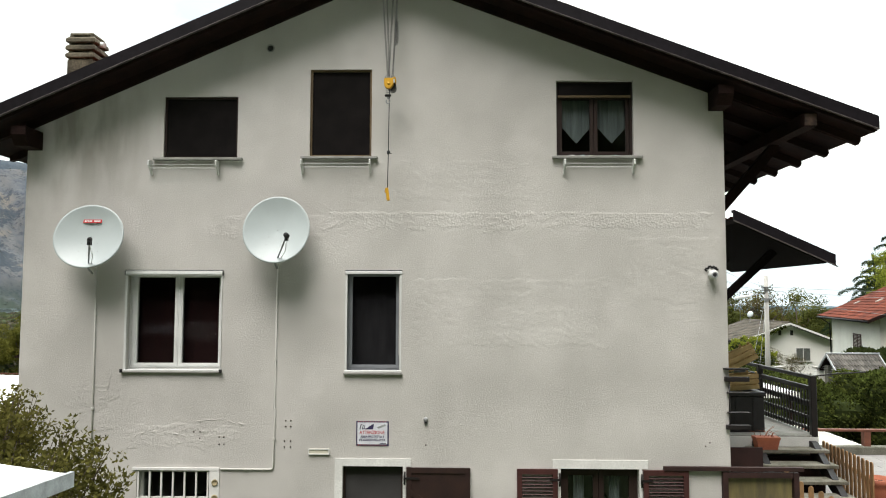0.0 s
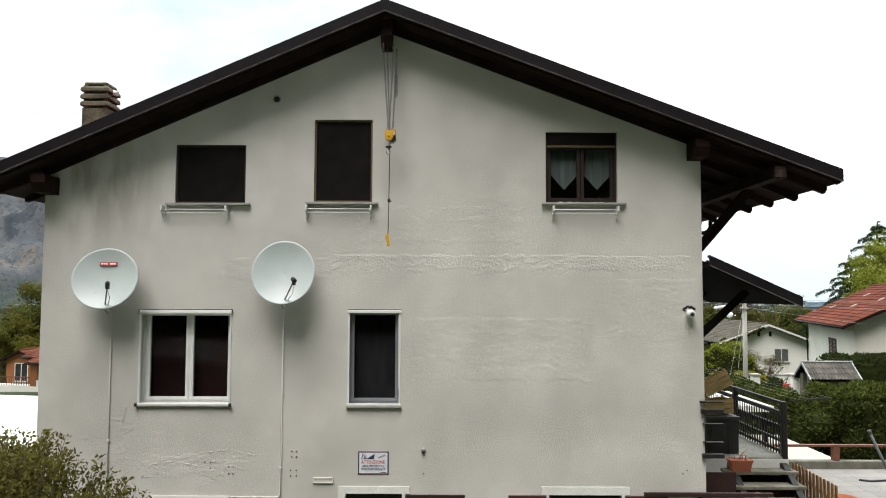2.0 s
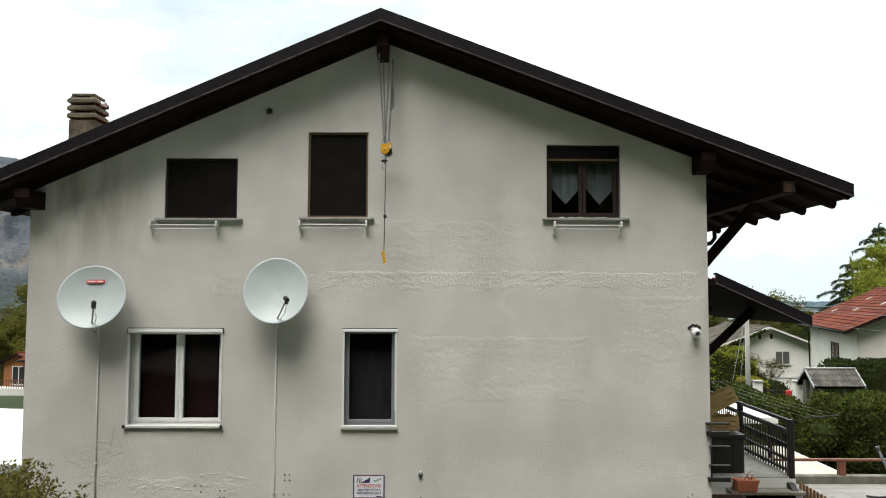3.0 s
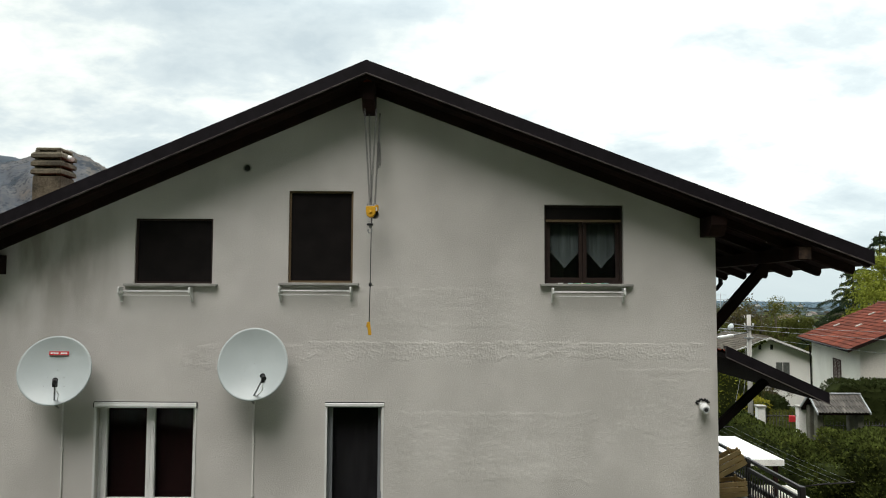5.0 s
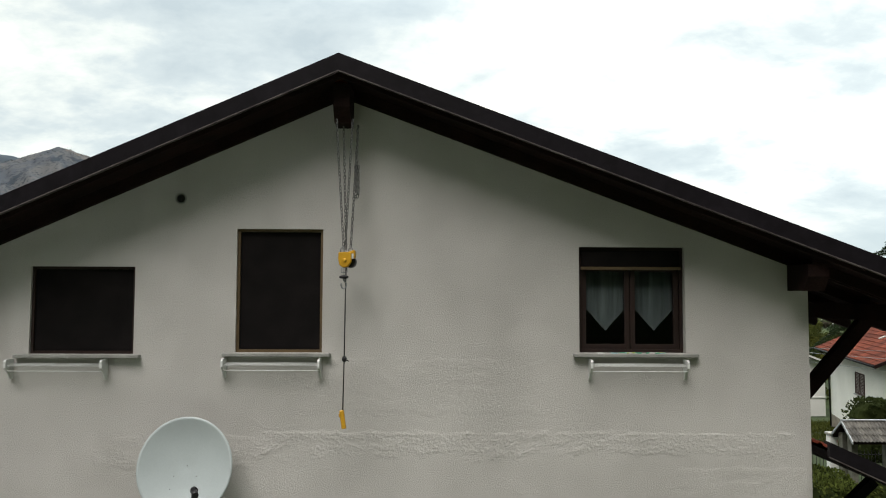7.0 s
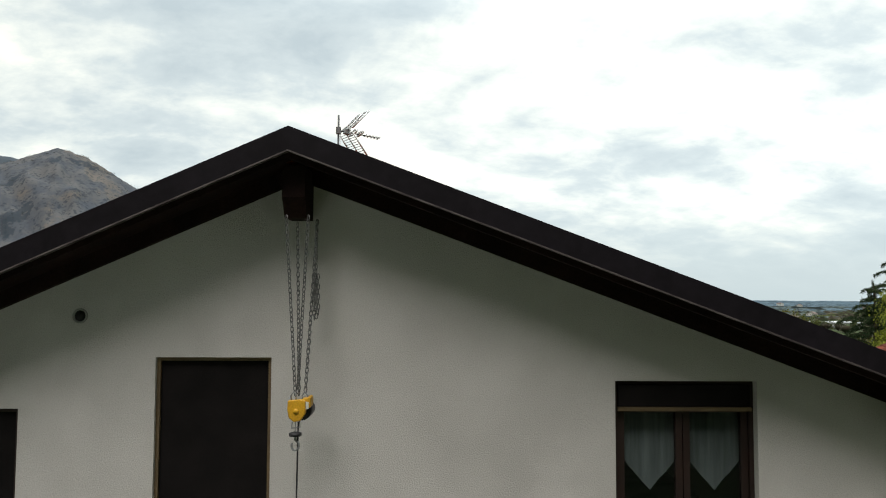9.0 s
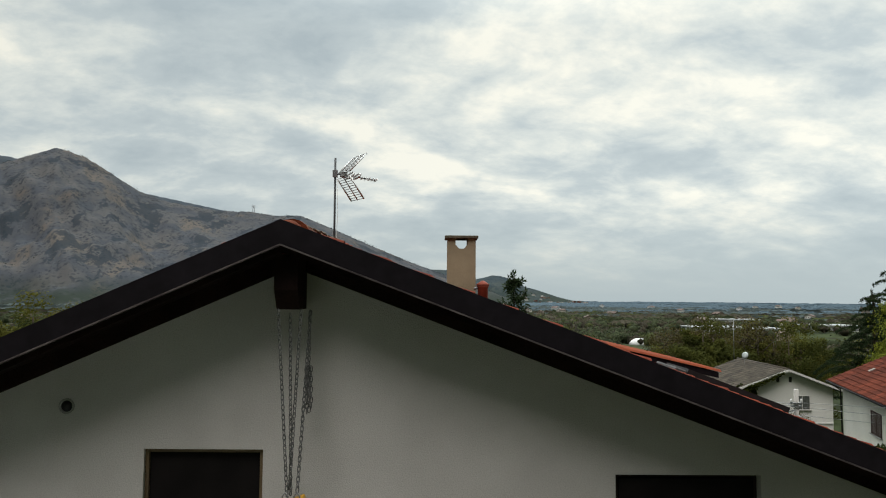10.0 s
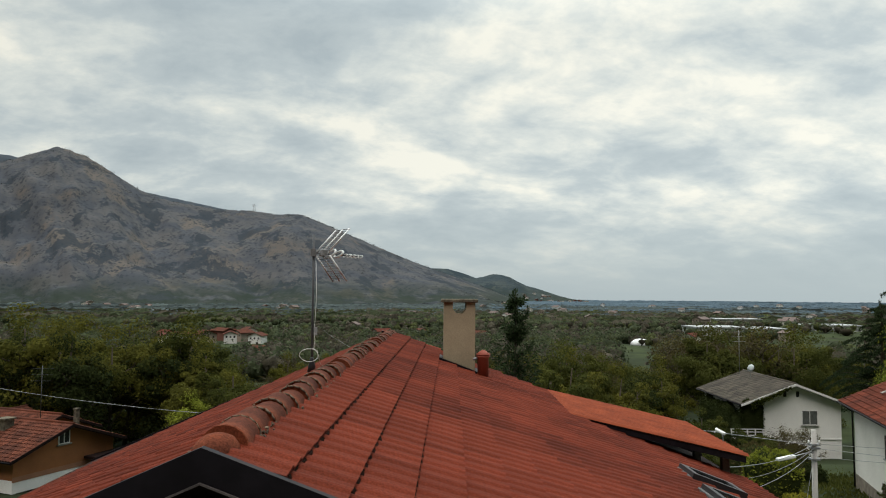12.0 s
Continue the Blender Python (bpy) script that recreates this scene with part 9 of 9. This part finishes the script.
lay_tiles(covering, 0.06, ER - 0.12, lambda x: roof_z(x) - 0.035, FY + 0.05, DEPTH + 0.44, lambda x, y: x < 4.2 and y < 3.2, SKEW, "roof_tile", (ROOF_TILE, ROOF_TILE_REST), keep=off_skylights)
lay_tiles(covering, -0.06, EL + 0.12, lambda x: roof_z(x) - 0.035 + 0.016 * x, FY + 0.05, DEPTH + 0.44, lambda x, y: False, SKEW, "roof_tile", (ROOF_TILE, ROOF_TILE_REST))

# lichen, dirt and painted-in shade under the lower edges of the upper courses
course, cosv = 0.335, 1 / math.sqrt(1 + SR * SR)
for c in range(1, 11):
    x = 0.06 + c * course * cosv
    bm = bmesh.new()
    y = FY + 0.14
    prev = None
    while y < DEPTH + 0.4:
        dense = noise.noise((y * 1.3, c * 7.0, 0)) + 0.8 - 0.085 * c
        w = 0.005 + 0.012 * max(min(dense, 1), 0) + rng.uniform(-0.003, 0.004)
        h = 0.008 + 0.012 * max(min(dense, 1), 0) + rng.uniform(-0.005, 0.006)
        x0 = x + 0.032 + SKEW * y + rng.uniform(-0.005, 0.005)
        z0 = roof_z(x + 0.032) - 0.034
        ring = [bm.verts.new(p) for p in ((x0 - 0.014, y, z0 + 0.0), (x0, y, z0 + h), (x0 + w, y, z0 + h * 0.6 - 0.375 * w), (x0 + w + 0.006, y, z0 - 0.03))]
        if prev and dense > 0.05:
            for i in range(3):
                bm.faces.new((prev[i], ring[i], ring[i + 1], prev[i + 1]))
        prev = ring
        y += rng.uniform(0.012, 0.03)
    part("lichen_shade_line", bm, MOSS, covering)

# ridge
bm = bmesh.new()
half = []
for k in range(9):
    a = math.pi * k / 8
    half.append((math.cos(a), math.sin(a)))
rows = []
for y, r in ((0.0, 0.134), (0.035, 0.135), (0.05, 0.127), (0.40, 0.121)):
    rows.append([bm.verts.new((c * r, y, s * r * 0.92)) for c, s in half])
for a, b in zip(rows, rows[1:]):
    for k in range(8):
        f = bm.faces.new((a[k], b[k], b[k + 1], a[k + 1]))
        f.smooth = True
bm.faces.new(rows[0])
ridge_me = finish(bm, "ridge_tile")
ridge_me.materials.append(RIDGE_TILE)
bm = bmesh.new()
for k in range(9):
    a = math.pi * k / 8
    tube(bm, [(math.cos(a) * 0.132, -0.01 + 0.01 * noise.noise((k, 1, 0)), math.sin(a) * 0.121), (math.cos(a + 0.35) * 0.13, 0.01, math.sin(a + 0.35) * 0.119)], 0.0075 + 0.003 * noise.noise((k * 2.3, 0, 4)), 5)
mortar_me = finish(bm, "mortar_joint")
mortar_me.materials.append(MORTAR)
rng = random.Random(5)
y = FY + 0.38
while y < DEPTH + 0.35:
    sag = -0.055 - 0.04 * (y / 11.4) ** 2
    m = pose(SKEW * y + rng.uniform(-0.012, 0.012), y, APEX + sag - 0.03 + rng.uniform(-0.006, 0.006), rng.uniform(-1.5, 1.5), rng.uniform(-3, 3), rng.uniform(-1.5, 1.5))
    sweep_piece("ridge_tile", ridge_me, covering, m)
    if rng.random() < 0.7:
        sweep_piece("mortar_joint", mortar_me, covering, m)
    y += 0.345
# rounded end piece of the ridge
bm = bmesh.new()
bmesh.ops.create_uvsphere(bm, u_segments=14, v_segments=8, radius=0.128)
for v in bm.verts:
    v.co.y *= 1.5
    v.co *= 1 + 0.07 * noise.noise(v.co * 14)
for f in bm.faces:
    f.smooth = True
ob = part("ridge_end", bm, RIDGE_TILE, covering)
ob.location = (-0.01, FY + 0.27, APEX - 0.105)
# crumbs of pale mortar along the ridge's bed
bm = bmesh.new()
for s in (-1, 1):
    for i in range(300):
        y = FY + 0.2 + i * 0.037
        if noise.noise((y * 1.7, s * 3.0, 0)) < 0.05:
            continue
        x = s * (0.135 + rng.uniform(-0.012, 0.022)) + SKEW * y
        made = bmesh.ops.create_icosphere(bm, subdivisions=1, radius=rng.uniform(0.005, 0.015), matrix=pose(x, y, roof_z(x) - 0.012 + rng.uniform(-0.008, 0.01)))
        for v in made["verts"]:
            v.co += Vector((rng.uniform(-1, 1), rng.uniform(-1, 1), rng.uniform(-1, 1))) * 0.004
part("mortar_bed", bm, MORTAR, covering, kind="stuff")

# paving stones of the patio
bm = bmesh.new()
box(bm, 0, 0.395, 0, 0.395, 0, 0.012)
stone_me = finish(bm, "paving_stone")
stone_me.materials.append(PAVING)
for i in range(13):
    for j in range(22):
        sweep_piece("paving_stone", stone_me, patio, pose(7.28 + i * 0.4, -2.4 + j * 0.4, PZ - 0.012))
